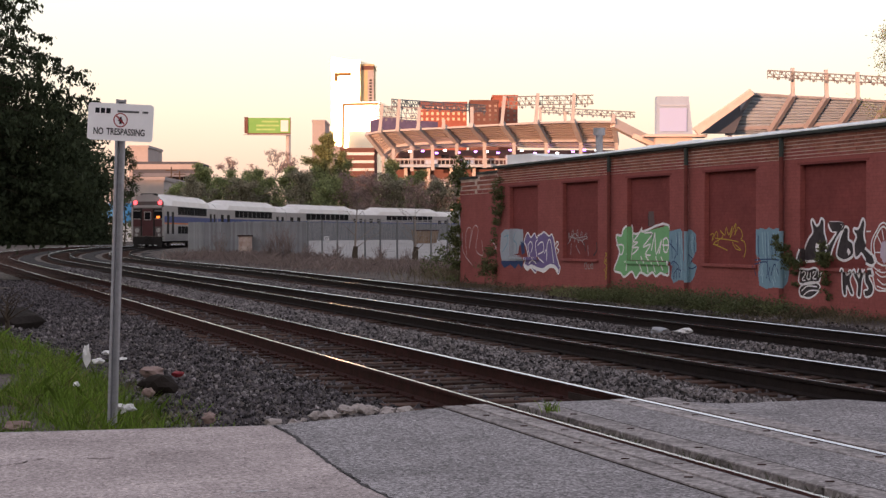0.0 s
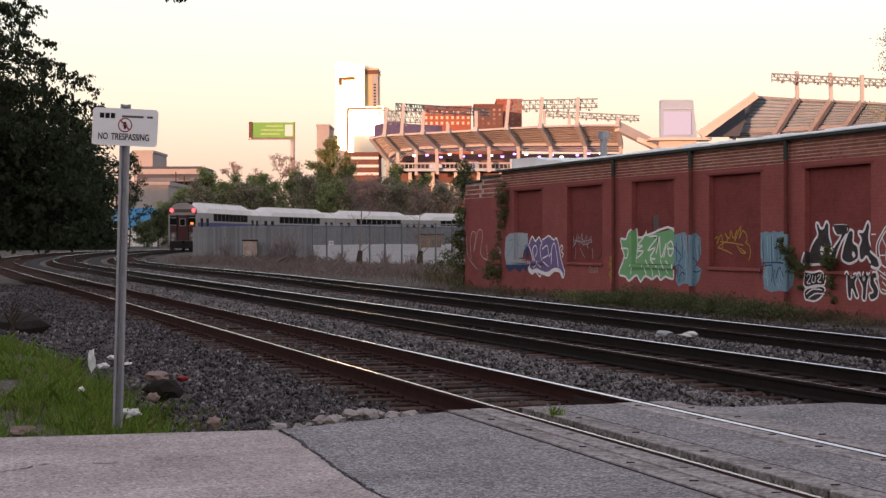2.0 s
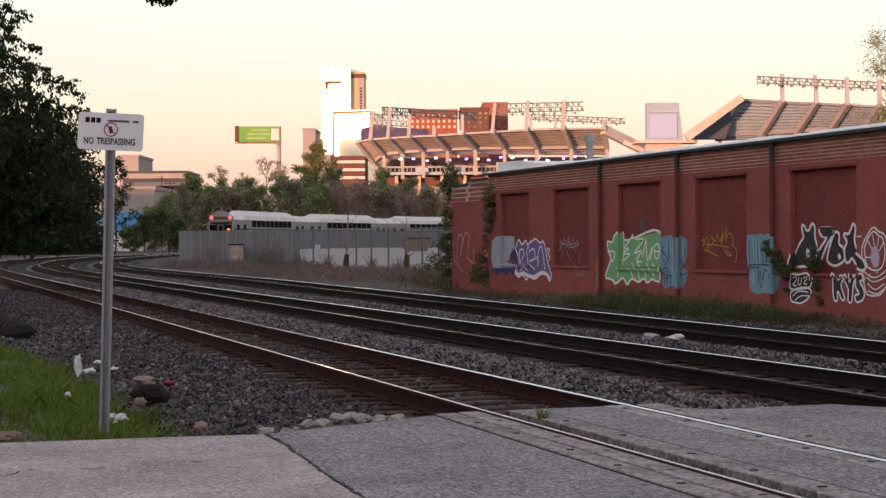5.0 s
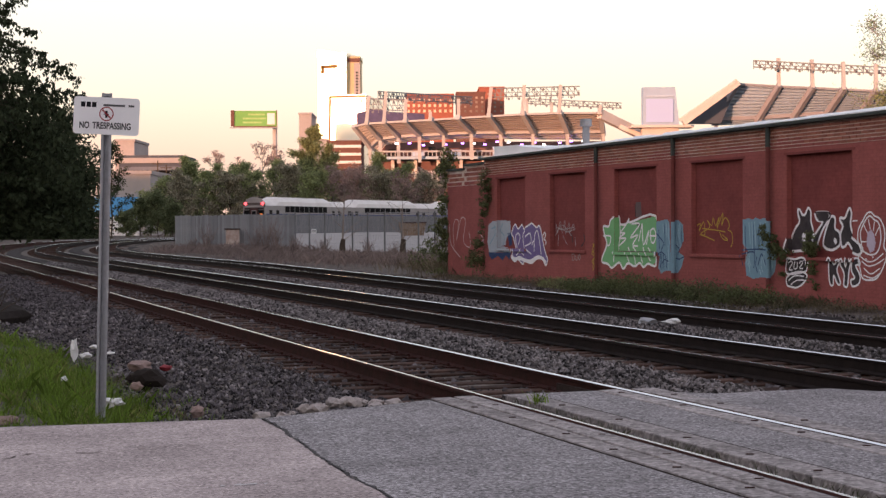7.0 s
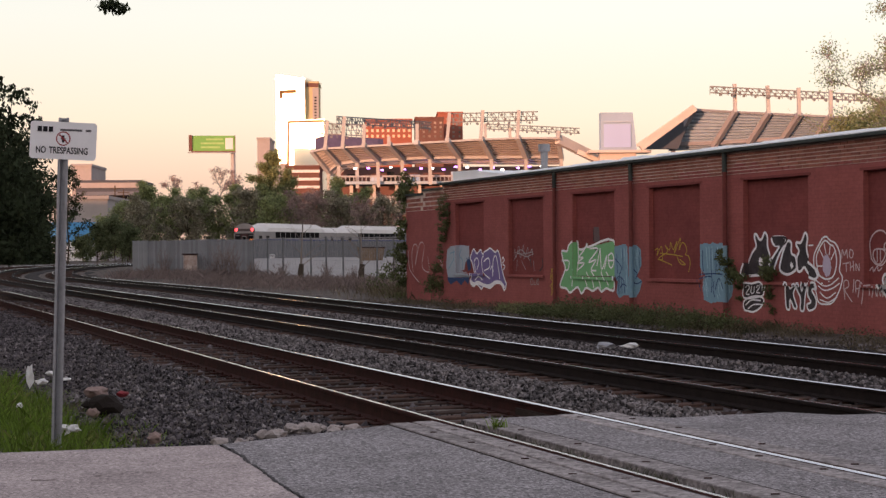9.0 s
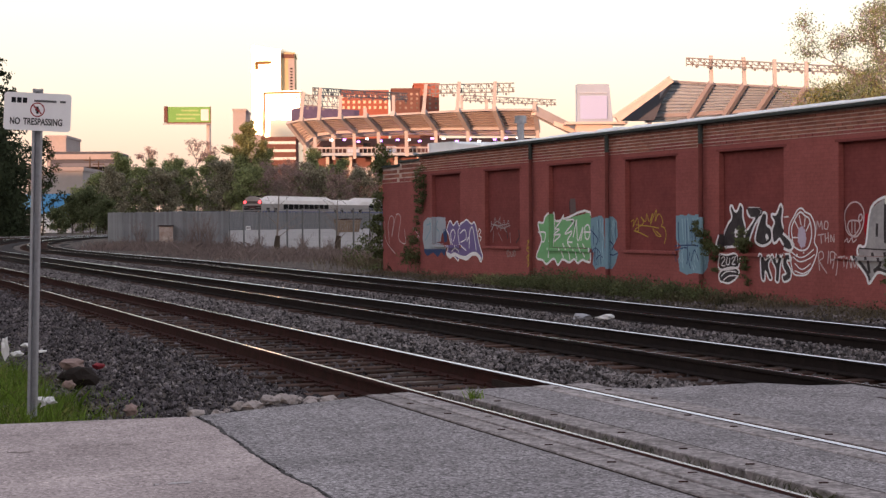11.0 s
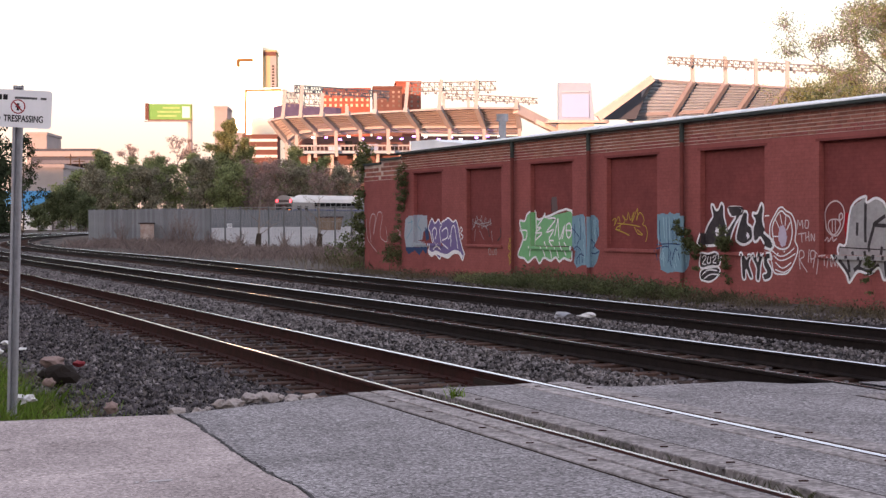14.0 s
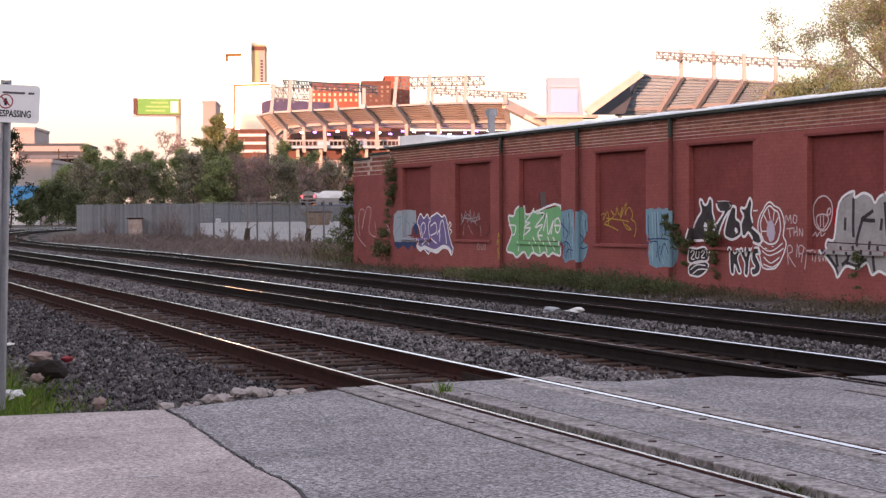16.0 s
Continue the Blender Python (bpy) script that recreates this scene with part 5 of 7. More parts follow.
# ---- town round the stadium ----
def make_town():
    h, w = far_house("brick_block", "orange-red brick apartment block behind the stadium, windows glowing faintly for sunlight", -9.64, 9.64, 620, 54.64, FAR_BRICK)
    # panes emit a little to imitate sunlight on the glass; no lamps inside
    window_grid(h, -w, w, 47.30, 53.96, 9, 3, 0.45, 0.5, glow("sun_glow_window", (0.75, 0.50, 0.36), 0.06))
    # darker brick than its neighbours, standing in for the block's shaded face
    h, w = far_house("brick_block", "brown brick block behind the stadium, colour darkened for shade", 10.84, 22.14, 610, 54.47, FAR_BRICK_DARK)
    window_grid(h, -w, w, 46.56, 53.79, 5, 4, 0.4, 0.5)
    h, w = far_house("brick_block", "red brick tower block behind the stadium", 20.86, 31.29, 640, 59.20, FAR_BRICK)
    window_grid(h, -w, w, 48.77, 57.78, 4, 5, 0.35, 0.5)
    # mirror-glass tower
    h, w = far_house("glass_tower", "tall glass tower blazing with reflected sunset", -51.59, -37.85, 700, 80.41, MIRROR_GLASS)
    h.rotation_euler = (0, 0, radians(-15))
    part("rooftop_mark", boxes((-w + 1.8, -w + 9.5, -0.6, -0.2, 74.3, 75.75), (-w + 1.8, -w + 3.1, -0.6, -0.2, 72.0, 75.75)), BRONZE, h)
    part("crown_slope", prism(bmesh.new(), [(-w, 80.41), (w, 80.41), (w, 80.9), (-w, 83.2)], 0.0, 24.0), MIRROR_GLASS, h, "sloping glass top of the tower")
    part("mullions", boxes(*[(-w, w, -0.15, -0.05, 80.41 - 4 * k - 0.15, 80.41 - 4 * k) for k in range(1, 12)]), FAR_WHITE, h)
    h, w = far_house("tower_side", "tan masonry side of the glass tower", -37.78, -31.93, 701, 78.97, TOWER_TAN)
    part("top_band", boxes((-w - 0.1, w + 0.1, -0.3, 0.0, 77.15, 78.97)), FAR_BRICK_DARK, h)
    # grey slab over the tan front paints the tower's side away from the sun
    part("return_shade", boxes((w * 0.1, w + 0.15, -0.35, 0.0, 0, 76.89)), FAR_GREY, h)
    window_grid(h, w * 0.35, w * 0.75, 62.09, 73.00, 1, 8, 0.9, 0.5, CAR_UNDER, y=-0.5)
    h, w = far_house("glass_podium", "lower glass block dazzling in the sun", -46.09, -29.21, 680, 60.03, MIRROR_GLASS)
    h.rotation_euler = (radians(-3.5), 0, radians(-15))
    part("edge_frame", boxes((-w - 0.2, -w + 0.6, -0.5, 0, 0, 60.28), (-w, w, -0.5, 0, 59.5, 60.5)), EDGE_TAN, h)
    h, w = far_house("striped_block", "brick building with pale bands beside the stadium", -37.54, -25.30, 560, 32.50, FAR_BRICK_DARK)
    part("pale_band", boxes(*[(-w - 0.1, w + 0.1, -0.4, 0, z, z + 1.0) for z in (30.64, 27.73, 24.83)]), FAR_WHITE, h)
    far_house("tan_block", "small tan block above the trees", -54.76, -49.54, 640, 48.77, FAR_GREY)
    far_house("tan_block", "low grey block above the trees", -48.53, -42.47, 630, 37.30, FAR_GREY)
    # western blocks
    # wall and storeys carry painted shade; only the top band looks sunlit
    h, w = far_house("long_block", "long low grey block with pale storeys and dark window bands", -97.60, -77.69, 480, 23.64, FAR_SHADE)
    part("pale_band", boxes((-w - 0.1, w + 0.1, -0.4, 0, 22.04, 23.64)), FAR_GREY, h)
    for z in (19.73, 16.89, 14.05):
        part("pale_storey", boxes((-w, w, -0.5, 0, z, z + 1.1)), FAR_PALE_SHADE, h, "pale spandrel band")
        part("window_band", boxes((-w, w, -0.3, 0, z - 1.3, z - 0.05)), CAR_GLASS, h, "band of dark windows")
    far_house("grey_block", "grey concrete block above the wood", -102.96, -96.67, 500, 29.93, FAR_GREY)
    h, w = far_house("shed", "white shed with a blue wall beyond the railway", -71.87, -60.38, 330, 13.21, FAR_GREY)
    part("blue_front", boxes((-w - 8, w * 0.55, -0.3, 0, 4.04, 8.32)), FAR_BLUE, h, "bright blue metal wall")
    part("white_base", boxes((-w - 8, w * 0.55, -0.5, 0, -0.5, 4.04)), FAR_WHITE, h)
    # billboard
    bb = empty("billboard", pose(-37.64, 330, 0, 0, 0, 4), "green and white roadside billboard on a tall single pole", "billboard")
    w = -33.12 - -37.64
    part("panel", boxes((-w, w, 0, 0.6, 23.48, 26.78)), BILL_GREEN, bb, "green advertising panel")
    part("white_field", boxes((w * 0.56, w * 0.92, -0.06, 0, 23.84, 26.29)), FAR_WHITE, bb)
    part("print_bars", boxes((-w * 0.35, w * 0.45, -0.05, 0, 25.80, 26.17), (-w * 0.6, w * 0.5, -0.05, 0, 24.94, 25.31), (-w * 0.6, w * 0.3, -0.05, 0, 24.09, 24.46)), mk("pale_green_ink", (0.4, 0.6, 0.25), None, 1, 0.7, 0), bb)
    part("frame", boxes((-w - 0.2, w + 0.2, -0.3, 0.9, 23.23, 23.48), (-w - 0.15, -w, -0.2, 0.7, 23.36, 26.90), (w, w + 0.15, -0.2, 0.7, 23.36, 26.90)), FAR_BRICK_DARK, bb)
    part("catwalk", boxes((-w - 0.9, w + 0.2, -1.3, -0.3, 23.0, 23.16)), STEEL_WHITE, bb, "walkway below the panel")
    part("side_panel", boxes((-w - 0.75, -w - 0.16, -0.1, 1.4, 23.5, 26.9)), FAR_BRICK_DARK, bb, "dark open side of the panel box")
    part("pole", tube(bmesh.new(), [(w * 0.92, 0.5, 0), (w * 0.92, 0.5, 23.23)], [0.5, 0.5], 10), STEEL_WHITE, bb)
    # utility poles
    for px_, y, top in ((-74.82, 420, 20.11), (-72.49, 420, 19.02)):
        up = empty("utility_pole", pose(px_, y, 0), "wooden utility pole with a crossarm", "utility pole")
        part("pole", tube(bmesh.new(), [(0, 0, 0), (0, 0, top)], [0.22, 0.16], 8), BARK, up)
        part("crossarm", boxes((-1.6, 1.6, -0.1, 0.1, top - 1.0, top - 0.75)), BARK, up)


make_town()

# unseen block added behind the camera only to shade the crossing
back = empty("rear_block", pose(-26.0, -40.0, 0, 0, 0, -33.4), "unseen plain block added behind the camera to shade the crossing", "building")
part("wall", boxes((-240, -35, -8, 0, -1, 36)), FAR_BRICK_DARK, back)
# unseen too; kept lower so that sun reaches the spring tree
part("low_blocker", boxes((-35, 70, -8, 0, -1, 15)), FAR_BRICK_DARK, back)


# ---- loose stone ----
def road_edge(x):
    return float(np.interp(x, [p[0] for p in FAR_EDGE], [p[1] for p in FAR_EDGE]))


GREEN_EDGE = [(11.0, -1.5), (12.9, -1.75), (13.4, -2.15), (14.2, -2.45), (15.5, -2.9), (18, -3.9), (22, -5.6), (26, -7.5)]


def in_green(x, y):
    return x < float(np.interp(y, [p[0] for p in GREEN_EDGE], [p[1] for p in GREEN_EDGE])) + 0.35 * noise.noise((x * 2, y * 2, 1))


CUBE = np.array([(-1, -1, -1), (1, -1, -1), (1, 1, -1), (-1, 1, -1), (-1, -1, 1), (1, -1, 1), (1, 1, 1), (-1, 1, 1)], float)
OCTA = np.array([(1, 0, 0), (-1, 0, 0), (0, 1, 0), (0, -1, 0), (0, 0, 1), (0, 0, -1)], float)
OCTA_F = np.array([(0, 2, 4), (2, 1, 4), (1, 3, 4), (3, 0, 4), (2, 0, 5), (1, 2, 5), (3, 1, 5), (0, 3, 5)])
CUBE_F = np.array([(0, 3, 2, 1), (4, 5, 6, 7), (0, 1, 5, 4), (1, 2, 6, 5), (2, 3, 7, 6), (3, 0, 4, 7)])


def stones(name, seed, n, o0, o1, s0, s1, zfun, lo, hi, material, label, power=1.0):
    """Angular stones strewn along the tracks, thinner with distance."""
    rg = np.random.default_rng(seed)
    o = rg.uniform(o0, o1, n)
    s = s0 + (s1 - s0) * rg.uniform(0, 1, n) ** power
    x = NOR.x * o + DIR.x * s
    y = NOR.y * o + DIR.y * s
    keep = np.array([yy > road_edge(xx) + 0.08 + 0.25 * rg.random() for xx, yy in zip(x, y)])
    keep &= np.array([not (yy < 25 and in_green(xx + 0.2, yy)) for xx, yy in zip(x, y)])
    x, y, o, s = x[keep], y[keep], o[keep], s[keep]
    n = len(x)
    z = np.array([zfun(a, b, c) for a, b, c in zip(x, y, o)])
    size = rg.uniform(lo, hi, (n, 1, 1)) * (1 + (s / 90.0))[:, None, None]
    v = (OCTA[None] * rg.uniform(0.75, 1.35, (n, 6, 1)) + rg.uniform(-0.3, 0.3, (n, 6, 3))) * size * rg.uniform(0.7, 1.2, (n, 1, 3)) / 1.6
    ang = rg.uniform(0, 6.28, (n, 3))
    ca, sa = np.cos(ang), np.sin(ang)
    for i, j, k in ((0, 1, 0), (1, 2, 1), (0, 2, 2)):
        a, b = v[:, :, i].copy(), v[:, :, j].copy()
        v[:, :, i] = a * ca[:, k:k + 1] - b * sa[:, k:k + 1]
        v[:, :, j] = a * sa[:, k:k + 1] + b * ca[:, k:k + 1]
    v += np.stack([x, y, z], 1)[:, None, :]
    f = (OCTA_F[None] + 6 * np.arange(n)[:, None, None]).reshape(-1, 3)
    ob = raw(name, v.reshape(-1, 3).tolist(), f.tolist(), material)
    tagged(ob, label, "ballast stones", kind="stuff")


RND = random.Random(17)
for i, (c, n, s1) in enumerate(((7.98, 40000, 78), (12.30, 24000, 90), (16.6, 13000, 90))):
    stones("ballast_stones", 50 + i, n, c - 0.76, c + 0.76, 10, s1, lambda x, y, o, c=c: -0.20 + 0.085 * max(0, 1 - abs(o - c) / 0.9) + rise(y) + RND.uniform(-0.01, 0.045), 0.017, 0.045, STONE, "grey crushed ballast stones heaped between the tracks", 1.4)
stones("ballast_stones", 60, 105000, -4.5, 4.9, 13, 62, lambda x, y, o: max(ground_height(x, y), -0.27 if o > 3.9 else -9) + RND.uniform(0.0, 0.03), 0.013, 0.038, STONE_DARK, "dark grey loose stones beside the near track", 1.5)
stones("ballast_stones", 61, 5200, -1.5, 4.9, 13, 34, lambda x, y, o: max(ground_height(x, y), -0.27 if o > 3.9 else -9) + RND.uniform(0.01, 0.05), 0.014, 0.044, STONE, "paler loose stones beside the near track", 1.3)
for i, c in enumerate(CENTRES):
    stones("track_stones", 70 + i, (4200, 2200, 1500)[i], c - 1.2, c + 1.2, 13, 60, lambda x, y, o: -0.235 + rise(y) + RND.uniform(0, 0.03), 0.03, 0.065, STONE_DARK, "dark stones between the sleepers", 1.3)


# ---- grass and weeds ----
def blades(name, seed, pts, h0, h1, wid, material, label, lean=0.35, cat="grass"):
    """Bent blades at the given places (x, y, z)."""
    rg = np.random.default_rng(seed)
    P = np.array(pts)
    n = len(P)
    h = rg.uniform(h0, h1, (n, 1))
    a = rg.uniform(0, 6.28, n)
    side = np.stack([np.cos(a), np.sin(a), 0 * a], 1) * wid
    tip = np.stack([rg.normal(0, lean, n), rg.normal(0, lean, n), np.ones(n)], 1) * h
    mid = tip * np.array([0.35, 0.35, 0.6])
    v = np.stack([P - side, P + side, P + mid + side * 0.7, P + tip, P + mid - side * 0.7], 1).reshape(-1, 3)
    f = [(5 * i, 5 * i + 1, 5 * i + 2, 5 * i + 3, 5 * i + 4) for i in range(n)]
    ob = raw(name, v.tolist(), f, material)
    tagged(ob, label, cat, kind="stuff")


def grass_points(n, seed, inside, gap=0.0):
    """Places for blades, in tufts with bare soil between."""
    rnd = random.Random(seed)
    out = []
    while len(out) < n:
        x, y = rnd.uniform(-9, -0.6), rnd.uniform(11.5, 25)
        if y > road_edge(x) - 0.06 and inside(x, y) and noise.noise((x * 0.9, y * 0.6, 5)) + 0.7 * noise.noise((x * 3.2, y * 2.2, 2)) > gap + rnd.uniform(-0.25, 0.25):
            for _ in range(rnd.randint(2, 7)):
                u, v = x + rnd.gauss(0, 0.025), y + rnd.gauss(0, 0.025)
                out.append((u, v, ground_height(u, v) - 0.01))
    return out


YELLOW_GRASS = mk("yellow_green_grass", (0.235, 0.25, 0.075), (0.13, 0.14, 0.05), 1.2, 0.8, 0.0, island=0.5, leaf=0.35)
blades("grass", 5, grass_points(40000, 5, in_green, -0.28), 0.03, 0.15, 0.0034, GRASS, "bright green grass round the sign post", 0.5)
blades("grass", 15, grass_points(11000, 15, in_green, 0.08), 0.10, 0.30, 0.0032, GRASS, "taller tufts of green grass round the sign post", 0.45)
blades("grass", 16, grass_points(9000, 16, in_green, -0.05), 0.04, 0.20, 0.004, YELLOW_GRASS, "yellowish grass among the green", 0.55)
blades("grass", 8, grass_points(9000, 8, lambda x, y: (y < road_edge(x) + 0.5 or in_green(x - 0.6, y)) and x < -1.25, -0.15), 0.03, 0.13, 0.0034, GRASS, "thin grass along the road's edge", 0.5)
blades("dry_grass", 6, grass_points(5200, 6, lambda x, y: y < road_edge(x) + 0.45 or in_green(x - 0.4, y), 0.0), 0.03, 0.14, 0.004, WEED, "dry grass stalks at the road's edge", 0.6)


def wall_points(n, seed, s0, s1, d0, d1, thick=0.0):
    rnd = random.Random(seed)
    out = []
    while len(out) < n:
        s, d = rnd.uniform(s0, s1), rnd.uniform(d0, d1)
        p = WALL_AT @ Vector((s, -d, 0))
        if noise.noise((s * 0.5, d, seed)) > thick:
            out.append((p.x, p.y, ground_height(p.x, p.y) - 0.03))
    return out


blades("weeds", 11, wall_points(5600, 11, 7.8, 18.6, 0.05, 1.1, -0.02), 0.05, 0.30, 0.0035, WEED_GREEN, "dark green weeds along the warehouse wall", 0.3, "weeds")
blades("weeds", 12, wall_points(16000, 12, -5, 29, 0.2, 2.0, -0.05), 0.04, 0.22, 0.0035, WEED, "dry brown weeds along the warehouse wall", 0.4, "weeds")
blades("weeds", 13, wall_points(4200, 13, 5.5, 15, 0.05, 0.9, 0.05), 0.06, 0.30, 0.0035, LEAF, "fresh green weeds at the wall's foot", 0.35, "weeds")


def fence_points(n, seed, a, b, spread):
    rnd = random.Random(seed)
    out = []
    for _ in range(n):
        t = rnd.random()
        x, y = a[0] + (b[0] - a[0]) * t + rnd.gauss(0, spread * 0.6), a[1] + (b[1] - a[1]) * t - abs(rnd.gauss(0, spread))
        if track_offset(x, y) > 16.2:
            out.append((x, y, ground_height(x, y) - 0.03))
    return out


TWIG = mk("brown_twigs", (0.245, 0.190, 0.178), (0.145, 0.112, 0.106), 2.0, 0.9, 0.0, island=0.4)
blades("brush", 21, fence_points(12000, 21, (-16.91, 104), (-7.63, 92), 2.6), 0.15, 0.7, 0.006, TWIG, "leafless brown brush along the fence", 0.6, "brush")
blades("brush", 22, fence_points(22000, 22, (-7.47, 90), (1.5, 70), 6.0), 0.12, 0.5, 0.006, TWIG, "leafless brown brush along the fence", 0.6, "brush")


def bare_shrubs():
    """Leafless bushes of many thin stems before the fence."""
    rnd = random.Random(44)
    places = [(-9.9, 91.5, 2.3), (-9.2, 91.0, 2.0), (-10.6, 92.0, 1.7), (-14.7, 100.6, 1.8), (-8.0, 90.0, 1.2), (-6.2, 88.5, 1.0), (-12.2, 96.5, 0.9), (-15.9, 102, 0.9), (-3.4, 84.0, 1.1), (0.4, 76.0, 1.3), (-1.9, 80.0, 0.9), (0.9, 70.0, 1.2)]
    for x, y, h in places:
        bm = bmesh.new()
        for _ in range(34):
            a, l = rnd.uniform(0, 6.28), h * rnd.uniform(0.55, 1.1)
            o = rnd.uniform(0.15, 0.55) * l
            p0 = Vector((rnd.gauss(0, 0.10), rnd.gauss(0, 0.10), -0.1))
            p1 = p0 + Vector((math.cos(a) * o * 0.4, math.sin(a) * o * 0.4, l * 0.55))
            p2 = p0 + Vector((math.cos(a) * o, math.sin(a) * o, l))
            tube(bm, [p0, p1, p2], [0.014, 0.010, 0.004], 4, cap=False)
            for _ in range(5):
                q = p0.lerp(p1, rnd.uniform(0.5, 1)) if rnd.random() < 0.4 else p1.lerp(p2, rnd.random())
                e = q + Vector((rnd.uniform(-1, 1), rnd.uniform(-1, 1), rnd.uniform(0.2, 1.2))) * l * 0.16
                tube(bm, [q, e], [0.007, 0.003], 3, cap=False)
        ob = part("bare_shrub", bm, TWIG)
        ob.matrix_basis = pose(x, y, ground_height(x, y))
        tagged(ob, "leafless brown shrub of thin stems before the fence", "shrub", "bare shrubs by the fence")


bare_shrubs()
blades("brush", 24, fence_points(2500, 24, (0.6, 66), (1.4, 54), 2.0), 0.15, 0.5, 0.010, WEED, "dry weeds by the annex", 0.4, "weeds")


# ---- ivy and shrubs on the wall ----
def ivy(label, shapes, n, size, seed, material):
    me = leaf_mesh("leaves", seed, shapes, n, size, material, 0.6)
    ob = new("ivy", me)
    ob.matrix_basis = WALL_AT
    tagged(ob, label, "ivy", kind="stuff")


IVY = mk("ivy_leaves", (0.14, 0.16, 0.075), (0.08, 0.09, 0.045), 2.0, 0.7, 0.0, island=0.5, leaf=0.3)
ivy("green ivy climbing the corner of the warehouse", [(s_, -0.12, z_, r_, 0.26) for s_, z_, r_ in ((0.426, 3.172, 0.22), (0.461, 2.953, 0.24), (0.380, 2.701, 0.24), (0.338, 2.447, 0.22), (0.257, 2.229, 0.14), (0.137, 1.939, 0.12), (0.015, 1.646, 0.14), (-0.187, 1.279, 0.24), (-0.231, 0.984, 0.32), (-0.275, 0.689, 0.38), (-0.318, 0.466, 0.40))], 5200, 0.027, 81, IVY)
ivy("ivy trails on the red wall", [(s_, -0.10, z_, r_, 0.14) for s_, z_, r_ in ((16.333, 1.763, 0.08), (16.370, 1.609, 0.14), (16.425, 1.430, 0.20), (16.499, 1.251, 0.22), (16.666, 1.125, 0.20), (16.849, 1.036, 0.20), (16.940, 0.901, 0.14), (16.866, 0.723, 0.10), (16.865, 0.571, 0.08))], 1900, 0.026, 82, IVY)
ivy("ivy trails on the red wall", [(17.93 + 0.05 * math.sin(k * 1.7) + 0.012 * k, -0.10, 1.42 - 0.105 * k, 0.15 if k < 4 else 0.10, 0.11) for k in range(11)], 1500, 0.026, 83, IVY)
ivy("ivy sprig on the red wall", [(22.56, -0.10, 0.3 + 0.22 * k, 0.09, 0.16) for k in range(4)], 300, 0.026, 84, IVY)
ivy("dark ivy over the annex's edge", [(AX - 0.2, 0.3, 0.3 + 0.45 * k, 0.34, 0.4) for k in range(9)], 3400, 0.05, 85, IVY)
ivy("leafy shrub beside the annex", [(AX - 1.1, 0.0, 0.6, 0.8, 0.6), (AX - 0.8, 0.2, 1.3, 0.6, 0.5)], 700, 0.045, 86, IVY)


WEED_LEAF = mk("weed_leaves", (0.14, 0.155, 0.085), (0.08, 0.09, 0.052), 2.0, 0.85, 0.0, island=0.5, leaf=0.3)
for i_ in range(40):
    s_ = 1.16 + i_ * 0.6 + 0.3 * math.sin(i_ * 2.3)
    ivy("low leafy weed clump at the wall's foot", [(s_, -0.45 - 0.2 * (i_ % 3), 0.07, 0.46, 0.07 + 0.06 * ((i_ * 7) % 5) / 4)], 420 if 14 < i_ < 28 else 200, 0.022, 300 + i_, (WEED_LEAF, IVY, WEED)[i_ % 3] if 12 < i_ < 28 else WEED)


for i_ in range(26):
    s_ = 8.4 + i_ * 0.36 + 0.25 * math.sin(i_ * 1.9)
    h_ = 0.06 + 0.10 * (1 + math.sin(i_ * 2.7) * math.cos(i_ * 0.9)) * (1.0 if 3 < i_ < 23 else 0.5)
    ivy("bushy green and brown weeds at the wall's foot", [(s_, -0.55 - 0.22 * (i_ % 4), h_, 0.52, h_)], 620, 0.024, 400 + i_, (WEED_LEAF, IVY, WEED_LEAF, IVY)[i_ % 4])


# ---- bricks of the parapet band ----
def make_bricks():
    bw, bh = 0.208, 0.055
    bm = boxes((-bw / 2, bw / 2, 0, 0.06, -bh / 2, bh / 2), bevel=0.004)
    me = bpy.data.meshes.new("brick")
    bm.to_mesh(me)
    bm.free()
    me.materials.append(BRICK)
    painted = me.copy()
    painted.materials.clear()
    painted.materials.append(RED_PAINT)
    rnd = random.Random(14)
    verts, faces = [], []
    k = 0
    for host, x0, x1, z0, z1, near, bw, bh, gap in ((warehouse, 0, 34, BAND + 0.04, TOP - 0.12, (11.5, 17.5), 0.208, 0.055, 0.019), (annex, AX + 1.6, -0.04, 3.05, 3.58, None, 0.42, 0.105, 0.04), (annex, AX, AX + 1.5, 3.05, 3.46, None, 0.42, 0.105, 0.04)):
        verts, faces, idx = [], [], []
        row, z = 0, z0
        while z < z1:
            x = x0 + bw / 2 + (bw / 2 if row % 2 else 0)
            while x < x1:
                y = rnd.uniform(-0.010, -0.001)
                over = z < z0 + 0.22 and noise.noise((x * 0.55, 0.0, 4.0)) + rnd.uniform(-0.2, 0.2) > (z - z0) * 3.0 - 0.15
                if near and near[0] < x < near[1]:
                    ob = new("brick", painted if over else me)
                    ob.parent = host
                    ob.matrix_basis = pose(x, y, z)
                    k += 1
                else:
                    b = len(verts)
                    verts += [(x + sx * bw / 2, y + 0.06 * (sy > 0), z + sz * bh / 2) for sx, sy, sz in CUBE.tolist()]
                    faces += [tuple(b + i for i in q) for q in CUBE_F.tolist()]
                    idx += [1 if over else 0] * 6
                x += bw + gap
            z += bh + gap
            row += 1
        tagged(raw("brickwork", verts, faces, [BRICK_FAR, RED_PAINT], host, idx), "weathered unpainted brick courses", kind="stuff")


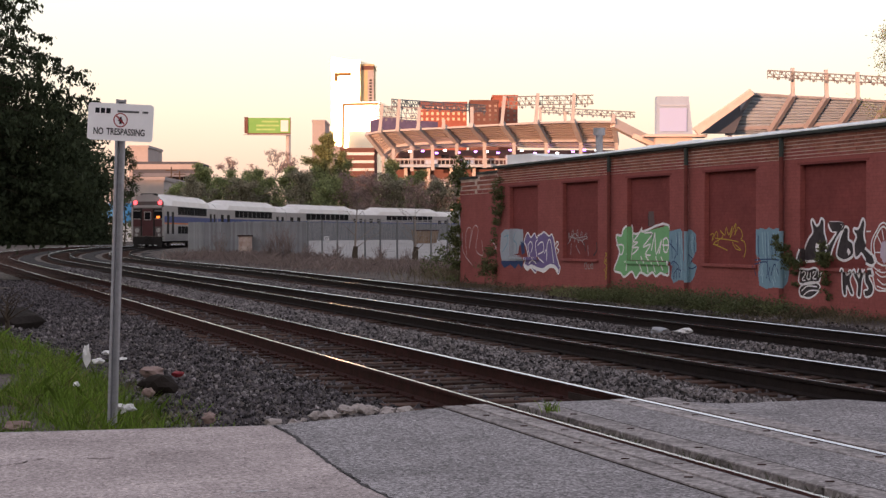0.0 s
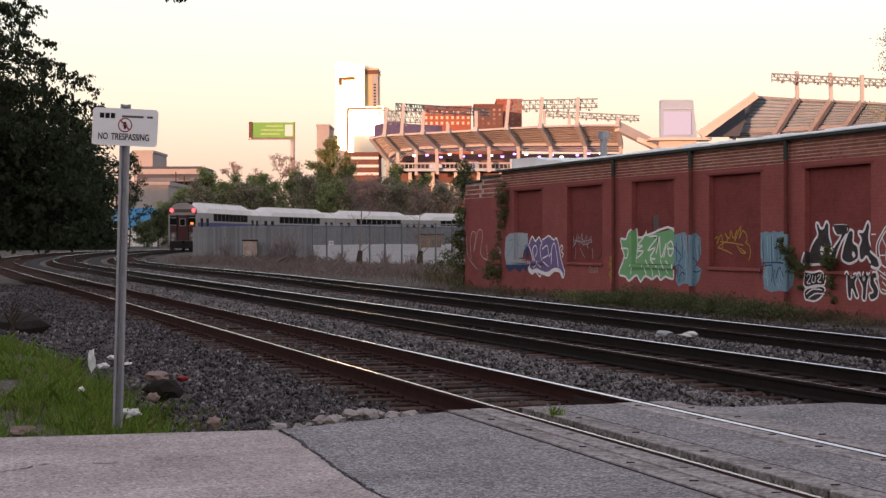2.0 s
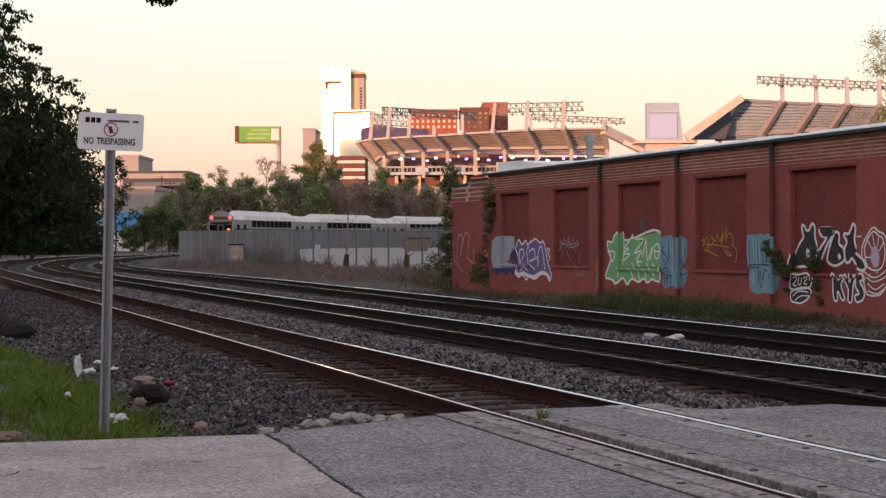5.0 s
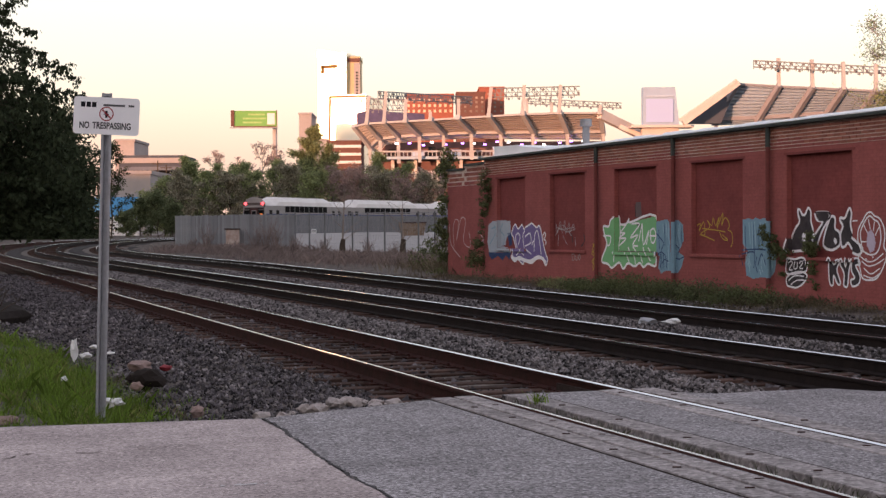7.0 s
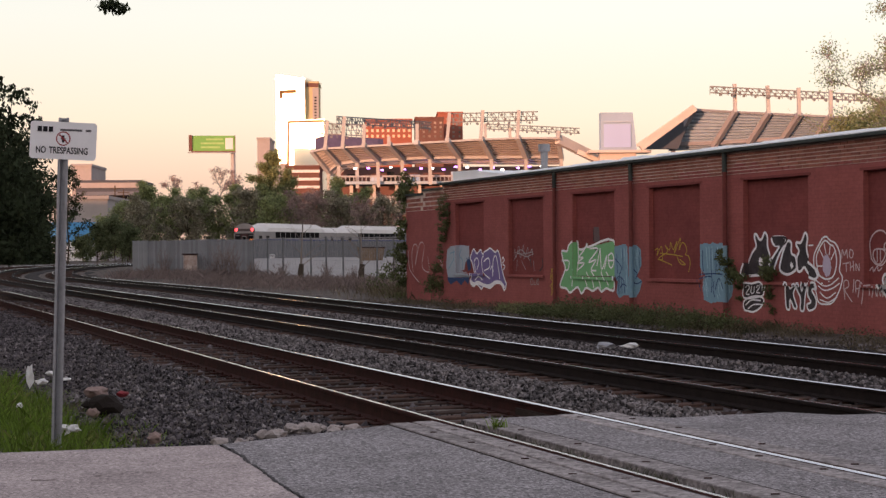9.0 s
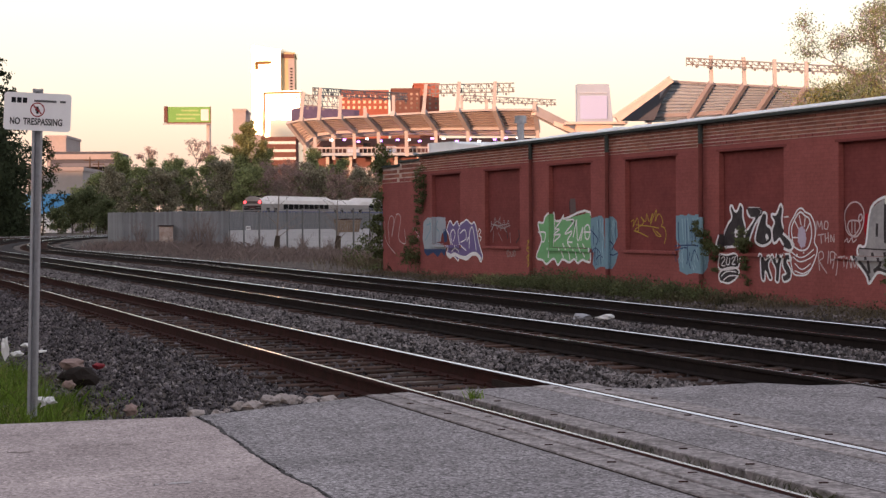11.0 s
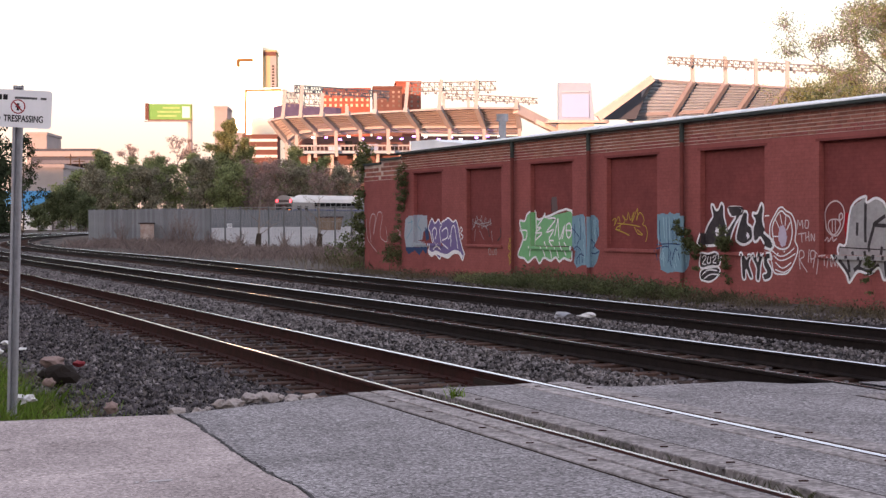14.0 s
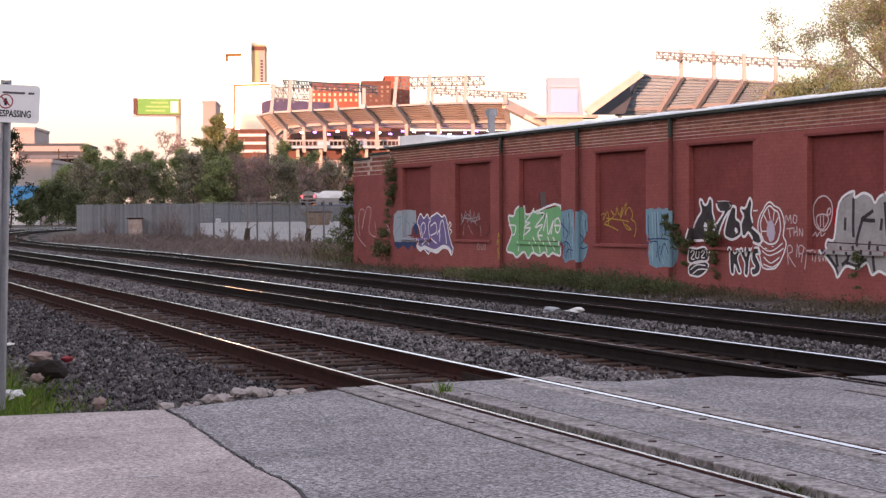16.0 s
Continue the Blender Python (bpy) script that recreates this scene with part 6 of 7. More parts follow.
# ---- graffiti: paint lying on wall and recesses ----
def wall_y(x, z, lift):
    for a, b in PANELS:
        if a < x < b and SILL + 0.02 < z < HEAD:
            return RECESS - lift
        if a - 0.05 <= x <= b + 0.05 and SILL - 0.055 <= z <= SILL + 0.02:
            return -0.05 - lift
    return -lift


def inside_poly(x, z, poly):
    c, j = False, len(poly) - 1
    for i in range(len(poly)):
        (xi, zi), (xj, zj) = poly[i], poly[j]
        if (zi > z) != (zj > z) and x < (xj - xi) * (z - zi) / (zj - zi) + xi:
            c = not c
        j = i
    return c


def rounded(pts, closed, n=4):
    """A smooth line through the given points."""
    out = []
    m = len(pts)
    for i in range(m if closed else m - 1):
        if closed:
            p = [pts[(i + k - 1) % m] for k in range(4)]
        else:
            p = [pts[min(max(i + k - 1, 0), m - 1)] for k in range(4)]
        for k in range(n):
            t = k / n
            out.append(tuple(0.5 * (2 * p[1][d] + (p[2][d] - p[0][d]) * t + (2 * p[0][d] - 5 * p[1][d] + 4 * p[2][d] - p[3][d]) * t * t + (3 * p[1][d] - p[0][d] - 3 * p[2][d] + p[3][d]) * t ** 3) for d in (0, 1)))
    if not closed:
        out.append(pts[-1])
    return out


def paint_parts(name, planes, material, label):
    """One part for each face of the wall that the paint lies on."""
    for quads in planes.values():
        index, corners = {}, []
        for q in quads:
            corners.append([index.setdefault((round(x, 4), round(y, 4), round(z, 4)), len(index)) for x, y, z in q])
        places = list(index)
        root = list(range(len(places)))

        def find(i):
            while root[i] != i:
                root[i] = root[root[i]]
                i = root[i]
            return i

        for f in corners:
            for i in f[1:]:
                root[find(i)] = find(f[0])
        patches = collections.defaultdict(list)
        for f in corners:
            if len(set(f)) == 4:
                patches[find(f[0])].append(f)
        for faces in patches.values():
            used = sorted({i for f in faces for i in f})
            to = {i: k for k, i in enumerate(used)}
            tagged(raw(name, [places[i] for i in used], [tuple(to[i] for i in f) for f in faces], material, warehouse), label)


def paint_fill(name, polys, material, lift=0.004, cell=0.02, label=""):
    for poly in polys:
        planes = collections.defaultdict(list)
        x0, x1 = min(p[0] for p in poly), max(p[0] for p in poly)
        z0, z1 = min(p[1] for p in poly), max(p[1] for p in poly)
        nx, nz, h = int((x1 - x0) / cell) + 1, int((z1 - z0) / cell) + 1, cell / 2
        for i in range(nx):
            for j in range(nz):
                x, z = x0 + (i + 0.5) * cell, z0 + (j + 0.5) * cell
                if inside_poly(x, z, poly):
                    y = wall_y(x, z, lift)
                    planes[round(y, 3)].append(((x - h, y, z - h), (x + h, y, z - h), (x + h, y, z + h), (x - h, y, z + h)))
        for a, _ in PANELS:
            for j in range(nz):
                z = z0 + (j + 0.5) * cell
                if SILL + 0.02 < z < HEAD and inside_poly(a, z, poly):
                    x = a + lift
                    planes["reveal", a].append(((x, 0, z - h), (x, RECESS, z - h), (x, RECESS, z + h), (x, 0, z + h)))
        paint_parts(name, planes, material, label)


def paint_lines(name, lines, w, material, lift=0.008, closed=False, label=""):
    """Strokes with joined bends, following the wall, its sills and recesses."""
    for pts in lines:
        planes = collections.defaultdict(list)
        pts = rounded(pts, closed)
        line = [pts[0]]
        for p in pts[1:] + (pts[:1] if closed else []):
            q = line[-1]
            l = math.hypot(p[0] - q[0], p[1] - q[1])
            if l < 1e-4:
                continue
            n = max(1, int(l / 0.05))
            line += [(q[0] + (p[0] - q[0]) * k / n, q[1] + (p[1] - q[1]) * k / n) for k in range(1, n + 1)]
        sides = []
        for i, (x, z) in enumerate(line):
            if closed and i in (0, len(line) - 1):
                pa, pb = line[-2], line[1]
            else:
                pa, pb = line[max(i - 1, 0)], line[min(i + 1, len(line) - 1)]
            l = math.hypot(pb[0] - pa[0], pb[1] - pa[1]) or 1.0
            nx, nz = -(pb[1] - pa[1]) / l * w / 2, (pb[0] - pa[0]) / l * w / 2
            sides.append(((x + nx, z + nz), (x - nx, z - nz)))
        run, last = 0, None
        for (a0, a1), (b0, b1) in zip(sides, sides[1:]):
            y = wall_y((a0[0] + b1[0]) / 2, (a0[1] + b1[1]) / 2, lift)
            if last is not None and abs(y - last) > 1e-6:
                run += 1
            last = y
            planes[run].append(((a0[0], y, a0[1]), (a1[0], y, a1[1]), (b1[0], y, b1[1]), (b0[0], y, b0[1])))
        paint_parts(name, planes, material, label)


def spray(name, c, k=0.85):
    return mk(name, c, tuple(v * k for v in c), 5.0, 0.75, 0.15, fine=18)


P_WHITE, P_GREEN, P_PURPLE = spray("white_spray", (0.92, 0.90, 0.93)), spray("green_spray", (0.23, 0.52, 0.25)), spray("violet_spray", (0.215, 0.165, 0.36))
P_BLUE, P_PALE, P_BLACK = spray("blue_spray", (0.23, 0.375, 0.48)), spray("pale_blue_paint", (0.42, 0.47, 0.54)), spray("black_spray", (0.085, 0.073, 0.080), 0.5)
P_YELLOW, P_GREY, P_NAVY, P_FAINT = spray("yellow_spray", (0.52, 0.36, 0.07)), spray("silver_spray", (0.46, 0.44, 0.455), 0.65), spray("navy_spray", (0.05, 0.08, 0.18)), spray("faded_pink_spray", (0.66, 0.53, 0.55))
P_DULL, P_SKY, P_LILAC = spray("dull_grey_paint", (0.16, 0.12, 0.12)), spray("sky_blue_spray", (0.42, 0.60, 0.70)), spray("lilac_spray", (0.62, 0.52, 0.66))


def make_graffiti():
    g1 = [(8.23, 0.72), (8.54, 1.14), (8.43, 1.37), (8.35, 1.62), (8.65, 1.62), (8.76, 1.78), (9.03, 1.87), (9.09, 1.68), (9.41, 1.68), (9.58, 1.81), (9.64, 1.72), (11.00, 1.87), (11.23, 0.76), (11.05, 0.65), (10.81, 0.69), (10.56, 0.60), (10.37, 0.70), (10.09, 0.61), (9.73, 0.68), (9.47, 0.53), (9.24, 0.69), (8.83, 0.54), (8.60, 0.64)]
    paint_fill("graffiti", [g1], P_GREEN, label="green sprayed lettering piece")
    paint_lines("graffiti_outline", [g1], 0.06, P_WHITE, closed=True, label="white spray outline")
    paint_lines("graffiti_lettering", [[(8.35, 1.37), (8.76, 1.36), (8.70, 1.14), (8.54, 1.13)], [(9.06, 1.67), (9.08, 1.37), (9.00, 1.14), (8.92, 0.70)], [(9.41, 1.66), (9.11, 1.46), (9.35, 1.45), (9.01, 1.31), (9.40, 1.31), (9.06, 1.14), (8.95, 1.14)], [(9.71, 1.68), (10.15, 1.67), (9.64, 1.33), (10.05, 1.40), (9.77, 1.15), (10.05, 1.12)],
                [(10.28, 1.69), (10.18, 1.45), (10.09, 1.24)], [(10.28, 1.69), (10.35, 1.15), (10.63, 1.51), (10.50, 1.16)], [(10.71, 1.51), (10.90, 1.56), (11.00, 1.39), (10.89, 1.21), (10.75, 1.25), (10.71, 1.51)], [(10.67, 1.38), (10.99, 1.38)], [(9.51, 1.09), (9.79, 0.72)], [(9.77, 1.11), (10.07, 0.86), (10.14, 0.67)], [(10.32, 1.10), (10.52, 0.69)], [(10.59, 1.09), (10.93, 0.76)]], 0.045, P_WHITE, 0.008, label="white letter strokes")
    # black line along the sill edge, painting its shadow across the piece
    paint_lines("spray_and_shade_line", [[(8.95, 0.97), (10.99, 0.98)]], 0.02, P_BLACK, 0.010)
    paint_fill("graffiti", [[(9.93, 2.22), (10.21, 2.23), (10.26, 1.85), (9.95, 1.85)]], P_DULL, label="dull grey painted patch")
    paint_lines("graffiti_tag", [[(9.98, 1.83), (10.00, 1.66), (10.15, 1.66), (10.18, 1.52)], [(9.90, 2.17), (9.93, 1.86)]], 0.035, P_BLACK, 0.007)
    # pale patch and violet piece
    paint_fill("graffiti", [[(0.33, 1.68), (0.63, 1.79), (1.19, 1.82), (1.80, 1.80), (1.83, 1.43), (1.50, 1.29), (1.42, 1.07), (1.09, 1.03), (2.10, 0.95), (2.10, 0.85), (0.39, 0.82), (0.24, 1.14)]], P_PALE, label="pale blue painted patch")
    paint_fill("graffiti", [[(0.35, 0.82), (2.10, 0.85), (2.01, 0.62), (1.74, 0.76), (1.46, 0.59), (1.09, 0.73), (0.62, 0.60), (0.35, 0.73)], [(1.57, 1.43), (1.90, 1.46), (1.93, 1.08), (1.71, 1.03)]], P_NAVY, label="ragged navy paint edge")
    paint_lines("graffiti_tag", [[(0.82, 1.68), (0.89, 1.43), (0.63, 1.21), (0.43, 1.09)], [(1.20, 1.70), (1.05, 1.50), (1.31, 1.34), (1.26, 1.07)], [(0.59, 1.57), (0.94, 1.62)]], 0.035, P_BLUE, 0.008, label="blue strokes on the pale patch")
    g2 = [(2.25, 0.87), (2.04, 1.29), (1.90, 1.43), (2.16, 1.70), (2.40, 1.56), (2.69, 1.68), (2.89, 1.54), (3.48, 1.67), (3.68, 1.72), (4.02, 1.60), (4.22, 1.65), (4.38, 1.44), (4.51, 1.10), (4.70, 0.80), (4.79, 0.69), (4.66, 0.51), (4.42, 0.68), (4.04, 0.69), (3.63, 0.55), (3.16, 0.62), (3.02, 0.51), (2.67, 0.65), (2.42, 0.58), (2.14, 0.71)]
    paint_fill("graffiti", [g2], P_PURPLE, label="violet sprayed lettering piece")
    paint_lines("graffiti_outline", [g2], 0.05, P_WHITE, closed=True, label="white spray outline")
    paint_lines("graffiti_lettering", [[(2.39, 0.87), (2.19, 1.29), (2.40, 1.43), (2.54, 1.29), (2.40, 1.08)], [(2.90, 0.88), (2.75, 1.35), (2.96, 1.47), (2.99, 1.09), (2.99, 0.95)], [(3.10, 1.29), (3.54, 1.43), (3.61, 1.16), (3.15, 1.02), (3.64, 0.82)], [(3.84, 0.89), (3.88, 1.35), (4.08, 1.50), (4.24, 1.17), (4.34, 0.83)], [(3.68, 1.09), (3.81, 1.20), (3.88, 1.03)], [(4.48, 1.36), (4.58, 1.45), (4.67, 1.37), (4.54, 1.27), (4.70, 1.20), (4.60, 1.10)], [(2.53, 0.77), (2.81, 0.88), (3.09, 0.78)]], 0.042, P_WHITE, label="white letter strokes")
    paint_lines("graffiti_outline", [[(2.17, 0.73), (2.46, 0.65), (2.74, 0.70), (3.16, 0.63), (3.58, 0.61), (4.04, 0.73), (4.42, 0.71), (4.66, 0.58)]], 0.11, P_WHITE, 0.006, label="thick white lower edge")
    paint_lines("graffiti_scribble", [[(-3.33, 0.95), (-3.43, 1.56), (-3.22, 1.86), (-2.90, 1.78), (-3.11, 1.18), (-2.69, 1.89), (-2.27, 1.82), (-2.48, 1.15), (-1.86, 0.97), (-1.96, 1.45)], [(-3.76, 1.71), (-3.65, 1.06), (-2.79, 0.62)], [(-1.16, 1.49), (-0.67, 1.20), (-0.96, 1.02), (-0.38, 1.56)]], 0.028, P_FAINT, 0.256 - 0.5, label="faded pink scribble")
    # grey scribbles
    paint_lines("graffiti_scribble", [[(5.12, 1.50), (5.13, 1.70), (5.21, 1.44), (5.40, 1.77), (5.52, 1.44), (5.71, 1.79), (5.75, 1.41), (5.99, 1.73), (6.02, 1.44), (6.26, 1.69), (6.32, 1.50)], [(5.16, 1.60), (5.52, 1.54), (6.29, 1.60)], [(5.05, 1.36), (5.53, 1.67), (6.14, 1.36)], [(5.29, 1.40), (5.24, 1.07)], [(5.58, 1.36), (5.71, 1.23), (5.86, 1.11)], [(6.36, 1.36), (6.40, 1.07)], [(5.19, 1.44), (5.37, 1.58), (5.86, 1.47), (6.36, 1.56)]], 0.02, P_GREY, label="tangled grey sprayed scribble")
    paint_lines("graffiti_tag", [[(6.91, 1.43), (6.94, 1.22), (6.73, 1.07)], [(6.14, 1.44), (6.22, 1.18)]], 0.04, P_BLACK, 0.006, label="dark sprayed hook")
    paint_lines("graffiti_scribble", [[(6.41, 0.85), (6.53, 0.86), (6.56, 0.72), (6.44, 0.71), (6.41, 0.85)], [(6.64, 0.83), (6.67, 0.71), (6.77, 0.73), (6.79, 0.85)], [(6.85, 0.84), (6.92, 0.86), (6.93, 0.73), (6.84, 0.73), (6.85, 0.84)]], 0.022, P_GREY, label="small grey tag")
    paint_lines("graffiti_scribble", [[(7.70, 1.16), (7.82, 1.02), (7.64, 0.91), (7.81, 0.81), (7.66, 0.69), (7.81, 0.58), (7.70, 0.44)], [(7.82, 1.19), (7.67, 0.97), (7.81, 0.88), (7.70, 0.51)]], 0.03, P_YELLOW, label="yellow scribble beside the green piece")
    # washed blue tags
    paint_fill("graffiti", [[(11.09, 1.71), (11.55, 1.76), (11.79, 1.79), (11.90, 1.71), (11.95, 1.00), (11.99, 0.54), (11.71, 0.54), (11.47, 0.46), (11.33, 0.59), (11.40, 0.88), (11.06, 0.99), (11.11, 1.39)], [(11.98, 1.74), (12.35, 1.76), (12.55, 1.65), (12.59, 1.29), (12.41, 1.07), (12.32, 1.01), (12.61, 0.90), (12.49, 0.65), (12.31, 0.50), (11.98, 0.52)], [(15.13, 1.75), (15.47, 1.78), (15.64, 1.75), (15.74, 1.80), (15.91, 1.75), (16.08, 1.79), (16.22, 1.76), (16.24, 1.12), (16.52, 1.08), (16.54, 0.82), (16.48, 0.64), (16.31, 0.49), (16.02, 0.51), (15.64, 0.46), (15.36, 0.53), (15.30, 0.79), (15.42, 1.08), (15.13, 1.27)]], P_BLUE, label="washed blue sprayed tag")
    paint_lines("graffiti_lettering", [[(11.23, 1.45), (11.60, 1.22), (11.50, 1.05)], [(11.31, 0.91), (11.48, 0.99), (11.71, 0.88), (11.76, 0.60)], [(12.11, 0.88), (12.36, 0.83), (12.59, 0.89)], [(12.20, 1.17), (12.38, 1.07), (12.31, 0.95)], [(11.52, 0.71), (11.66, 0.81), (11.85, 0.76)], [(15.13, 1.08), (15.74, 1.11), (16.22, 1.09)], [(15.17, 0.99), (15.64, 1.05), (15.70, 0.90), (15.66, 0.69)], [(15.83, 0.75), (15.98, 1.01), (16.17, 0.71), (16.21, 0.55)], [(15.98, 1.43), (16.03, 1.22)]], 0.028, P_NAVY, label="dark blue tag lines")
    paint_lines("graffiti_lettering", [[(11.58, 1.68), (11.62, 1.45)], [(11.74, 1.71), (11.78, 1.34)], [(12.32, 1.65), (12.36, 1.29)], [(12.46, 1.59), (12.48, 1.34)], [(11.83, 1.17), (11.87, 0.72)], [(15.47, 1.69), (15.52, 1.22)], [(15.70, 1.71), (15.74, 1.19)], [(15.91, 1.69), (15.95, 1.48)], [(16.12, 1.71), (16.14, 1.20)], [(15.46, 0.90), (15.50, 0.59)], [(16.36, 0.99), (16.40, 0.71)], [(15.89, 0.67), (15.95, 0.55)]], 0.022, P_SKY, 0.006, label="lighter blue tag lines")
    tag_rnd = random.Random(61)
    for x0, x1 in ((11.12, 11.92), (12.13, 12.52), (15.2, 16.2)):
        x = x0
        while x < x1:
            zt, zb = tag_rnd.uniform(1.45, 1.72), tag_rnd.uniform(0.98, 1.2)
            if tag_rnd.random() < 0.5:
                zt, zb = zb - 0.05, tag_rnd.uniform(0.55, 0.75)
            w = tag_rnd.uniform(-0.05, 0.05)
            paint_lines("graffiti_lettering", [[(x, zt), (x + w, (zt + zb) / 2), (x + 0.03, zb)]], tag_rnd.uniform(0.014, 0.028), P_SKY if tag_rnd.random() < 0.6 else P_NAVY, 0.007 + 0.001 * tag_rnd.randint(0, 3), label="blue tag line")
            x += tag_rnd.uniform(0.05, 0.12)
    # yellow scribble
    paint_lines("graffiti_scribble", [[(13.02, 1.63), (13.17, 1.67), (13.11, 1.50), (13.32, 1.72), (13.37, 1.42), (13.20, 1.45), (13.59, 1.59), (13.48, 1.75), (13.68, 1.63), (13.75, 1.81), (13.86, 1.63), (14.02, 1.83), (13.91, 1.56), (14.18, 1.91), (14.12, 1.63), (14.25, 1.80), (14.39, 1.75), (14.46, 1.61), (14.39, 1.53), (14.54, 1.48), (14.60, 1.31), (14.52, 1.13)], [(13.15, 1.42), (13.48, 1.36), (13.80, 1.28)], [(13.26, 1.56), (13.91, 1.52), (14.28, 1.48)], [(14.02, 1.48), (14.18, 1.32), (14.39, 1.30), (14.14, 1.42)], [(15.09, 1.81), (15.11, 1.71)]], 0.024, P_YELLOW, label="yellow sprayed scribble")
    # black letters
    b1 = [[(16.84, 1.10), (16.93, 1.34), (17.09, 1.56), (17.24, 1.70), (17.19, 1.86), (17.19, 1.95), (17.27, 1.94), (17.36, 1.84), (17.46, 1.86), (17.55, 1.98), (17.65, 1.91), (17.66, 1.70), (17.73, 1.52), (17.71, 1.30), (17.60, 1.14), (17.25, 1.09)],
          [(17.83, 1.88), (18.29, 1.87), (18.27, 1.73), (18.10, 1.56), (17.97, 1.38), (17.86, 1.21), (17.65, 1.18), (17.75, 1.38), (18.01, 1.62), (18.06, 1.70), (17.88, 1.73)],
          [(18.14, 1.43), (18.27, 1.68), (18.37, 1.80), (18.50, 1.76), (18.50, 1.56), (18.64, 1.48), (18.68, 1.29), (18.60, 1.19), (18.35, 1.12), (18.10, 1.21)],
          [(18.72, 1.20), (18.68, 1.44), (18.76, 1.60), (18.68, 1.70), (18.68, 1.77), (18.83, 1.77), (18.97, 1.96), (19.05, 1.86), (19.02, 1.63), (19.13, 1.44), (19.53, 1.21), (19.55, 1.11), (19.41, 1.04), (19.08, 1.15), (18.94, 1.27), (18.83, 1.20)]]
    paint_fill("graffiti", b1, P_BLACK, label="black sprayed letters")
    paint_lines("graffiti_outline", b1, 0.055, P_WHITE, closed=True, label="white spray outline")
    paint_fill("graffiti", [[(17.33, 1.39), (17.37, 1.47), (17.46, 1.47), (17.52, 1.38), (17.47, 1.29), (17.37, 1.29)], [(18.45, 1.31), (18.48, 1.37), (18.55, 1.35), (18.57, 1.27), (18.50, 1.23)]], P_WHITE, 0.009, 0.02)
    # sprayed black stroke round the second letter
    paint_lines("spray_and_shade_line", [[(17.81, 1.88), (18.30, 1.87), (18.28, 1.75), (17.93, 1.73)]], 0.045, P_BLACK, 0.011)
    b2 = [[(16.94, 0.85), (17.05, 0.93), (17.32, 0.92), (17.58, 0.96), (17.71, 0.89), (17.69, 0.74), (17.58, 0.66), (16.96, 0.61)], [(16.96, 0.37), (16.94, 0.52), (17.14, 0.62), (17.49, 0.66), (17.69, 0.59), (17.58, 0.44), (17.32, 0.33), (17.09, 0.34)],
          [(18.45, 0.90), (18.54, 0.96), (18.62, 0.84), (18.77, 0.93), (18.85, 0.91), (18.73, 0.74), (18.85, 0.48), (18.75, 0.45), (18.62, 0.62), (18.60, 0.43), (18.48, 0.47)], [(18.84, 0.85), (18.94, 0.96), (19.02, 0.80), (19.08, 0.98), (19.20, 0.94), (19.13, 0.72), (19.08, 0.42), (18.96, 0.44), (18.97, 0.66)], [(19.25, 0.94), (19.43, 0.97), (19.49, 0.85), (19.35, 0.83), (19.49, 0.64), (19.45, 0.48), (19.25, 0.42), (19.19, 0.54), (19.32, 0.59), (19.21, 0.73)]]
    paint_fill("graffiti", b2, P_BLACK, label="black bubble letters")
    paint_lines("graffiti_outline", b2, 0.042, P_WHITE, closed=True, label="white spray outline")
    paint_lines("graffiti_lettering", [[(17.01, 0.83), (17.10, 0.88), (17.16, 0.83), (17.03, 0.70), (17.16, 0.69)], [(17.25, 0.87), (17.21, 0.73), (17.32, 0.73), (17.34, 0.86)], [(17.41, 0.83), (17.48, 0.89), (17.53, 0.84), (17.42, 0.74), (17.55, 0.73)], [(17.63, 0.91), (17.63, 0.77)], [(17.01, 0.46), (17.23, 0.57), (17.58, 0.57)], [(17.09, 0.38), (17.32, 0.48), (17.63, 0.49)], [(19.10, 1.70), (19.41, 1.71)], [(19.09, 1.58), (19.23, 1.60)]], 0.028, P_WHITE, label="white letter strokes")
    # flower
    paint_lines("graffiti_flower", [[(19.84, 1.87), (19.95, 1.80), (20.12, 1.74), (20.24, 1.58), (20.27, 1.40), (20.24, 1.21), (20.33, 1.08), (20.24, 0.85), (20.03, 0.61), (19.80, 0.56), (19.57, 0.59), (19.49, 0.78), (19.43, 0.97), (19.53, 1.11), (19.43, 1.30), (19.44, 1.53), (19.61, 1.74), (19.72, 1.85)], [(19.80, 1.80), (19.95, 1.72), (20.07, 1.67), (20.14, 1.49), (20.14, 1.30), (20.03, 1.10), (19.80, 1.05), (19.57, 1.14), (19.53, 1.30), (19.51, 1.49), (19.65, 1.70)]], 0.035, P_WHITE, closed=True, label="white sprayed flower outline")
    paint_fill("graffiti", [[(19.71, 1.35), (19.74, 1.49), (19.86, 1.53), (19.95, 1.44), (19.99, 1.28), (19.94, 1.13), (19.82, 1.09), (19.72, 1.21)]], P_LILAC, 0.009, label="pale lilac flower centre")
    paint_lines("graffiti_petals", [[(19.76, 1.74), (19.82, 1.54)], [(19.95, 1.69), (19.92, 1.51)], [(19.61, 1.63), (19.74, 1.46)], [(20.09, 1.58), (19.97, 1.42)], [(19.55, 1.30), (19.71, 1.30)], [(19.49, 1.02), (19.72, 0.92), (19.95, 0.94), (20.22, 1.08)], [(19.55, 0.92), (19.76, 0.83), (20.03, 0.88), (20.25, 0.98)], [(19.61, 0.79), (19.84, 0.68), (20.12, 0.80)], [(19.66, 0.97), (19.71, 0.96)], [(19.88, 1.00), (19.92, 1.01)], [(19.60, 0.65), (19.88, 0.60), (20.12, 0.70)]], 0.026, P_WHITE, label="white petal strokes")
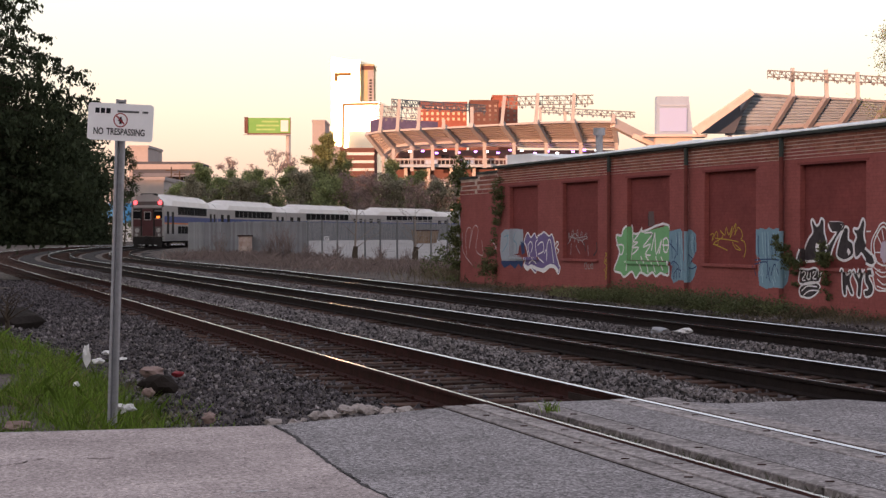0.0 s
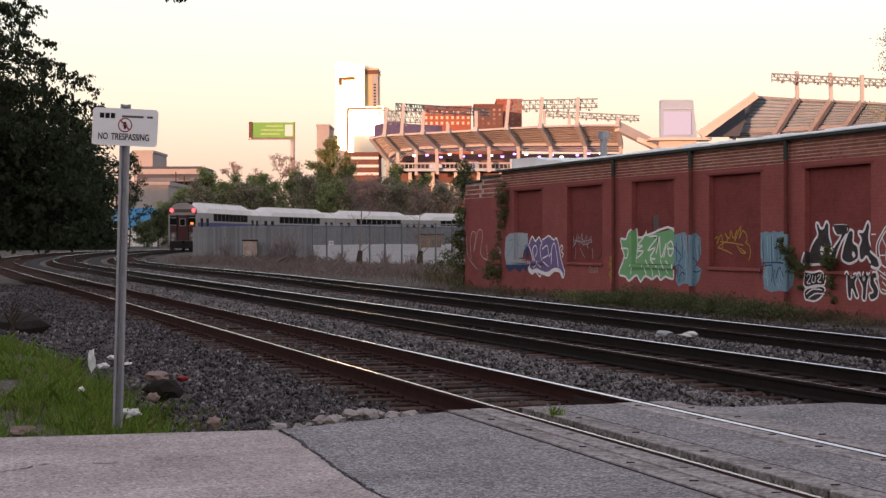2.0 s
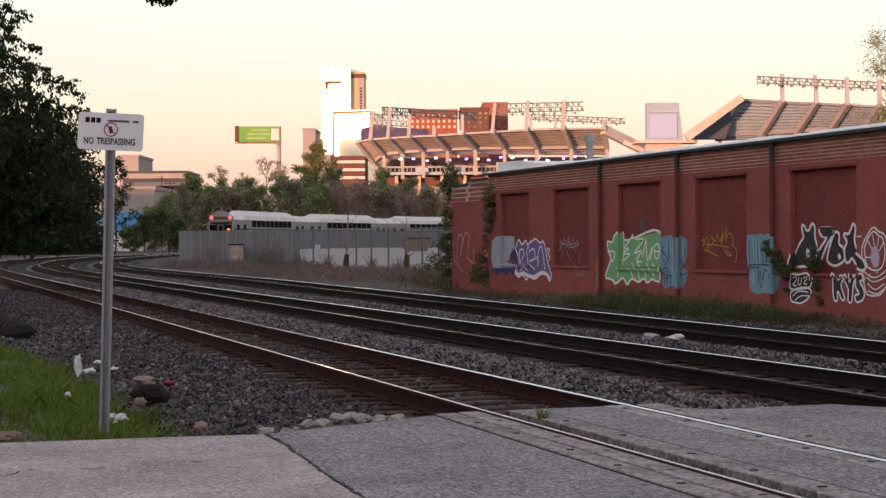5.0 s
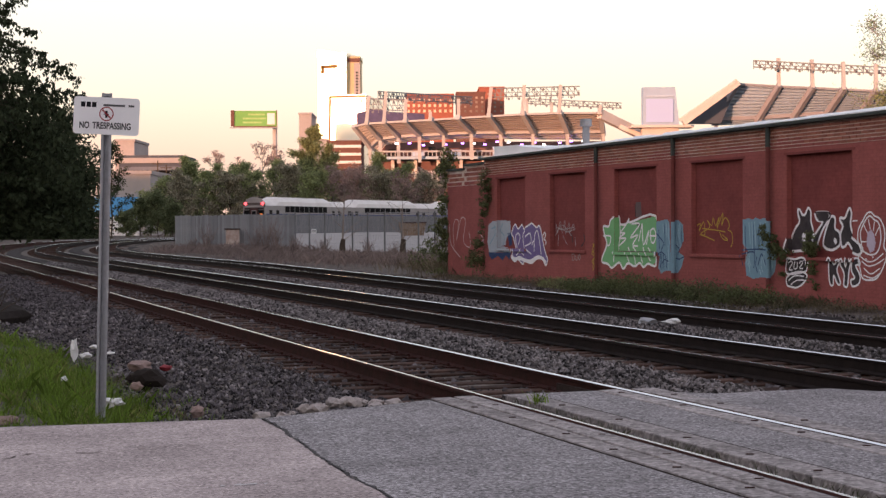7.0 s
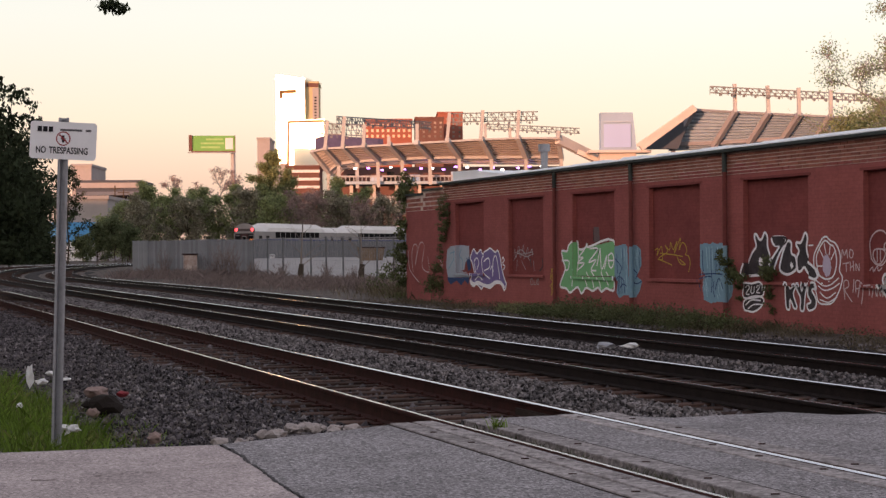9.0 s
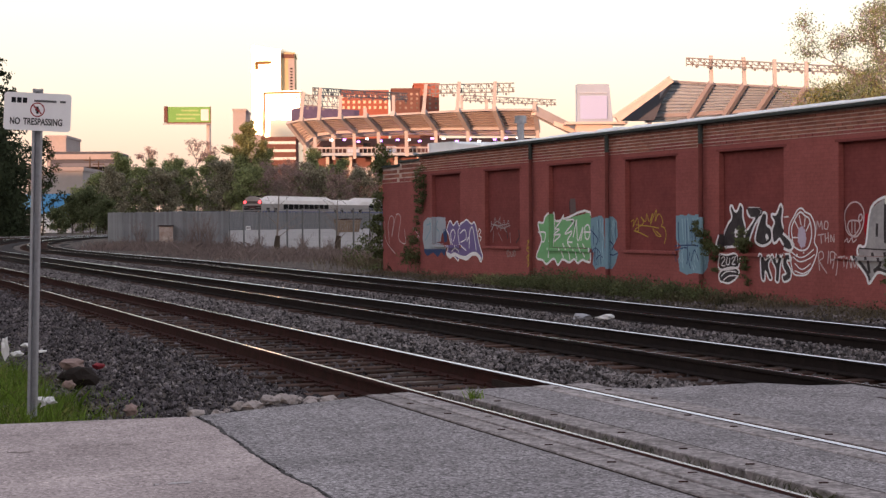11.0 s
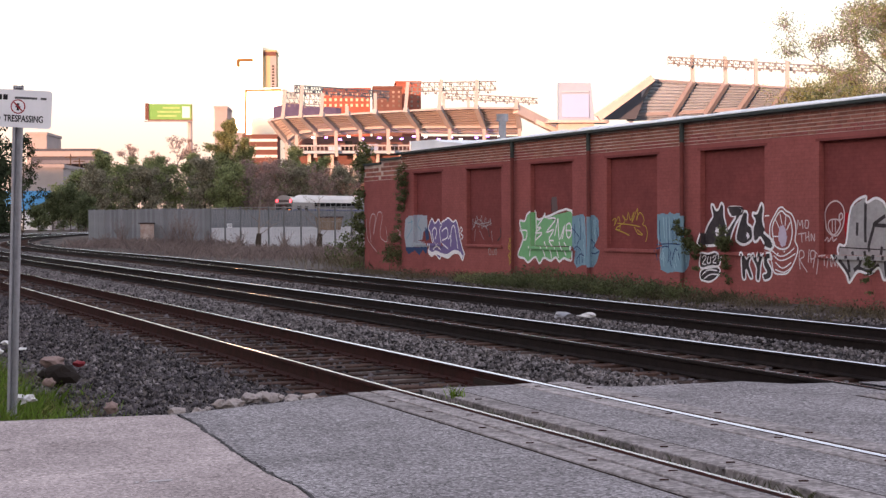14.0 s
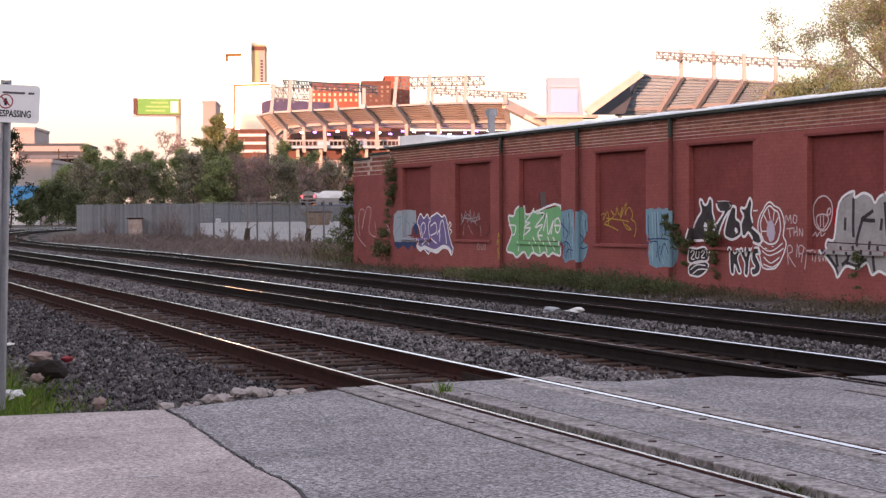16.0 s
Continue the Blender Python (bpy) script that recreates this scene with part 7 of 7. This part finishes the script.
    # thin scribbled words
    paint_lines("graffiti_scribble", [[(20.31, 1.44), (20.33, 1.62), (20.40, 1.51), (20.46, 1.62), (20.49, 1.45)], [(20.57, 1.62), (20.66, 1.59), (20.64, 1.47), (20.55, 1.49), (20.57, 1.62)], [(20.34, 1.35), (20.54, 1.37)], [(20.44, 1.36), (20.46, 1.19)], [(20.57, 1.39), (20.58, 1.22)], [(20.57, 1.28), (20.67, 1.31)], [(20.66, 1.41), (20.68, 1.21)], [(20.75, 1.22), (20.74, 1.36), (20.84, 1.22), (20.84, 1.36)], [(20.40, 0.67), (20.37, 0.99), (20.49, 1.03), (20.52, 0.92), (20.40, 0.85), (20.62, 0.63)], [(20.68, 1.06), (20.65, 0.81)], [(20.74, 0.81), (20.73, 1.02), (20.86, 1.02), (20.84, 0.90), (20.74, 0.88)], [(20.80, 0.72), (20.88, 1.00), (20.95, 0.86), (20.90, 0.59)], [(21.02, 0.94), (21.23, 0.96)], [(21.13, 0.95), (21.14, 0.76)], [(21.21, 0.73), (21.28, 0.94), (21.34, 0.75)], [(21.36, 0.74), (21.38, 0.92), (21.46, 0.76), (21.48, 0.92)], [(21.52, 0.94), (21.53, 0.74)]], 0.024, P_FAINT, label="thin pale scribbled words")
    paint_lines("graffiti_mask", [[(21.04, 1.49), (21.01, 1.76), (21.15, 1.93), (21.36, 1.97), (21.53, 1.86), (21.57, 1.69), (21.52, 1.49), (21.36, 1.33), (21.17, 1.35), (21.06, 1.44)], [(21.10, 1.49), (21.13, 1.60), (21.25, 1.63), (21.41, 1.61), (21.45, 1.51), (21.32, 1.36), (21.20, 1.36)], [(21.43, 1.71), (21.50, 1.74), (21.52, 1.66), (21.43, 1.61)]], 0.03, P_FAINT, closed=True, label="pale sprayed loop")
    paint_lines("graffiti_scribble", [[(21.22, 1.61), (21.22, 1.39)], [(21.31, 1.62), (21.31, 1.39)], [(20.99, 1.22), (21.08, 1.29), (21.11, 1.21), (21.22, 1.31), (21.25, 1.22), (21.36, 1.28)]], 0.024, P_FAINT)
    paint_fill("graffiti", [[(21.59, 1.75), (21.69, 1.75), (21.67, 1.49), (21.60, 1.31), (21.57, 1.45)]], spray("bright_red_spray", (0.42, 0.02, 0.03)), label="bright red edge")
    big = [(21.62, 1.18), (21.77, 1.85), (22.17, 2.05), (22.20, 1.93), (22.44, 2.01), (22.65, 1.95), (22.76, 1.83), (22.88, 1.94), (23.16, 2.00), (23.58, 1.97), (23.72, 1.75), (23.69, 1.17), (23.44, 0.79), (23.30, 0.55), (23.02, 0.62), (22.82, 0.55), (22.68, 0.76), (22.44, 0.64), (22.11, 0.68), (21.87, 0.47), (21.77, 0.63), (21.40, 0.97), (21.43, 1.16)]
    paint_fill("graffiti", [big], P_GREY, label="large silver lettering piece")
    paint_lines("graffiti_outline", [big], 0.05, P_WHITE, 0.010, closed=True, label="white spray outline")
    # the sill's shadow, drawn as a thin black line
    paint_lines("spray_and_shade_line", [[(21.43, 1.11), (22.29, 1.09), (23.44, 1.07)]], 0.022, P_BLACK, 0.011)
    paint_lines("graffiti_lettering", [[(22.17, 1.93), (22.16, 1.45), (22.17, 1.21)], [(22.71, 1.69), (22.50, 1.59), (22.41, 1.53), (22.76, 1.51)], [(22.41, 1.53), (22.26, 1.15), (22.29, 1.05)], [(21.94, 1.57), (21.93, 1.33)], [(22.94, 1.55), (22.91, 1.34)], [(21.46, 0.97), (21.77, 0.71), (21.87, 0.53)], [(21.80, 1.04), (21.87, 0.66)], [(22.14, 1.05), (22.17, 0.83), (21.99, 0.70)], [(22.08, 0.76), (22.41, 0.69), (22.68, 0.82)], [(22.62, 1.14), (22.56, 0.84)], [(22.82, 1.06), (22.88, 0.61)], [(23.16, 1.84), (23.22, 1.26)]], 0.07, P_BLACK, 0.007, label="black letter strokes")


make_graffiti()
for x_ in (12.23, 16.36):
    part("pipe_paint", tube(bmesh.new(), [(x_, -0.09, 0.50), (x_, -0.09, 1.72)], [0.053, 0.053], 10, cap=False), P_BLUE, warehouse, "blue spray over the downpipe")
make_bricks()


# ---- litter, rocks and lineside odds and ends ----
def lump(name, x, y, z, rx, ry, rz, material, label, cat, seed, rough=0.5):
    bm = bmesh.new()
    bmesh.ops.create_icosphere(bm, subdivisions=2, radius=1.0)
    for v in bm.verts:
        k = 1 + rough * noise.noise(v.co * 1.7 + Vector((seed, 0, 0))) + rough * 0.5 * noise.noise(v.co * 4 + Vector((0, seed, 0)))
        v.co = Vector((v.co.x * rx, v.co.y * ry, v.co.z * rz)) * k
    ob = part(name, bm, material)
    ob.matrix_basis = pose(x, y, z, 0, 0, seed * 37)
    return tagged(ob, label, cat)


def make_litter():
    rock_m = mk("pink_sandstone", (0.31, 0.22, 0.20), (0.18, 0.13, 0.12), 6, 0.9, 0.5)
    dark_m = mk("charred_lump", (0.03, 0.024, 0.022), None, 8, 0.9, 0.6)
    paper = mk("white_paper", (0.75, 0.74, 0.74), (0.62, 0.6, 0.6), 10, 0.8, 0.3)
    conc = mk("broken_concrete", (0.42, 0.365, 0.35), (0.24, 0.21, 0.205), 6, 0.95, 0.8)
    lump("rock", -3.28, 17.143, 0.05, 0.19, 0.13, 0.06, rock_m, "pinkish rock lying in the grass", "rock", 3)
    lump("dark_lump", -3.05, 16.30, -0.02, 0.21, 0.16, 0.11, dark_m, "dark rotten lump below the rock", "debris", 4)
    lump("stone", -3.037, 15.709, -0.03, 0.06, 0.05, 0.05, rock_m, "small brown stone by the rock", "rock", 5)
    lump("stone", -3.559, 12.743, 0.0, 0.13, 0.07, 0.04, rock_m, "flat tan stone at the road's edge", "rock", 6)
    lump("stone", -2.090, 13.628, -0.04, 0.07, 0.06, 0.05, rock_m, "small tan stone beside the road", "rock", 7)
    heap_rnd = random.Random(52)
    for i in range(34):
        u = heap_rnd.gauss(0, 1)
        x, y = -0.80 + 0.30 * u, 13.76 + 0.13 * u + heap_rnd.gauss(0, 0.12)
        r = heap_rnd.uniform(0.03, 0.085)
        y = max(y, road_edge(x) + r * 0.6)
        lump("concrete_chunk", x, y, -0.08 + 0.09 * math.exp(-u * u) + heap_rnd.uniform(0, 0.03), r, r * 0.8, r * 0.6, conc, "lump of broken concrete at the road's edge", "rubble", 10 + i, 0.6)
    for i, (x, y, a, b, c) in enumerate(((-4.617, 19.726, 0.05, 0.04, 0.13), (-4.257, 18.783, 0.08, 0.06, 0.03), (-2.878, 13.585, 0.07, 0.05, 0.04), (-2.824, 13.714, 0.08, 0.05, 0.03), (-3.810, 15.824, 0.03, 0.03, 0.03), (-4.021, 19.115, 0.06, 0.04, 0.02), (-4.420, 20.093, 0.08, 0.05, 0.03))):
        lump("litter", x, y, 0.04, a, b, c, paper, "crumpled white paper litter in the grass", "litter", 20 + i, 0.7)
    lump("wrapper", -3.23, 18.541, -0.10, 0.115, 0.06, 0.035, mk("red_wrapper", (0.24, 0.03, 0.04), None, 8, 0.6, 0.2), "small red wrapper on the stones", "litter", 31, 0.4)
    for i, (x, y) in enumerate(((3.711, 26.229), (4.158, 26.229))):
        lump("plastic_bag", x, y, -0.07, 0.16 if i else 0.17, 0.12, 0.05 if i else 0.07, paper if i else TIN, "white plastic scrap on the ballast" if i else "grey plastic scrap on the ballast", "litter", 33 + i, 0.5)
    lump("litter", -33.503, 130.909, 0.0, 0.3, 0.08, 0.05, paper, "white scrap lying on the ballast of the bend", "litter", 35, 0.3)
    lump("wood_scrap", 6.527, 33.504, -0.06, 0.4, 0.1, 0.05, dark_m, "dark wood scrap beside the far track", "debris", 36, 0.3)
    tuft = random.Random(71)
    blades("weed_tuft", 92, [(0.976 + tuft.gauss(0, 0.03), 13.80 + tuft.gauss(0, 0.03), -0.02) for _ in range(46)], 0.05, 0.14, 0.005, GRASS, "small green tuft in the rail gap", 0.5, "weeds")
    bm = branch_mesh(5, 0.5, 0.6, 14, 0.05, 0.05, 3)
    heap = part("fallen_branch", bm, BARK)
    heap.matrix_basis = pose(-7.868, 27.516, -0.02)
    tagged(heap, "dark dead branch lying beside the stones", "branch")
    lump("earth_mound", -8.486, 29.793, -0.12, 0.9, 0.5, 0.28, dark_m, "low dark mound of earth beside the stones", "mound", 41, 0.4)
    # switch cabinet by the fence
    x, y = -13.09, 101.0
    cab_ = empty("signal_cabinet", pose(x, y, ground_height(x, y), 0, 0, 14), "rust-stained pale metal cabinet before the fence", "cabinet")
    rusty = mk("rusty_white_paint", (0.62, 0.53, 0.49), (0.30, 0.17, 0.13), 2.0, 0.8, 0.3, fine=9)
    part("body", boxes((-0.42, 0.42, -0.3, 0.3, 0, 1.45), bevel=0.02), rusty, cab_)
    part("roof", boxes((-0.52, 0.48, -0.36, 0.36, 1.45, 1.53), bevel=0.02), RUST, cab_)
    part("door", boxes((-0.05, 0.36, -0.325, -0.3, 0.15, 1.35), bevel=0.008), rusty, cab_, "dented cabinet door")
    # saplings with stumps before the chain-link fence
    for px_, y, h in ((-4.97, 86.0, 4.2), (-1.51, 83.0, 3.2)):
        t = empty("sapling", pose(px_, y, ground_height(px_, y)), "bare sapling rising from a dark stump", "sapling")
        part("trunk", branch_mesh(int(y), h, 1.5, 9, 0.07, 0.2, 2), BARK_PALE, t)
        part("stump", tube(bmesh.new(), [(0, 0, -0.2), (0, 0, 0.5), (0.05, 0, 0.95)], [0.19, 0.17, 0.13], 9), BARK, t, "dark thick stump")
    # skip and notice in the yard
    x, y = -1.78, 150.0
    sk = empty("skip", pose(x, y, lot_height(x, y), 0, 0, 10), "rusty yellow-brown skip in the yard", "skip")
    tan = mk("tan_rust", (0.24, 0.17, 0.12), (0.12, 0.085, 0.065), 1.5, 0.85, 0.2)
    part("body", prism(bmesh.new(), [(-1.0, 0), (1.0, 0), (1.25, 1.3), (-1.25, 1.3)], -0.8, 0.8), tan, sk)
    part("rim", boxes((-1.3, 1.3, -0.86, -0.8, 1.2, 1.32)), RUST, sk)
    nb = empty("fence_notice", pose(-7.14, 93.6, 1.35), "small white notice fixed on the chain-link fence", "notice")
    part("panel", boxes((-0.16, 0.16, -0.01, 0.0, -0.12, 0.12)), SIGN_WHITE, nb)
    part("print_bars", boxes((-0.12, 0.12, -0.014, -0.011, 0.02, 0.05), (-0.12, 0.08, -0.014, -0.011, -0.05, -0.02)), INK, nb)
    # tie plates and spikes along the near track's rails
    me = bpy.data.meshes.new("tie_plate")
    bm = boxes((-0.17, 0.17, -0.10, 0.10, 0.0, 0.015))
    box(bm, 0.09, 0.115, -0.06, -0.03, 0.015, 0.05)
    box(bm, -0.115, -0.09, 0.03, 0.06, 0.015, 0.05)
    bm.to_mesh(me)
    bm.free()
    me.materials.append(RUST)
    s = 13.9
    while s < 32:
        for side in (-0.755, 0.755):
            p, hd = on_track(CENTRES[0] + side, s)
            if p.y > road_edge(p.x) + 0.1:
                ob = new("tie_plate", me)
                ob.parent = TRACKS[0]
                ob.matrix_basis = pose(p.x, p.y, -0.187, 0, 0, -math.degrees(hd))
        s += 0.52


make_litter()


# ---- wear of the road ----
def road_marks():
    crack = mk("crack_dirt", (0.29, 0.235, 0.23), None, 6, 0.9, 0.4)
    rnd = random.Random(12)

    def run(name, pts, w0, w1, material, label, z=0.003, broken=0.0):
        bm = bmesh.new()
        fine_ = []
        for p, q in zip(pts, pts[1:]):
            for k in range(10):
                t = k / 10
                fine_.append((p[0] + (q[0] - p[0]) * t + rnd.uniform(-0.015, 0.015), p[1] + (q[1] - p[1]) * t + rnd.uniform(-0.02, 0.02)))
        last = None
        for x, y in fine_:
            w = rnd.uniform(w0, w1)
            if broken and rnd.random() < broken:
                last = None
                continue
            cur = (bm.verts.new((x, y - w, z)), bm.verts.new((x, y + w, z)))
            if last:
                bm.faces.new((last[0], cur[0], cur[1], last[1]))
            last = cur
        tagged(part(name, bm, material), label, "road mark", kind="structure")

    run("road_crack", [(-3.162, 10.360), (-2.989, 10.562), (-2.863, 10.827), (-2.676, 10.882), (-2.388, 10.854), (-2.215, 10.992), (-1.877, 11.163)], 0.01, 0.05, crack, "line of shallow dark pits across the pale apron", broken=0.42)
    run("road_crack", [(-1.960, 11.163), (-1.592, 11.192), (-1.315, 11.309)], 0.004, 0.015, crack, "thin line of pits across the pale apron", broken=0.42)
    run("paint_remnant", [(-1.399, 9.351), (-1.239, 9.453), (-1.069, 9.495), (-0.866, 9.579)], 0.004, 0.035, mk("worn_road_paint", (0.55, 0.52, 0.53), (0.38, 0.34, 0.35), 8, 0.9, 0.2), "faded remnant of a white road line", broken=0.3)
    # weeds in the flangeway
    pts = []
    while len(pts) < 380:
        s = rnd.uniform(6.5, 13.2)
        if noise.noise((s * 1.7, 0, 9)) > -0.1:
            p, _ = on_track(CENTRES[0] - 0.755 + rnd.uniform(0.05, 0.21), s)
            pts.append((p.x, p.y, -0.085))
    blades("flangeway_weeds", 91, pts, 0.04, 0.11, 0.005, WEED_GREEN, "low weeds growing in the rail gap", 0.5, "weeds")
    # spikes in the crossing timbers
    me = bpy.data.meshes.new("spike_head")
    bm = boxes((-0.03, 0.03, -0.008, 0.008, -0.01, 0.006), bevel=0.003)
    bm.to_mesh(me)
    bm.free()
    me.materials.append(RUST)
    for o in (-0.755 - 0.40, -0.755 - 0.17, -0.755 + 0.37, 0.755 - 0.18, 0.755 + 0.2):
        s = 5.0
        while s < 13.2:
            p, h = on_track(CENTRES[0] + o + rnd.uniform(-0.03, 0.03), s)
            ob = new("spike_head", me)
            ob.parent = TRACKS[0]
            ob.matrix_basis = pose(p.x, p.y, 0.0)
            s += rnd.uniform(0.7, 1.3)


road_marks()


# ---- what moves ----
RUN = ((0.0, 0.0), (1.5, 11.6), (3.0, 22.2), (5.5, 39.5), (7.0, 49.3), (8.5, 57.5), (11.0, 70.3), (12.5, 77.9), (14.5, 88.2), (16.0, 96.3))


def run_at(t):
    return float(np.interp(t, [r[0] for r in RUN], [r[1] for r in RUN]))


def motions():
    for k, car in enumerate(COACHES):
        rows = []
        for t in np.arange(0, 16.01, 1.0):
            s = 150.6 + 12.9 + 26.05 * k + run_at(t)
            a, _ = on_track(CENTRES[2], s - 8.9)
            b, _ = on_track(CENTRES[2], s + 8.9)
            m = (a + b) / 2
            rows.append((float(t), pose(m.x, m.y, rise(m.y), 0, 0, math.degrees(math.atan2(b.y - a.y, b.x - a.x)))))
        walk(car, rows)


motions()
